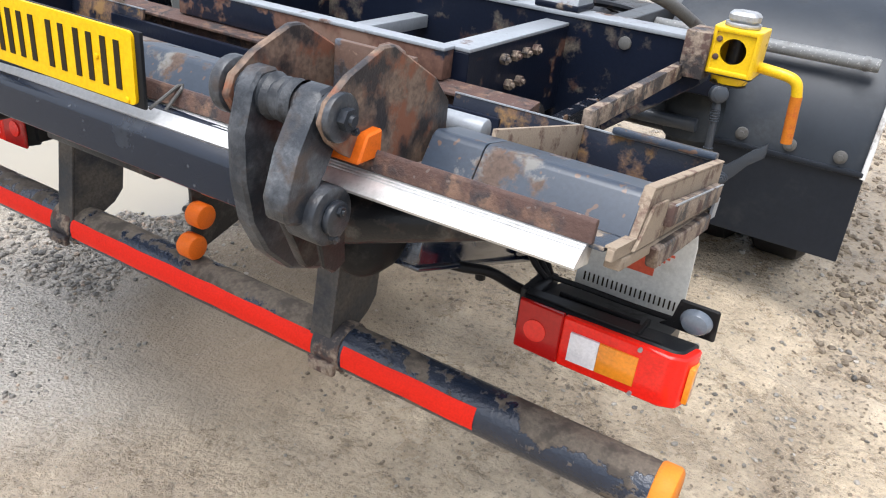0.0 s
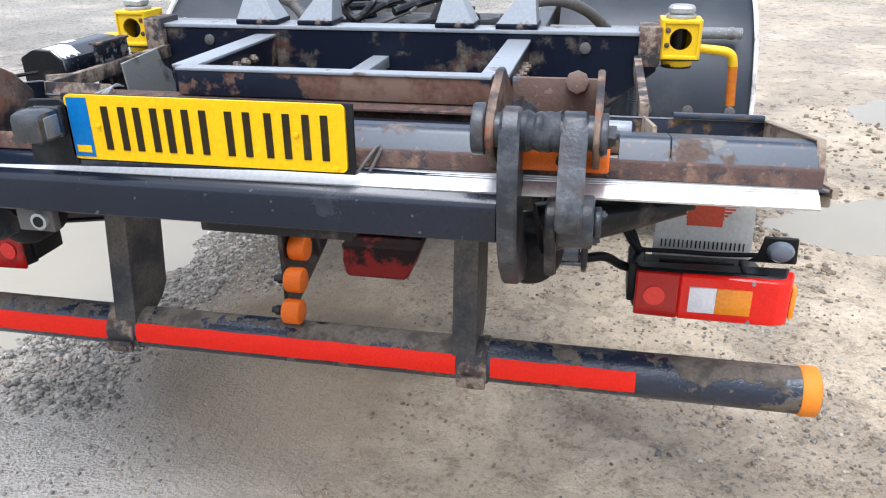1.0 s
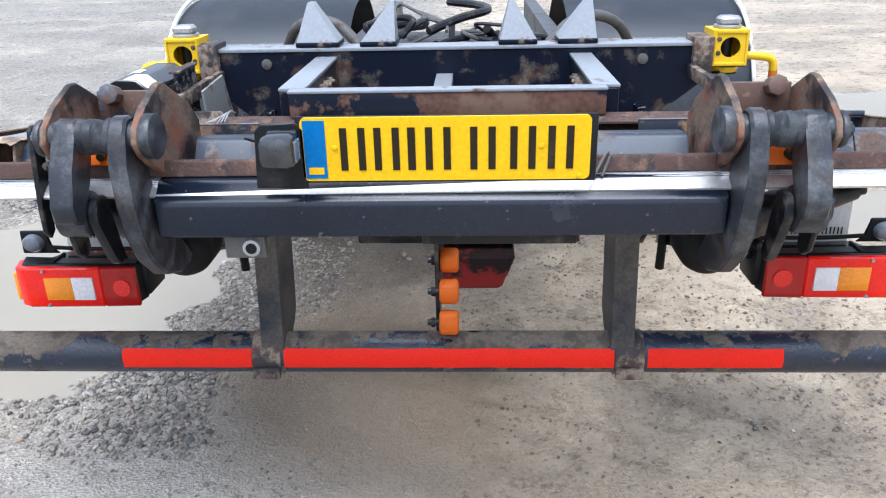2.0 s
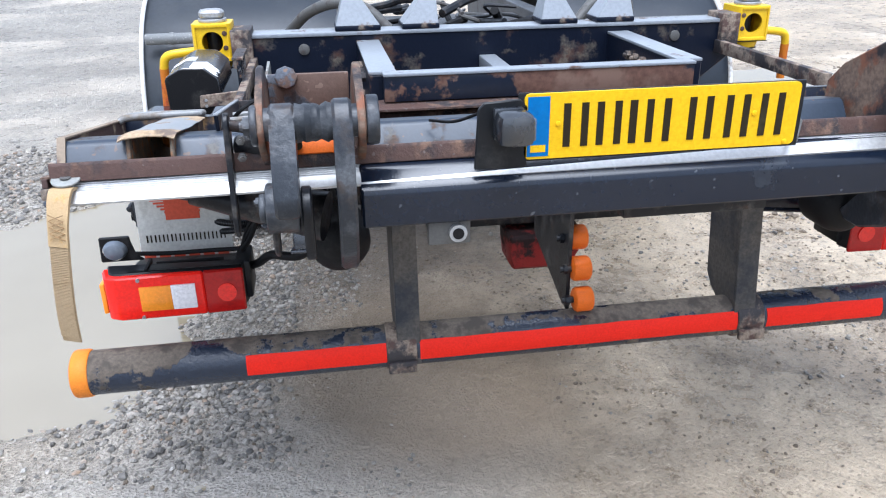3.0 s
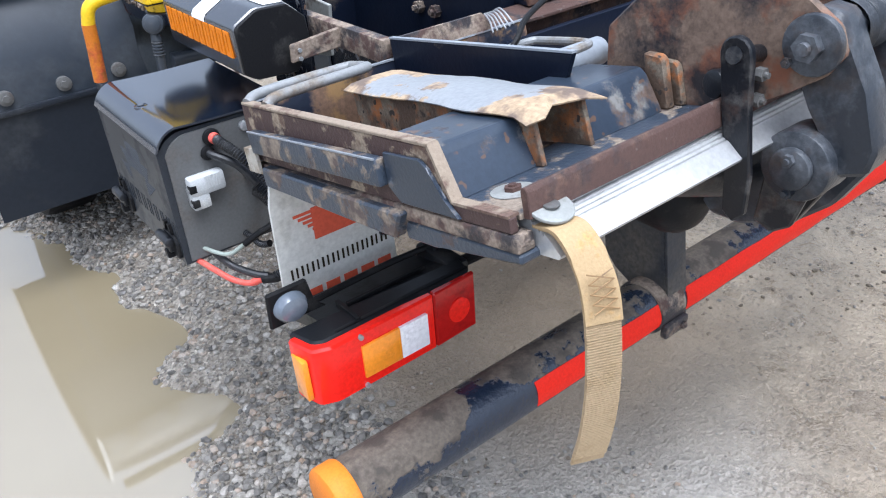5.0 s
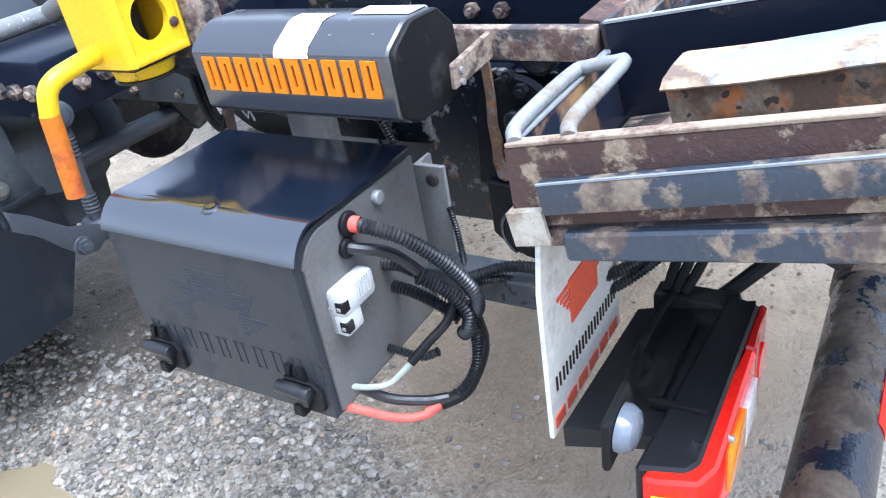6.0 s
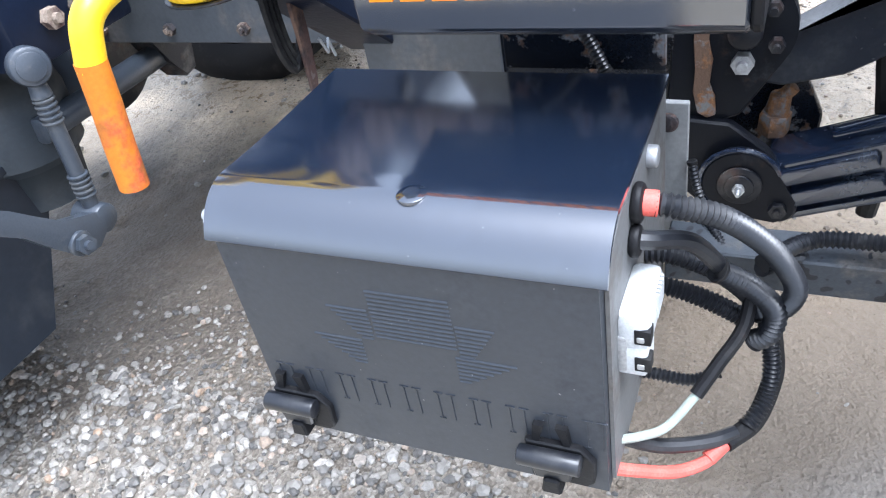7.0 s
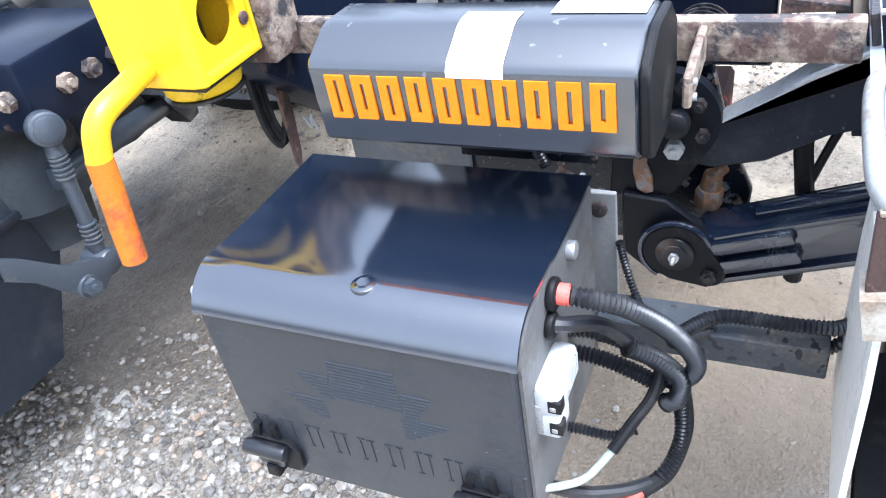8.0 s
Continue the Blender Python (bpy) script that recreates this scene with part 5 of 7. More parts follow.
# ---- rear lamp clusters ----
def tail_lamp(s):
    t = thing("tail_lamp", at(s * 0.98, 0.16, 0.60) , "red truck tail lamp with white and amber lenses", "tail lamp", "rear tail lamps")

    def X(v):
        return s * v
    z0, z1 = 0.540, 0.652
    bm = B()
    prism(bm, [(X(0.800), 0.165), (X(1.150), 0.185), (X(1.135), 0.135), (X(1.118), 0.125), (X(0.812), 0.125)], z0 + 0.004, z1 + 0.004, "z", bev=0.004)
    loft(bm, [[(X(0.81), 0.13, z1 + 0.006), (X(1.09), 0.13, z1 + 0.006), (X(1.09), 0.13, z1 - 0.008), (X(0.81), 0.13, z1 - 0.008)], [(X(0.83), 0.28, z1 - 0.028), (X(1.09), 0.29, z1 - 0.028), (X(1.09), 0.29, z1 - 0.06), (X(0.83), 0.28, z1 - 0.06)]], close=True)
    box(bm, min(X(0.79), X(0.83)), max(X(0.79), X(0.83)), 0.15, 0.26, 0.555, 0.655, 0.006)
    box(bm, min(X(0.93), X(1.0)), max(X(0.93), X(1.0)), 0.15, 0.19, 0.525, 0.545, 0.003)
    hs = part("housing", bm, plastic, t, "black plastic housing")
    bm = B()
    box(bm, min(X(1.04), X(1.048)), max(X(1.04), X(1.048)), 0.135, 0.20, z1 - 0.004, z1 + 0.009, 0.001)
    box(bm, min(X(0.86), X(1.03)), max(X(0.86), X(1.03)), 0.19, 0.196, z1 - 0.010, z1 + 0.001, 0.001)
    part("rib", bm, rubber, hs)
    bm = B()
    prism(bm, [(X(0.905), 0.126), (X(0.905), 0.111), (X(1.115), 0.108), (X(1.145), 0.120), (X(1.158), 0.160), (X(1.158), 0.175), (X(1.14), 0.175), (X(1.13), 0.130)], z0, z1, "z", bev=0.004)
    lens = part("lens", bm, lens_red, t, "glossy red lens")
    bm = B()
    prism(bm, [(X(0.806), 0.126), (X(0.808), 0.116), (X(0.9045), 0.111), (X(0.9045), 0.126)], z0, z1, "z", bev=0.003)
    part("dark_lens", bm, lens_dark, lens, "dark red inner lens end")
    bm = B()
    prism(bm, arc(X(0.850), 0.594, 0.024, 0, 345, 23), 0.1110, 0.1165, "y")
    part("reflector", bm, lens_bright, lens, "bright red round reflector")
    for a, b, mat, name in ((0.926, 0.985, lens_white, "white_lens"), (0.9855, 1.062, lens_amber, "amber_lens")):
        bm = B()
        x0, x1 = sorted((X(a), X(b)))
        box(bm, x0, x1, 0.1045, 0.113, 0.563, 0.626, 0.001)
        part(name, bm, mat, lens)
    bm = B()
    box(bm, min(X(1.150), X(1.161)), max(X(1.150), X(1.161)), 0.130, 0.166, 0.553, 0.630, 0.002)
    part("side_reflector", bm, lens_amber, lens, "amber side reflector")
    for x, z in ((1.061, 0.645), (1.061, 0.547)):
        bm = B()
        rod(bm, (X(x), 0.112, z), (X(x), 0.1035, z), 0.0045, seg=10)
        part("screw", bm, galv, lens)
    # side marker light on a tab
    bm = B()
    prism(bm, [(X(1.06), 0.655), (X(1.085), 0.675), (X(1.09), 0.720), (X(1.165), 0.720), (X(1.168), 0.655)], 0.205, 0.214, "y", bev=0.003)
    mk = part("marker_tab", bm, rubber, hs, "black rubber tab")
    bm = B()
    lines = [[(X(1.128) + r * math.cos(a), 0.204 - d, 0.687 + 0.82 * r * math.sin(a)) for a in (2 * math.pi * k / 24 for k in range(24))] for r, d in ((0.031, 0.0), (0.030, 0.008), (0.024, 0.016), (0.012, 0.020))]
    rows = loft(bm, lines, close=True)
    bm.faces.new(rows[-1])
    part("marker_lens", bm, lens_clear, mk, "clear oval marker lens")
    # leads to the chassis
    bm = B()
    for k in range(3):
        o = 0.012 * k
        sweep(bm, spline([(X(0.815), 0.22 + o, 0.655), (X(0.785), 0.20 + o, 0.70 + o), (X(0.755 - o), 0.18, 0.78), (X(0.765), 0.12, 0.86 - o), (X(0.73), 0.05, 0.90)]), 0.007, 8)
    sweep(bm, spline([(X(0.80), 0.20, 0.62), (X(0.77), 0.17, 0.64), (X(0.73), 0.12, 0.68), (X(0.66), 0.08, 0.69), (X(0.60), 0.05, 0.74)]), 0.011, 10)
    part("cable", bm, rubber, t, "black cable loom")
    bm = B()
    sweep(bm, spline([(X(0.82), 0.235, 0.655), (X(0.90), 0.24, 0.654), (X(1.0), 0.235, 0.656), (X(1.09), 0.21, 0.672)]), 0.006, 8)
    part("top_cable", bm, rubber, t)
    return t


left_lamp = tail_lamp(-1)
left_lamp.scale = (0.95, 1.0, 1.0)
left_lamp.location += Vector((0.002, 0.028, -0.006))
tail_lamp(1).location += Vector((0.0, 0.033, 0.013))


# ---- white mud flaps behind the lamps ----
def white_mud_flap(s):
    t = thing("mud_flap", at(s * 0.965, 0.335, 0.60), "dirty white rubber mud flap with faded red print", "mud flap", "white mud flaps")
    c = s * 0.967
    bm = B()
    outline = [(c - 0.118, 0.595), (c + 0.118, 0.600), (c + 0.112, 0.80), (c + 0.10, 0.865), (c - 0.10, 0.865), (c - 0.112, 0.80)]
    prism(bm, outline, 0.330, 0.336, "y", bev=0.001)
    part("sheet", bm, white_flap, t)
    for k in range(7):
        bm = B()
        z = 0.716 + k * 0.0085
        half = 0.028 + k * 0.008
        box(bm, c - half, c + half, 0.3285, 0.3305, z, z + 0.005, 0)
        part("print_line", bm, flap_red, t, "red printed stripe")
    bm = B()
    box(bm, c - 0.042, c + 0.042, 0.328, 0.3305, 0.715, 0.775, 0)
    part("print_block", bm, flap_red, t, "solid red printed block")
    for k in range(10):
        bm = B()
        x = c - 0.098 + k * 0.0205
        box(bm, x, x + 0.0035, 0.3285, 0.3305, 0.655, 0.675, 0)
        box(bm, x + 0.010, x + 0.0130, 0.3285, 0.3305, 0.655, 0.675, 0)
        part("print_bar", bm, black_ink, t)
    for k in range(6):
        bm = B()
        x = c - 0.11 + k * 0.037
        box(bm, x, x + 0.028, 0.3285, 0.3305, 0.605, 0.622, 0)
        part("print_tab", bm, flap_red, t)


white_mud_flap(1)
white_mud_flap(-1)

# ---- webbing strap hanging from the platform corner ----
st = thing("webbing_strap", at(-1.035, -0.29, 1.0), "tan webbing strap hanging from the platform corner bolt", "strap")
bm = B()
line = spline([(-1.036, -0.250, 1.000), (-1.038, -0.285, 1.004), (-1.040, -0.318, 0.972), (-1.043, -0.334, 0.925), (-1.048, -0.343, 0.86), (-1.053, -0.343, 0.80), (-1.057, -0.335, 0.745)], 8)
def strap_turn(k):
    return radians(-8 - 16 * min(1.0, max(0.0, (k - 8) / 12)))


loft(bm, [[(p.x + u * 0.0185 * math.cos(strap_turn(k)), p.y + u * 0.0185 * math.sin(strap_turn(k)) - (u == 0) * 0.001 * (k % 2), p.z) for u in (-1, 0, 1)] for k, p in enumerate(line)])
thicken(bm, 0.003)
web = part("webbing", bm, strap_mat, st, "ribbed tan webbing")
bm = B()
for k in range(74):
    g = 20 + k * 0.36
    p = line[int(g)].lerp(line[min(len(line) - 1, int(g) + 1)], g % 1)
    box(bm, -0.0183, 0.0183, -0.0022, 0.002, -0.0009, 0.0009, 0, Matrix.Translation((p.x, p.y, p.z)) @ Matrix.Rotation(strap_turn(g), 4, "Z"))
part("weave_rib", bm, strap_mat, web)
bm = B()
loft(bm, [[(p.x + u * 0.0192 * math.cos(strap_turn(k)) - 0.0010, p.y + u * 0.0192 * math.sin(strap_turn(k)) - 0.0036, p.z + 0.0030 * (k < 14)) for u in (-1, 0, 1)] for k, p in enumerate(line[:25])])
thicken(bm, 0.003)
part("loop_end", bm, strap_gold, st, "golden stitched loop end")
for a, b in ((-1, 1), (1, -1)):
    for z0, z1 in ((0.990, 0.980), (0.980, 0.970), (0.970, 0.960), (0.960, 0.950)):
        bm = B()
        sweep(bm, [(-1.042 + a * 0.013, -0.3305 - 0.0040 * a - 0.30 * (0.976 - z0), z0 - 0.012), (-1.042 + b * 0.013, -0.3305 - 0.0040 * b - 0.30 * (0.976 - z1), z1 - 0.012)], 0.0008, 6)
        part("stitching", bm, stitch_brown, web)
bm = B()
rod(bm, (-1.036, -0.256, 1.0145), (-1.036, -0.257, 1.0185), 0.024, seg=28, bev=0.001)
part("washer", bm, pale_plate, st, "pale worn steel washer")
bm = B()
rod(bm, (-1.036, -0.257, 1.0185), (-1.036, -0.257, 1.0215), 0.009, seg=18, bev=0.001)
part("bolt_head", bm, worn_grey, st)

# ---- battery and pump box ----
bx = thing("battery_box", at(-1.03, 0.77, 0.60), "glossy black pump box with embossed face and rubber latches", "battery box")
XO, XI, Y0, Y1, ZB, ZT = -1.158, -0.895, 0.606, 0.945, 0.597, 0.869
R = 0.034
ROLL = 0.048
shell = [(XI + (XO + ROLL - XI) * k / 9, ZT) for k in range(9)] + [(XO + ROLL - ROLL * math.sin(radians(a)) / math.sin(radians(66)), ZT - R * (1 - math.cos(radians(a))) / (1 - math.cos(radians(66)))) for a in range(0, 67, 6)] + [(XO + 0.001, 0.8335)]
bm = B()
# the sheet metal is slightly sagging along its length
crown = [(Y0 - 0.006 + (Y1 - Y0 + 0.010) * k / 14, 1 - (k / 7 - 1) ** 2) for k in range(15)]
loft(bm, [[(x, y, z - (0.0008 * (f - 0.5) - 0.30 * max(0.0, -0.99 - max(x, -1.112)) ** 2) * max(0.0, min(1.0, (z - 0.8345) / 0.034))) for x, z in shell] for y, f in crown])
thicken(bm, 0.004)
lid = part("lid", bm, lid_black, bx, "glossy black lid with a rounded edge, reflecting the sky")
bm = B()
lines = []
for y in (Y0 + 0.001, Y1 - 0.004):
    lines.append([(XI, y, ZB), (XI, y, ZT - 0.008)] + [(x + 0.006, y, z - 0.008) for x, z in shell[9:-3]] + [(XO + 0.003, y, 0.842), (XO + 0.003, y, ZB)])
rows = loft(bm, lines, close=True)
bm.faces.new(rows[0])
bm.faces.new(rows[1][::-1])
body = part("body", bm, face_black, bx, "matt black box body")
bm = B()
poly = [(XI + 0.004, ZB + 0.006)] + [(XI + 0.004, ZT - 0.016)] + [(x + 0.016, z - 0.014) for x, z in shell[9:]] + [(XO + 0.014, ZB + 0.006)]
prism(bm, poly, Y0 - 0.003, Y0 + 0.0005, "y")
part("end_plate", bm, end_grey, bx, "dusty dark grey end plate")


def ridge(bm, y0, y1, z, h=0.0022):
    prism(bm, [(XO + 0.0036, z - h), (XO + 0.0018, z - h * 0.8), (XO + 0.0036, z + h * 1.5)], y0, y1, "y")


# embossed ruled mark: five groups of fine ridges
marks = [(0.728, 0.803, 0.799, 12, 0.0, 0.0), (0.806, 0.846, 0.776, 8, 0.0, -0.0040), (0.820, 0.868, 0.739, 7, 0.0, -0.0058), (0.692, 0.726, 0.773, 8, 0.0030, 0.0), (0.677, 0.731, 0.737, 7, 0.0072, 0.0)]
for y0, y1, z, n, da, db in marks:
    for k in range(n):
        bm = B()
        ridge(bm, y0 + da * k, y1 + db * k, z - k * 0.0047, 0.0009)
        part("embossed_ridge", bm, face_black, body)
# row of embossed bars along the foot
for k in range(10):
    y = 0.925 - k * 0.0335
    bm = B()
    for a, b, z0, z1 in ((0.0, 0.0011, 0.653, 0.687), (0.013, 0.0141, 0.653, 0.687), (-0.003, 0.006, 0.6865, 0.6875), (0.009, 0.018, 0.6865, 0.6875), (-0.002, 0.004, 0.653, 0.654)):
        prism(bm, [(y - b, z0), (y - a, z0), (y - a, z1), (y - b, z1)], XO + 0.0020, XO + 0.004, "x")
    part("embossed_bar", bm, face_black, body)
for yc in (0.915, 0.654):
    bm = B()
    rod(bm, (XO - 0.012, yc - 0.028, 0.645), (XO - 0.012, yc + 0.028, 0.645), 0.0095, seg=16, bev=0.002)
    prism(bm, [(yc - 0.017, 0.618), (yc + 0.015, 0.618), (yc + 0.020, 0.645), (yc - 0.022, 0.645)], XO - 0.013, XO - 0.002, "x", bev=0.002)
    latch = part("latch", bm, hose_black, bx, "black rubber pull latch")
    bm = B()
    prism(bm, [(yc - 0.010, 0.603), (yc + 0.009, 0.603), (yc + 0.006, 0.622), (yc - 0.008, 0.622)], XO - 0.017, XO + 0.006, "x", bev=0.002)
    part("latch_tail", bm, rubber, latch)
    bm = B()
    prism(bm, [(yc - 0.036, 0.612), (yc - 0.030, 0.606), (yc + 0.020, 0.606), (yc + 0.024, 0.655), (yc - 0.026, 0.655), (yc - 0.038, 0.640)], XO - 0.004, XO + 0.004, "x", bev=0.0015)
    part("latch_base", bm, rubber, latch, "black rubber backing pad")
    for dy in (-0.014, 0.014):
        bm = B()
        prism(bm, [(yc + dy - 0.003, 0.656), (yc + dy + 0.003, 0.656), (yc + dy * 0.7 + 0.005, 0.676), (yc + dy * 0.7 - 0.005, 0.676)], XO - 0.003, XO + 0.003, "x")
        part("latch_ear", bm, rubber, latch)
bm = B()
rod(bm, (-1.116, 0.761, ZT - 0.002), (-1.116, 0.761, ZT + 0.0040), 0.013, seg=20, bev=0.001)
rod(bm, (-1.116, 0.761, ZT + 0.0040), (-1.116, 0.761, ZT + 0.0060), 0.007, seg=6)
part("lid_bolt", bm, lid_black, lid, "small round lid bolt")
bm = B()
hexnut(bm, (-1.13, Y1 + 0.004, 0.84), (0, 1, 0), 0.011, 0.012)
part("hinge_bolt", bm, galv, lid)
bm = B()
rod(bm, (-0.985, Y0 - 0.012, 0.838), (-0.985, Y0, 0.838), 0.010, seg=16, bev=0.002)
part("end_bolt", bm, galv, body)
# white power connector on the end plate
cn = thing("power_connector", at(-1.09, 0.57, 0.74), "white plastic power connector plugged into the box end", "connector")
bm = B()
box(bm, -1.126, -1.042, 0.578, 0.605, 0.728, 0.770, 0.008)
box(bm, -1.126, -1.085, 0.580, 0.605, 0.700, 0.734, 0.004)
shell_ob = part("shell", bm, white_plug, cn, "dusty white moulded shell")
for k in range(6):
    bm = B()
    x = -1.060 - k * 0.006
    box(bm, x, x + 0.003, 0.5765, 0.580, 0.742, 0.768, 0)
    part("grip_rib", bm, white_plug, shell_ob)
for z in (0.706, 0.738):
    bm = B()
    box(bm, -1.1275, -1.112, 0.5770, 0.590, z + 0.002, z + 0.018, 0.001)
    part("socket", bm, rubber, cn, "dark contact socket")
    bm = B()
    box(bm, -1.1285, -1.118, 0.582, 0.588, z + 0.005, z + 0.011, 0.001)
    part("contact", bm, galv, cn, "bright metal contact blade")
bm = B()
box(bm, -1.1265, -1.09, 0.5955, 0.6055, 0.704, 0.745, 0.002)
part("latch_clip", bm, galv, cn, "scratched pale clip")
cn.scale = (0.84, 1.0, 0.93)
cn.location.z += 0.009

# ---- hoses and cables at the box end ----
HOSES = [
    ("corrugated_hose", 0.0104, [(-1.048, 0.586, 0.834), (-1.046, 0.570, 0.831), (-1.03, 0.535, 0.812), (-1.005, 0.500, 0.768), (-0.985, 0.476, 0.715), (-0.975, 0.480, 0.680), (-0.965, 0.50, 0.655)], hose_black, True, "thick black corrugated hose"),
    ("cable", 0.0082, [(-1.065, 0.612, 0.808), (-1.06, 0.59, 0.806), (-1.03, 0.56, 0.785), (-1.0, 0.535, 0.735)], hose_black, False, "smooth black cable"),
    ("corrugated_hose", 0.0108, [(-1.01, 0.54, 0.742), (-0.995, 0.512, 0.715), (-0.985, 0.490, 0.682), (-0.985, 0.492, 0.652), (-0.98, 0.505, 0.635)], hose_black, True, "black corrugated hose"),
    ("corrugated_hose", 0.0098, [(-1.0, 0.612, 0.742), (-0.995, 0.58, 0.742), (-0.985, 0.545, 0.722), (-0.975, 0.515, 0.690), (-0.97, 0.50, 0.66)], hose_black, True, "black corrugated hose"),
    ("corrugated_hose", 0.0098, [(-0.99, 0.612, 0.70), (-0.985, 0.58, 0.694), (-0.98, 0.545, 0.678), (-0.975, 0.51, 0.655)], hose_black, True, "black corrugated hose"),
    ("corrugated_hose", 0.0068, [(-1.03, 0.612, 0.622), (-1.025, 0.59, 0.616), (-1.02, 0.555, 0.610), (-1.01, 0.532, 0.618)], hose_black, True, "thin black corrugated hose"),
    ("corrugated_hose", 0.0088, [(-0.97, 0.498, 0.665), (-0.975, 0.490, 0.63), (-0.985, 0.486, 0.605), (-1.0, 0.488, 0.580), (-1.025, 0.502, 0.562)], hose_black, True, "black corrugated hose"),
    ("cable", 0.0098, [(-0.965, 0.495, 0.665), (-0.965, 0.487, 0.62), (-0.985, 0.484, 0.595), (-1.015, 0.496, 0.562), (-1.045, 0.520, 0.556)], rubber, False, "taped black cable bundle"),
    ("cable", 0.0075, [(-1.035, 0.512, 0.562), (-1.055, 0.535, 0.566), (-1.08, 0.575, 0.578), (-1.10, 0.614, 0.605)], hose_black, False, "smooth black cable"),
    ("red_cable", 0.0062, [(-1.045, 0.520, 0.556), (-1.065, 0.535, 0.548), (-1.09, 0.560, 0.556), (-1.115, 0.590, 0.580), (-1.135, 0.618, 0.602)], red_cable, False, "red battery cable"),
    ("pale_cable", 0.0043, [(-1.130, 0.618, 0.632), (-1.10, 0.592, 0.610), (-1.08, 0.570, 0.607), (-1.055, 0.548, 0.628)], white_cable, False, "pale green earth cable"),
    ("corrugated_hose", 0.0052, [(-0.848, 0.583, 0.750), (-0.852, 0.575, 0.715), (-0.87, 0.56, 0.69), (-0.90, 0.54, 0.676)], hose_black, True, "thin black corrugated hose"),
    ("corrugated_hose", 0.0070, [(-0.83, 0.745, 0.945), (-0.832, 0.715, 0.915), (-0.834, 0.69, 0.88), (-0.836, 0.67, 0.84)], hose_black, True, "black corrugated hose"),
    ("cable", 0.0066, [(-1.055, 0.548, 0.628), (-1.03, 0.532, 0.648), (-1.0, 0.515, 0.668), (-0.97, 0.51, 0.70)], rubber, False, "taped black cable"),
]
for name, r, pts, mat, ribbed, lab in HOSES:
    bm = B()
    sweep(bm, spline(pts, 10), r, 14 if ribbed else 10, ribs=r * 0.26 if ribbed else 0.0, pitch=max(0.0046, r * 0.50))
    ob = link_mesh(name, bm, mat)
    line = spline(pts, 10)
    for i, j in ((0, 1), (-2, -1)) if ribbed else ():
        bm = B()
        rod(bm, line[i], line[j], r * 1.06, seg=16, bev=r * 0.1)
        part("taped_end", bm, rubber, ob, "black tape round the hose end")
    tagged(ob, lab + " at the end of the pump box", "hose" if "hose" in name else "cable", "hoses at the pump box")
for name, r, pts in (("sill_hose", 0.009, [(-0.95, 0.505, 0.706), (-0.90, 0.46, 0.702), (-0.90, 0.38, 0.705), (-0.88, 0.33, 0.70), (-0.80, 0.28, 0.71), (-0.70, 0.24, 0.74)]), ("sill_hose", 0.008, [(-0.95, 0.505, 0.70), (-0.90, 0.47, 0.678), (-0.90, 0.42, 0.664), (-0.89, 0.35, 0.668), (-0.82, 0.29, 0.69), (-0.72, 0.25, 0.72)])):
    bm = B()
    sweep(bm, spline(pts, 8), r, 12, ribs=r * 0.26, pitch=0.0052)
    tagged(link_mesh(name, bm, hose_black), "thin black corrugated hose running along the sill", "hose", "hoses along the sill")
for p, q in (((-1.051, 0.603, 0.836), (-1.048, 0.584, 0.834)), ((-1.062, 0.533, 0.5495), (-1.046, 0.521, 0.556))):
    bm = B()
    rod(bm, p, q, 0.0108 if p[2] > 0.8 else 0.0075, seg=14)
    tagged(link_mesh("red_sleeve", bm, red_cable), "red plastic sleeve on a cable end", "sleeve", "cable sleeves")
for p, r in (((-1.052, 0.60, 0.836), 0.017), ((-1.065, 0.60, 0.808), 0.014)):
    bm = B()
    rod(bm, (p[0], 0.594, p[2]), (p[0], 0.603, p[2]), r, seg=18, bev=0.003)
    tagged(link_mesh("grommet", bm, rubber), "black rubber grommet in the box end", "grommet", "grommets")

sill = thing("sill_bar", at(-0.9, 0.3, 0.64), "dark slate sill bar with speckled dirt behind the box", "beam")
bm = B()
prism(bm, [(-0.91, 0.640), (-0.91, 0.681), (-0.865, 0.686), (-0.86, 0.640)], 0.348, 0.60, "y", bev=0.002)
part("channel", bm, sill_slate, sill)
bm = B()
prism(bm, [(-0.842, 0.588), (-0.842, 0.640), (-0.80, 0.640), (-0.80, 0.633), (-0.834, 0.633), (-0.834, 0.588)], 0.62, 0.812, "z", bev=0.001)
up = part("upright", bm, upright_grey, sill, "pale grey upright channel with a rusty bolt")
bm = B()
rod(bm, (-0.842, 0.607, 0.792), (-0.850, 0.607, 0.792), 0.010, seg=16, bev=0.002)
part("rusty_bolt", bm, rusty, up)

# ---- roller cover with orange print ----
cv = thing("roller_cover", at(-0.94, 0.68, 0.94), "dark octagonal roller cover with orange print and white label", "cover")
prof = [(-0.995, 0.955), (-0.998, 1.032), (-0.993, 1.039), (-0.958, 1.058), (-0.948, 1.060), (-0.895, 1.058), (-0.862, 1.03), (-0.858, 0.985), (-0.89, 0.935), (-0.972, 0.940)]
bm = B()
prism(bm, prof, 0.530, 0.848, "y", bev=0.003)
part("cover_body", bm, cover_slate, cv, "satin dark slate paint")
bm = B()
prism(bm, [(-0.92 + (x + 0.92) * 0.985, 1.013 + (z - 1.013) * 0.985) for x, z in prof], 0.521, 0.5295, "y", bev=0.002)
part("end_cap", bm, rubber, cv, "matt black end cap")
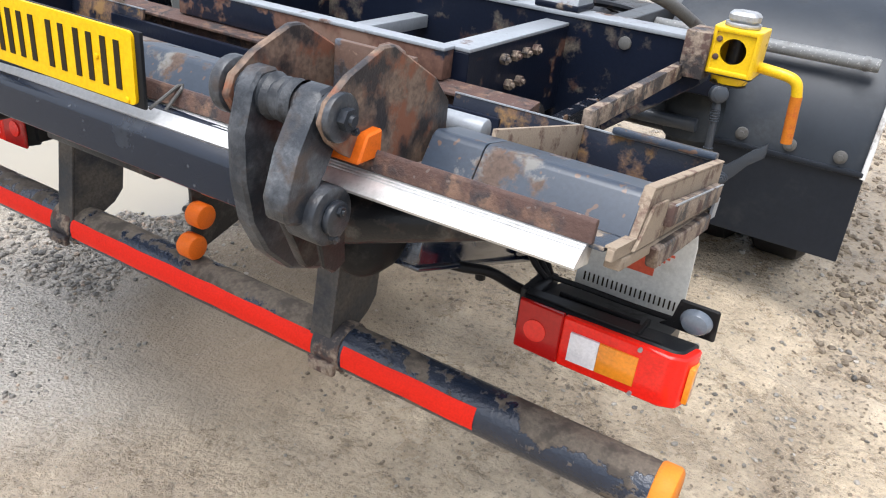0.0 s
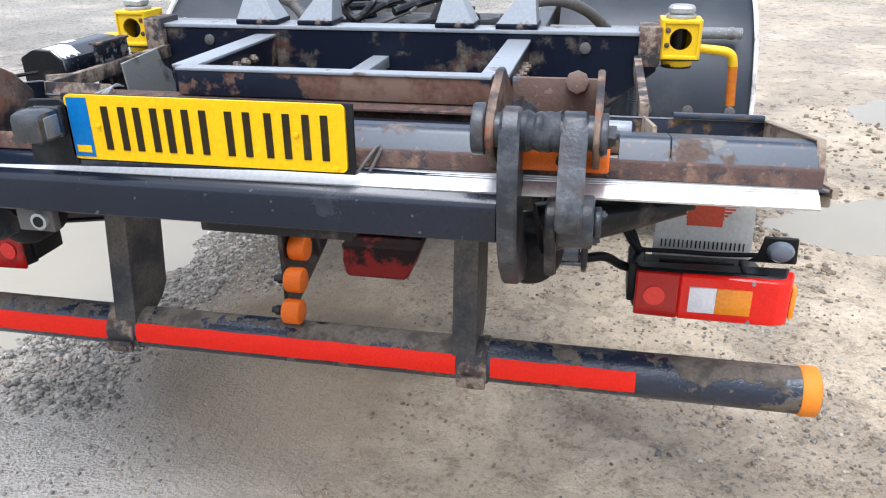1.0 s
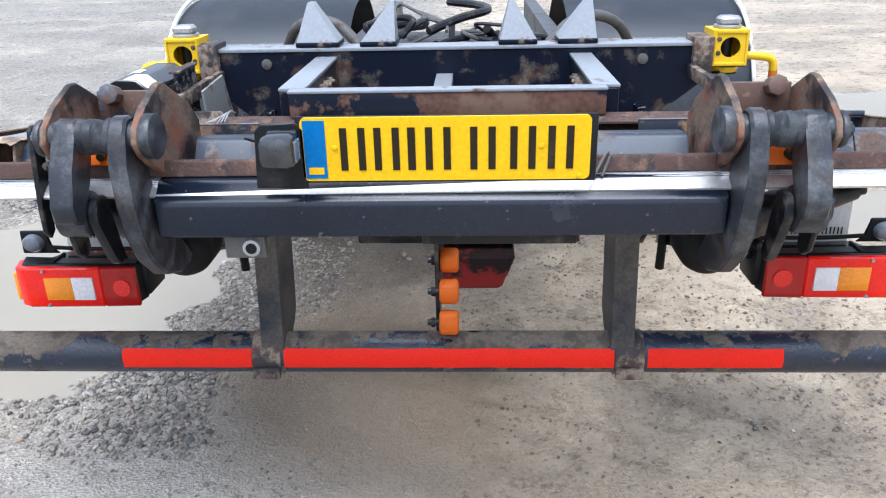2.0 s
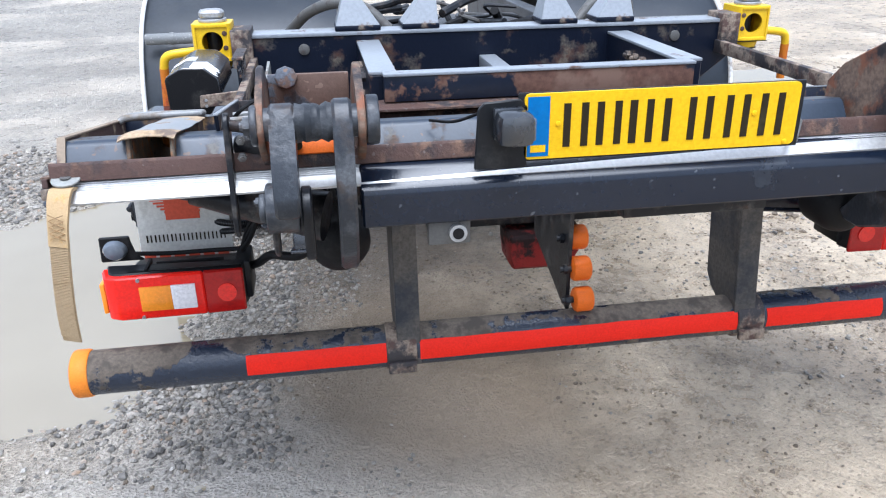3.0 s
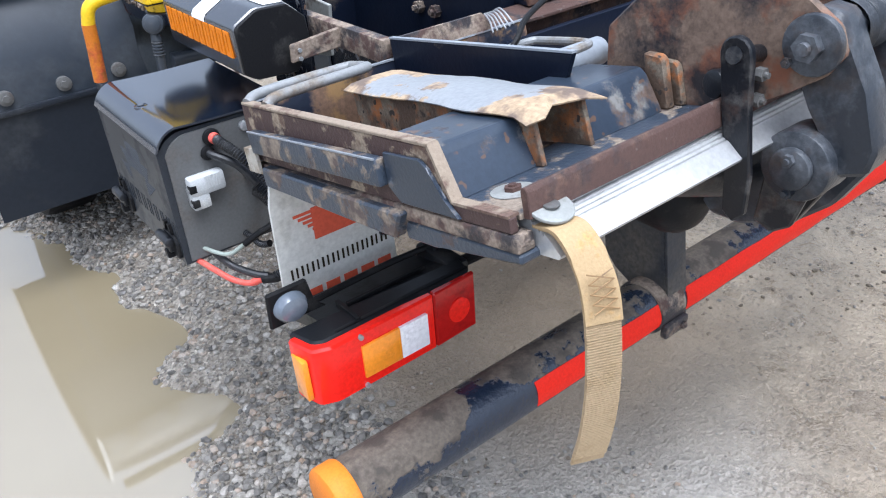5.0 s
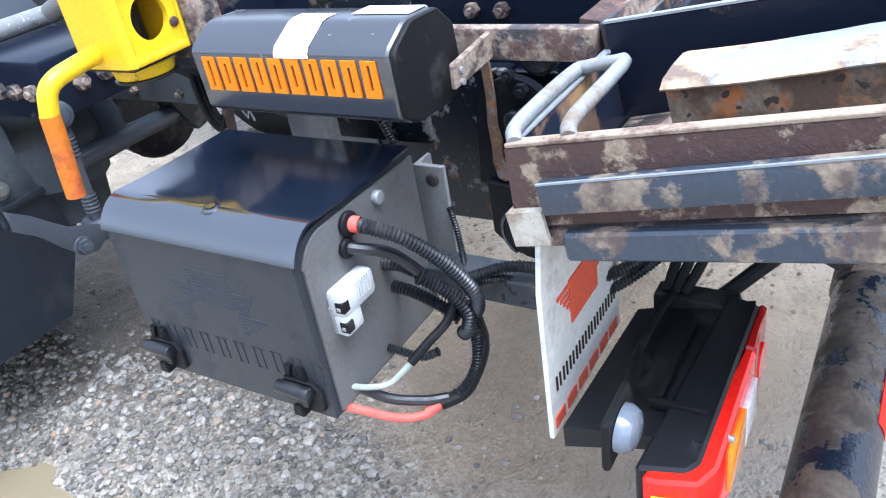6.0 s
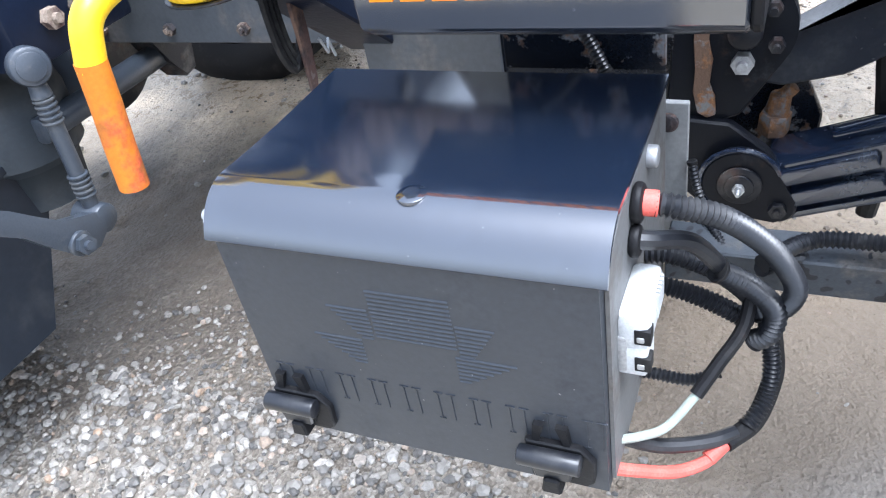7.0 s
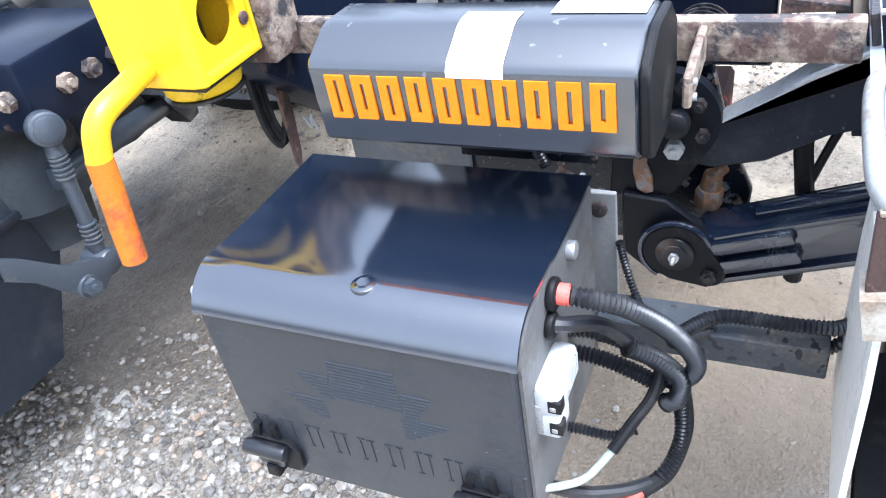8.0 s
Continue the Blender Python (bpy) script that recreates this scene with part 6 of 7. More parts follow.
for k in range(10):
    y = 0.829 - k * 0.0288
    bm = B()
    for a, b, z0, z1 in ((0.0, 0.0085, 0.981, 1.026), (0.0130, 0.0215, 0.981, 1.026), (0.0085, 0.0130, 0.981, 0.990 if k % 2 else 0.986), (0.0085, 0.0130, 1.018 if k % 3 else 1.021, 1.026)):
        box(bm, -0.9995, -0.9955, y - b, y - a, z0, z1, 0)
    ob = part("print_block", bm, letter_orange, cv)
bm = B()
loft(bm, [[(-0.9995, y, 1.027), (-0.9990, y, 1.033), (-0.9935, y, 1.0405), (-0.9583, y, 1.0595), (-0.948, y, 1.0615), (-0.93, y, 1.061)] for y in (0.646, 0.70)])
thicken(bm, 0.0008)
part("white_label", bm, white_label, cv, "blank white paper label wrapped over the edge")
bm = B()
rnd = random.Random(8)
rows = []
for k in range(9):
    y = 0.536 + k * 0.0105
    j = rnd.uniform(0, 0.02)
    rows.append([(-0.932, y, 1.0610), (-0.895, y, 1.0595), (-0.882 + j * 0.3, y, 1.0485 - j * 0.25), (-0.872 + j * 0.5, y, 1.040 - j * 0.42)])
loft(bm, rows)
thicken(bm, 0.0008)
part("torn_label", bm, white_label, cv, "torn white label scraps")
bm = B()
prism(bm, [(-0.912, 0.960), (-0.910, 0.992), (-0.80, 1.002), (-0.80, 0.966)], 0.500, 0.508, "y", bev=0.002)
br = part("mount_strap", bm, muddy, cv, "rusty flat mounting bar")
bm = B()
for z in (0.965, 0.98):
    rod(bm, (-0.895, 0.50, z), (-0.895, 0.497, z), 0.004, seg=10)
part("rivet", bm, galv, br)
bm = B()
box(bm, -0.818, -0.808, 0.615, 0.785, 0.835, 1.06, 0.002)
part("rear_plate", bm, scraped_black, cv, "black plate with scraped paint")
bm = B()
prism(bm, [(0.855, 0.66), (1.06, 0.66), (1.06, 0.845), (0.93, 0.845), (0.925, 0.830), (0.89, 0.830), (0.885, 0.845), (0.855, 0.845)], -0.648, -0.640, "x", bev=0.001)
part("grey_panel", bm, rail_grey, cv, "plain grey panel with a notch")
bm = B()
box(bm, -0.83, -0.80, 0.615, 0.785, 1.0605, 1.068, 0.002)
part("plate_edge", bm, muddy, cv, "mud-caked top edge")

# ---- tail lift arms behind the box ----
for s in (-1, 1):
    la = thing("lift_arm_pair", at(s * 0.66, 0.4, 0.7), "black painted tail lift arm and cylinder on a pivot bracket", "lift arm", "tail lift arms")

    def slab(name, poly, a, b, mat, label=""):
        bm = B()
        prism(bm, poly, min(s * a, s * b), max(s * a, s * b), "x", bev=0.003)
        return part(name, bm, mat, la, label)
    slab("pivot_bracket", arc(0.562, 0.812, 0.067, 0, 205, 22) + [(0.512, 0.765), (0.550, 0.701), (0.576, 0.690), (0.64, 0.690)], 0.640, 0.660, matt_black, "glossy black pivot plate")
    slab("chassis_plate", [(0.95, 0.885), (0.575, 0.885), (0.575, 0.72), (0.59, 0.60), (0.80, 0.60), (0.95, 0.78)], 0.605, 0.638, scraped_black, "black side plate with finely scraped paint")
    slab("inner_web", [(0.62, 0.86), (0.52, 0.86), (0.49, 0.74), (0.455, 0.66), (0.46, 0.60), (0.50, 0.56), (0.62, 0.56)], 0.560, 0.575, scraped_black, "dark inner pivot plate")
    slab("pivot_web", [(0.62, 0.70), (0.56, 0.695), (0.515, 0.66), (0.485, 0.62), (0.49, 0.575), (0.53, 0.556), (0.58, 0.565), (0.62, 0.60)], 0.655, 0.672, matt_black, "dark pivot web")
    slab("upper_arm", [(0.56, 0.78), (0.499, 0.793), (0.471, 0.808), (0.441, 0.829), (0.40, 0.862), (0.33, 0.90), (0.20, 0.925), (0.0, 0.90), (-0.06, 0.83), (0.05, 0.80), (0.25, 0.825), (0.372, 0.787), (0.439, 0.741), (0.507, 0.725), (0.56, 0.735)], 0.595, 0.628, arm_navy, "curved black upper arm")
    slab("arm_edge", [(0.499, 0.794), (0.471, 0.809), (0.441, 0.830), (0.40, 0.863), (0.33, 0.901), (0.20, 0.926), (0.20, 0.931), (0.33, 0.906), (0.40, 0.868), (0.441, 0.835), (0.471, 0.814), (0.499, 0.799)], 0.590, 0.636, galv, "bare worn upper edge")
    m = Matrix.Translation((s * 0.645, 0.25, 0.693)) @ Matrix.Rotation(radians(-19.5), 4, "X")
    bm = B()
    box(bm, -0.032, 0.032, -0.30, 0.29, -0.036, 0.036, 0.008, m)
    arm = part("lower_arm", bm, gloss_black, la, "glossy black box-section lower arm")
    for z0, z1, xx in ((0.028, 0.040, 0.037), (-0.040, -0.030, 0.039)):
        bm = B()
        box(bm, -xx, xx, -0.30, 0.265, z0, z1, 0.003, m)
        part("arm_flange", bm, gloss_black, arm)
    bm = B()
    box(bm, -0.012, 0.012, -0.30, 0.19, 0.040, 0.052, 0.004, m)
    part("arm_ridge", bm, gloss_black, arm)
    for z in (0.022, -0.010):
        bm = B()
        x0, x1 = sorted((s * 0.032, s * 0.044))
        box(bm, x0, x1, 0.145, 0.285, z - 0.011, z + 0.011, 0.004, m)
        part("fork_finger", bm, gloss_black, arm, "welded fork finger on the arm")
    slab("pivot_cover", arc(0.543, 0.620, 0.047, 278, 510, 16) + arc(0.496, 0.588, 0.022, 150, 278, 8), 0.672, 0.690, matt_black, "greasy teardrop pivot cover")
    bm = B()
    ringed = arc(0.543, 0.620, 0.049, 300, 520, 20)
    for a, b in zip(ringed, ringed[1:]):
        rod(bm, (s * 0.688, *a), (s * 0.688, *b), 0.0035, seg=8)
    part("weld_rim", bm, gloss_black, la)
    bm = B()
    rod(bm, (s * 0.69, 0.543, 0.620), (s * 0.695, 0.543, 0.620), 0.027, seg=24, bev=0.002)
    rod(bm, (s * 0.695, 0.543, 0.620), (s * 0.699, 0.543, 0.620), 0.018, seg=24, bev=0.002)
    cap = part("grease_cap", bm, greasy, la, "greasy pivot cap")
    bm = B()
    hexnut(bm, (s * 0.699, 0.543, 0.620), (s, 0, 0), 0.0075, 0.006)
    rod(bm, (s * 0.705, 0.543, 0.620), (s * 0.716, 0.543, 0.620), 0.0045, 0.003, seg=12, bev=0.001)
    part("grease_nipple", bm, galv, cap, "bright grease nipple")
    bm = B()
    hexnut(bm, (s * 0.69, 0.496, 0.588), (s, 0, 0), 0.011, 0.009)
    part("cover_bolt", bm, greasy, la)
    bm = B()
    rod(bm, (s * 0.66, 0.550, 0.814), (s * 0.684, 0.550, 0.814), 0.019, seg=22, bev=0.004)
    part("pivot_bolt", bm, greasy, la)
    bm = B()
    hexnut(bm, (s * 0.66, 0.551, 0.773), (s, 0, 0), 0.013, 0.014)
    part("nut", bm, galv, la, "pale zinc-plated nut")
    for y, z, r in ((0.540, 0.862, 0.012), (0.560, 0.885, 0.010), (0.522, 0.838, 0.009), (0.516, 0.795, 0.009)):
        bm = B()
        hexnut(bm, (s * 0.66, y, z), (s, 0, 0), r, 0.012)
        part("bolt", bm, greasy, la)
    bm = B()
    for k in range(7):
        rod(bm, (s * (0.585 + 0.006 * k), 0.53, 0.905), (s * (0.589 + 0.006 * k), 0.53, 0.905), 0.036 if k % 2 else 0.029, seg=28)
    part("ribbed_bush", bm, greasy, la, "ribbed black bush on the pivot")
    bm = B()
    prism(bm, [(0.590, 0.91), (0.588, 0.85), (0.591, 0.80), (0.584, 0.775), (0.588, 0.745), (0.580, 0.728), (0.578, 0.704), (0.588, 0.699), (0.600, 0.706), (0.606, 0.735), (0.603, 0.765), (0.607, 0.80), (0.603, 0.85), (0.606, 0.91)], min(s * 0.6605, s * 0.666), max(s * 0.6605, s * 0.666), "x", bev=0.001)
    part("rusty_strip", bm, rust_flake, la, "flaking rusty strip")
    bm = B()
    rod(bm, (s * 0.60, 0.512, 0.645), (s * 0.60, 0.510, 0.676), 0.020, seg=6, bev=0.003)
    rod(bm, (s * 0.60, 0.510, 0.674), (s * 0.60, 0.506, 0.702), 0.015, 0.013, seg=16, bev=0.003)
    rod(bm, (s * 0.60, 0.507, 0.695), (s * 0.60, 0.492, 0.712), 0.009, seg=12, bev=0.002)
    part("brown_fitting", bm, rust_flake, la, "rusted hose fitting")
    for pts, r in (([(0.60, 0.36, 0.86), (0.60, 0.395, 0.78), (0.60, 0.39, 0.70), (0.60, 0.38, 0.62), (0.60, 0.388, 0.53)], 0.013), ([(0.60, 0.33, 0.85), (0.60, 0.36, 0.77), (0.60, 0.385, 0.69)], 0.006)):
        bm = B()
        sweep(bm, spline([(s * x, y, z) for x, y, z in pts]), r, 10)
        part("hydraulic_hose", bm, rubber, la)

# dark lift frame between the arms
bm = B()
box(bm, -0.60, 0.60, 0.60, 0.72, 0.62, 0.76, 0.006)
part("cross_tube", bm, greasy, ch, "black cross tube under the rails")


# ---- mudguards, wheels and axle ----
def mudguard(s):
    t = thing("mudguard", at(s * 0.9, 2.2, 0.3), "dusty dark plastic mudguard with a hanging black flap", "mudguard", "rear mudguards")
    xi, xo = s * 0.50, (-1.330 if s < 0 else 1.30)
    line = [(1.76, 0.60), (1.79, 0.74), (1.86, 0.88), (1.97, 1.00), (2.12, 1.085), (2.32, 1.135), (2.55, 1.14), (2.78, 1.10), (2.97, 0.98), (3.08, 0.82), (3.12, 0.62)]
    pts = spline([(0, y, z) for y, z in line], 4)
    bm = B()
    n = 12
    def bulge(f):
        return 0.020 * (1 - (2 * f - 1) ** 6) - 0.02
    rows = []
    for p in pts:
        row = []
        for k in range(n + 1):
            f = k / n
            o = bulge(f)
            dy, dz = (p.y - 2.44), (p.z - 0.62)
            L = math.hypot(dy, dz)
            row.append((xi + (xo - xi) * f, p.y + dy / L * o, p.z + dz / L * o))
        rows.append(row)
    loft(bm, rows)
    thicken(bm, 0.006)
    part("shell", bm, fender_grey, t, "curved dusty grey-black shell")
    bm = B()
    sweep(bm, [(xo, p.y, p.z) for p in pts], 0.009, 8)
    part("edge_trim", bm, fender_edge, t, "pale edge trim")
    bm = B()
    prism(bm, [(xi + s * 0.36, 0.288), (xo + s * 0.012, 0.288), (xo + s * 0.004, 0.62), (xi + s * 0.18, 0.62)], 1.765, 1.775, "y", bev=0.001)
    fl = part("flap", bm, flap_black, t, "flat black mud flap")
    bm = B()
    box(bm, min(xi, xo), max(xi, xo), 1.752, 1.766, 0.605, 0.622, 0.003)
    part("seam", bm, flap_black, fl)
    for k in range(4):
        bm = B()
        x = s * (0.72 + 0.165 * k)
        rod(bm, (x, 1.758, 0.655), (x, 1.775, 0.655), 0.022, seg=18, bev=0.002)
        rod(bm, (x, 1.750, 0.655), (x, 1.758, 0.655), 0.011, seg=6)
        part("rivet", bm, worn_grey, t)


def wheel(s):
    t = thing("wheel", at(s * 0.95, 2.44, 0.45), "dusty black truck tyre on a steel rim, with an added inner tyre", "wheel", "rear wheels")
    # the inner tyre is unseen, added to block light under the chassis
    for x0, x1 in ((0.96, 1.20), (0.66, 0.90)):
        bm = B()
        prof = [(0.29, x0 + 0.03), (0.36, x0), (0.43, x0 + 0.01), (0.462, x0 + 0.035), (0.468, x0 + 0.06), (0.468, x1 - 0.06), (0.462, x1 - 0.035), (0.43, x1 - 0.01), (0.36, x1), (0.29, x1 - 0.03)]
        n = 56
        lines = []
        for k in range(n):
            a = 2 * math.pi * k / n
            lines.append([(s * x, 2.44 + (r - (0.010 if 4 <= j <= 5 and k % 2 else 0)) * math.cos(a), 0.475 + (r - (0.010 if 4 <= j <= 5 and k % 2 else 0)) * math.sin(a)) for j, (r, x) in enumerate(prof)])
        loft(bm, lines + [lines[0]])
        bmesh.ops.remove_doubles(bm, verts=bm.verts, dist=0.0005)
        tyre = part("tyre", bm, rubber, t, "dusty black tyre")
        bm = B()
        rod(bm, (s * (x0 + 0.05), 2.44, 0.475), (s * (x1 - 0.05), 2.44, 0.475), 0.295, seg=40)
        part("rim", bm, worn_grey, tyre)


for s in (-1, 1):
    mudguard(s)
    wheel(s)

axle = thing("rear_axle", at(0, 2.44, 0.45), "grey axle beam with suspension rods under the chassis", "axle")
bm = B()
rod(bm, (-1.02, 2.44, 0.475), (1.02, 2.44, 0.475), 0.075, seg=24)
rod(bm, (0, 2.30, 0.475), (0, 2.60, 0.475), 0.19, 0.15, seg=28, bev=0.03)
part("axle_tube", bm, greasy, axle)
for s in (-1, 1):
    bm = B()
    rod(bm, (s * 0.40, 1.70, 0.652), (s * 0.74, 1.69, 0.662), 0.025, seg=20, bev=0.004)
    part("radius_rod", bm, rod_grey, axle, "grey radius rod")
    bm = B()
    prism(bm, [(s * 0.45, 0.712), (s * 0.29, 0.712), (s * 0.33, 0.668), (s * 0.335, 0.594), (s * 0.375, 0.588), (s * 0.385, 0.622), (s * 0.412, 0.640), (s * 0.425, 0.69)], 1.67, 1.73, "y", bev=0.006)
    part("rod_bracket", bm, greasy, axle)
for s in (-1, 1):
    sp = thing("air_spring", at(s * 0.70, 1.80, 0.5), "dark grey air spring with a slim levelling rod", "suspension", "rear air springs")
    bm = B()
    for k, (z, r) in enumerate(((0.50, 0.075), (0.58, 0.085), (0.60, 0.105), (0.70, 0.110), (0.76, 0.098), (0.80, 0.098))):
        if k:
            rod(bm, (s * 0.70, 1.80, pz), (s * 0.70, 1.80, z), pr, r, seg=28, cap=k in (1, 5))
        pz, pr = z, r
    bmesh.ops.remove_doubles(bm, verts=bm.verts, dist=0.0005)
    part("bellows", bm, bellows_grey, sp)
    bm = B()
    box(bm, min(s * 0.55, s * 0.80), max(s * 0.55, s * 0.80), 1.56, 1.90, 0.80, 0.93, 0.008)
    bk = part("hanger", bm, navy, sp, "dark hanger plate with muddy bolts")
    for dy in (1.60, 1.66, 1.72):
        bm = B()
        hexnut(bm, (s * 0.80, dy, 0.865), (s, 0, 0), 0.018, 0.016)
        part("bolt", bm, muddy, bk)
        bm = B()
        hexnut(bm, (s * 0.60 + s * (dy - 1.6), 1.56, 0.86), (0, -1, 0), 0.018, 0.016)
        part("bolt", bm, muddy, bk)
    bm = B()
    top, foot = Vector((s * 0.817, 1.525, 0.826)), Vector((s * 0.833, 1.525, 0.578))
    rod(bm, top, foot, 0.0130, seg=18)
    for f0 in (0.20, 0.72):
        for k in range(5):
            f = f0 + 0.036 * k
            rod(bm, top.lerp(foot, f), top.lerp(foot, f + 0.022), 0.0168, seg=18, bev=0.002)
    rod(bm, top.lerp(foot, 0.10), top.lerp(foot, 0.19), 0.0130, 0.0162, seg=18)
    lr = part("levelling_rod", bm, rod_grey, sp, "slim grey rod with ribbed rubber sleeves")
    bm = B()
    face = Vector((s * 0.45, -0.88, 0.16)).normalized()
    rod(bm, top - face * 0.020, top + face * 0.018, 0.0298, seg=24, bev=0.006)
    rod(bm, top + face * 0.018, top + face * 0.021, 0.0215, seg=22, bev=0.001)
    part("ball_joint", bm, rod_grey, lr, "round capped ball joint")
    bm = B()
    rod(bm, foot + Vector((0, 0.034, -0.009)), foot + Vector((0, -0.023, -0.014)), 0.026, seg=20, bev=0.006)
    part("lower_joint", bm, rod_grey, lr)
    bm = B()
    loft(bm, [[(s * x, y + d, z + h) for d, h in ((-0.018, -w), (-0.023, 0.0), (-0.018, w), (0.011, w * 0.9), (0.011, -w * 0.9))] for x, y, z, w in ((0.840, 1.522, 0.566, 0.018), (0.868, 1.520, 0.564, 0.031), (0.905, 1.520, 0.576, 0.035), (0.936, 1.525, 0.609, 0.031), (0.967, 1.531, 0.647, 0.025), (1.009, 1.540, 0.680, 0.023))], close=True)
    arm = part("lever_arm", bm, rod_grey, sp, "dusty cast lever arm")
    bm = B()
    rod(bm, (s * 0.900, 1.505, 0.565), (s * 0.900, 1.494, 0.564), 0.021, seg=20, bev=0.002)
    hexnut(bm, (s * 0.900, 1.494, 0.564), (s * 0.2, -1, 0.1), 0.016, 0.016)
    part("arm_nut", bm, rod_grey, arm)

# ---- pipes and cables between the rails ----
rnd = random.Random(11)
loom = thing("cable_loom", at(0, 1.5, 0.95), "tangle of black air hoses and cables between the rails", "cables")
for k in range(22):
    bm = B()
    x = rnd.uniform(-0.36, 0.36)
    y = rnd.uniform(1.25, 1.6)
    z = rnd.uniform(0.92, 1.08)
    pts = [(x, y, z)]
    for j in range(4):
        x += rnd.uniform(-0.16, 0.16)
        y += rnd.uniform(0.0, 0.28)
        z += rnd.uniform(-0.06, 0.06)
        pts.append((max(-0.38, min(0.38, x)), y, max(0.85, min(1.12, z))))
    sweep(bm, spline(pts, 6), rnd.choice((0.007, 0.010, 0.014, 0.018)), 8, cap=True)
    part("hose", bm, rnd.choice((rubber, hose_black, greasy, worn_grey)), loom)
for s in (-1, 1):
    bm = B()
    sweep(bm, spline([(s * 0.34, 1.20, 1.05), (s * 0.42, 1.24, 1.12), (s * 0.52, 1.30, 1.135), (s * 0.62, 1.42, 1.09), (s * 0.70, 1.6, 1.0)]), 0.020, 12)
    part("thick_hose", bm, worn_grey, loom, "thick grey air hose")
bm = B()
sweep(bm, spline([(-0.10, 0.55, 0.90), (0.05, 0.6, 0.93), (0.2, 0.8, 0.93), (0.30, 1.0, 0.92)]), 0.012, 10)
sweep(bm, spline([(-0.10, 0.52, 0.90), (0.08, 0.58, 0.92), (0.25, 0.75, 0.93), (0.33, 1.0, 0.92)]), 0.010, 10)
part("hose", bm, rubber, loom)
gb = thing("gearbox_block", at(0, 2.0, 0.8), "dark dusty drive gear and tanks between the rails", "gearbox")
bm = B()
box(bm, -0.37, 0.37, 1.7, 2.2, 0.70, 0.98, 0.03)
rod(bm, (0.05, 1.62, 0.72), (0.05, 2.25, 0.70), 0.15, 0.20, seg=32, bev=0.04)
rod(bm, (-0.3, 1.45, 0.86), (0.3, 1.45, 0.86), 0.10, seg=28, bev=0.02)
part("casing", bm, greasy, gb)

# ---- loose stones on the yard ----
ico = np.array([(0, .53, .85), (0, -.53, .85), (0, .53, -.85), (0, -.53, -.85), (.53, .85, 0), (-.53, .85, 0), (.53, -.85, 0), (-.53, -.85, 0), (.85, 0, .53), (.85, 0, -.53), (-.85, 0, .53), (-.85, 0, -.53)])
tri = np.array([(0, 1, 8), (0, 8, 4), (0, 4, 5), (0, 5, 10), (0, 10, 1), (3, 9, 6), (3, 6, 7), (3, 7, 11), (3, 11, 2), (3, 2, 9), (1, 6, 8), (8, 6, 9), (8, 9, 4), (4, 9, 2), (4, 2, 5), (5, 2, 11), (5, 11, 10), (10, 11, 7), (10, 7, 1), (1, 7, 6)])
rs = np.random.RandomState(5)


def scatter(n, x0, x1, y0, y1, lo, hi, patch, tight=False):
    """Stone centres and sizes, thick where the patch noise is high, none under water."""
    X, Y = rs.uniform(x0, x1, n), rs.uniform(y0, y1, n)
    keep = (value_noise(X, Y, 0.5, 9) + 0.5 > rs.rand(n) * patch) & (pool_depth(X, Y) > -0.02)
    if tight:
        # gathered in clusters
        sway = 0.22 * value_noise(X, Y, 0.5, 23)
        strip = np.exp(-((0.635 * X + 0.77 * Y - 1.00 + sway) / 0.13) ** 2) * np.clip(Y * 4 - 1.6, 0, 1) + np.exp(-((X - 1.43 + sway) / 0.13) ** 2)
        spots = np.clip((value_noise(X, Y, 0.28, 21) + value_noise(X, Y, 0.11, 22) * 0.5 - 0.02) * 6, 0, 1)
        keep &= spots * (0.16 + strip) + 0.35 * strip > rs.rand(n)
    # hardly any stones on the bare mud between the lift arms
    keep &= (np.hypot((X + 0.33) / 0.46, (Y - 0.60) / 0.52) > 1.0 + 0.5 * value_noise(X, Y, 0.2, 12)) | (rs.rand(n) < 0.12)
    X, Y = X[keep], Y[keep]
    S = lo + (hi - lo) * rs.rand(len(X)) ** 2.2
    return X, Y, S


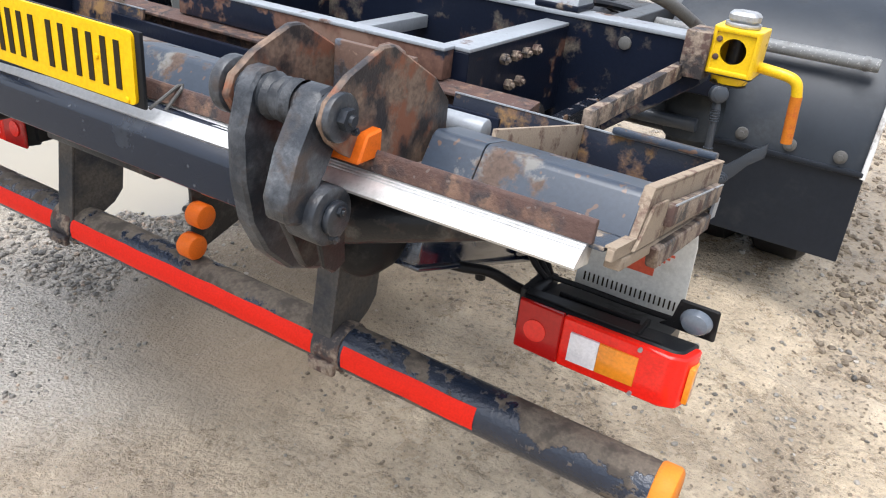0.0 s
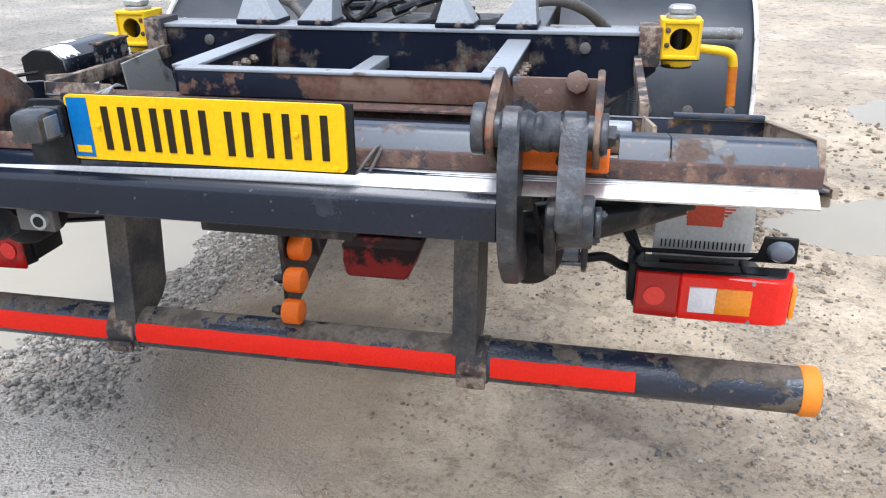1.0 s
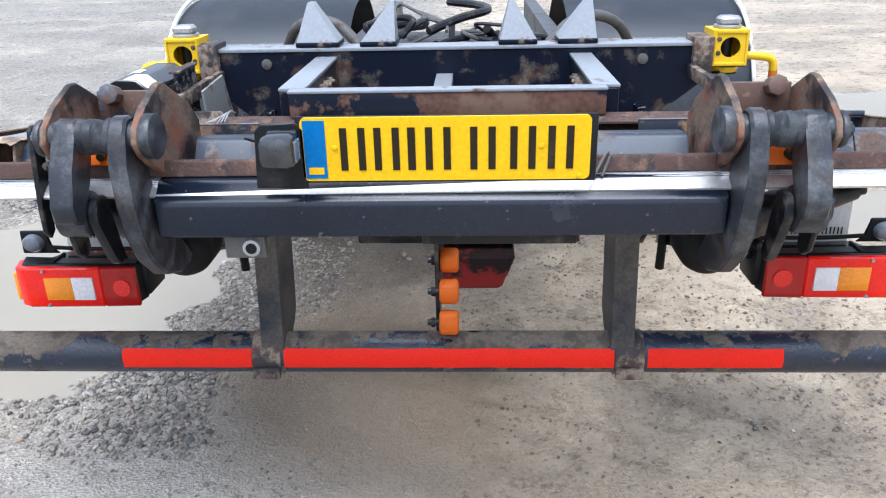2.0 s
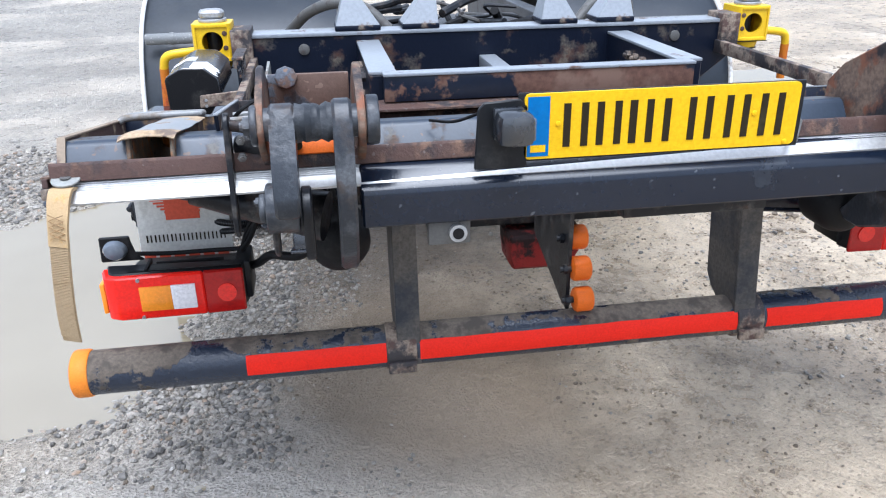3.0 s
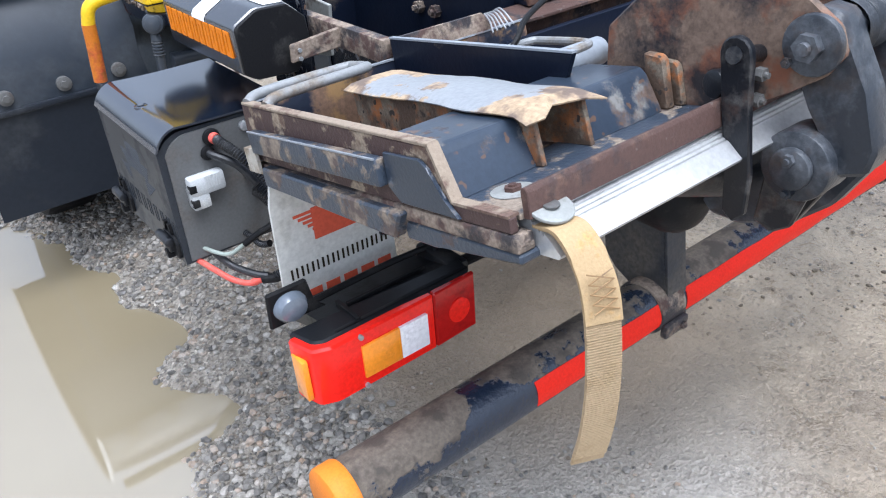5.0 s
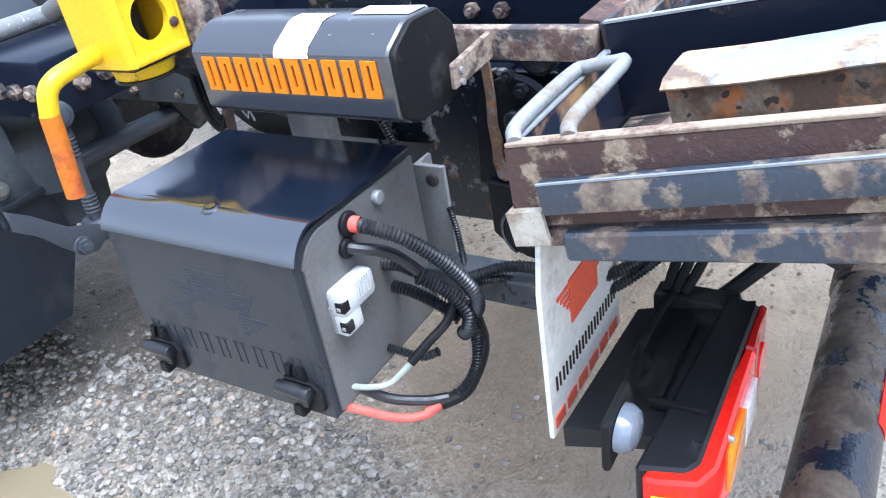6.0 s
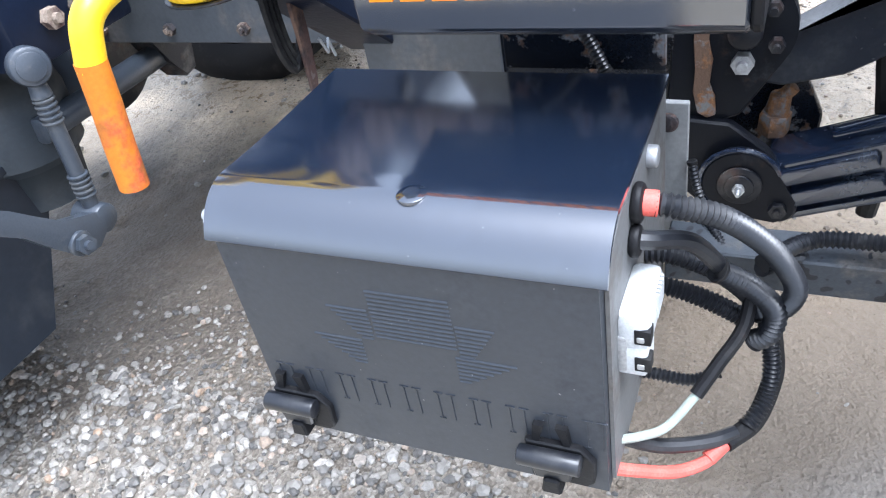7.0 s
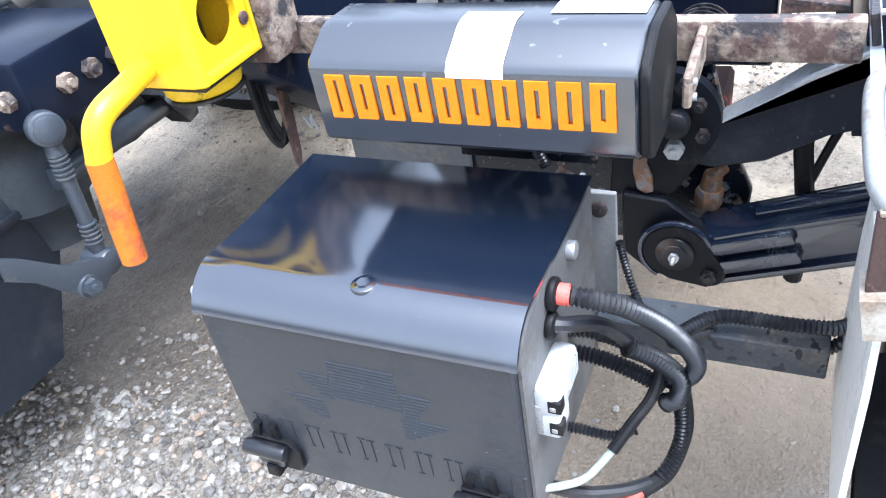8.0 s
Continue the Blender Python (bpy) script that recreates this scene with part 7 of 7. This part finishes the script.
sets = [scatter(11500, -1.6, -0.75, 0.5, 2.7, 0.0035, 0.015, 0.5), scatter(2500, -0.80, -0.5, 0.5, 2.4, 0.003, 0.011, 0.8), scatter(3200, -1.9, -0.4, -0.4, 0.8, 0.003, 0.010, 0.9), scatter(5500, -1.5, 2.4, -1.0, 2.2, 0.0015, 0.007, 1.1), scatter(2600, 0.5, 2.6, 0.3, 2.5, 0.003, 0.012, 1.2), scatter(2500, -2.6, 3.5, 1.5, 4.5, 0.004, 0.02, 1.2), scatter(5000, -2.7, -1.2, 2.35, 3.9, 0.006, 0.022, 0.75), scatter(2200, -1.5, -0.75, 0.2, 0.75, 0.005, 0.015, 1.0)]
mud_sets = [scatter(17000, 0.35, 2.6, -0.4, 2.4, 0.002, 0.0095, 0.8, True), scatter(5000, -1.6, 0.2, -0.4, 1.6, 0.003, 0.010, 0.8, True), scatter(6000, 1.3, 4.5, 1.5, 5.5, 0.006, 0.024, 0.8, True), scatter(1800, 0.35, 2.3, -0.3, 2.4, 0.003, 0.009, 1.3), scatter(3500, -0.9, 0.6, 0.2, 1.6, 0.002, 0.008, 1.3), scatter(3500, 1.3, 4.5, 1.5, 5.0, 0.006, 0.022, 1.2)]


def stones(name, parts, material, label, category):
    SX, SY, SS = (np.concatenate(c) for c in zip(*parts))
    n = len(SX)
    V = ico[None] * (1 + 0.32 * (rs.rand(n, 12, 1) - 0.5)) * np.stack([rs.uniform(0.8, 1.3, n), rs.uniform(0.6, 1.0, n), rs.uniform(0.45, 0.8, n)], -1)[:, None] * SS[:, None, None]
    ang = rs.rand(n) * 6.283
    ca, sa = np.cos(ang)[:, None], np.sin(ang)[:, None]
    V = np.stack([V[..., 0] * ca - V[..., 1] * sa, V[..., 0] * sa + V[..., 1] * ca, V[..., 2]], -1)
    V += np.stack([SX, SY, ground_height(SX, SY) + SS * 0.22], -1)[:, None]
    me = bpy.data.meshes.new(name)
    me.from_pydata(V.reshape(-1, 3).tolist(), [], (tri[None] + 12 * np.arange(n)[:, None, None]).reshape(-1, 3).tolist())
    me.materials.append(material)
    tagged(new(name, me), label, category, kind="stuff")


stones("gravel", sets, gravel_mat, "loose grey and tan crushed stones on wet ground", "gravel")
stones("mud_clods", mud_sets, clod_mat, "small damp brown clods of mud strewn over the yard", "mud")
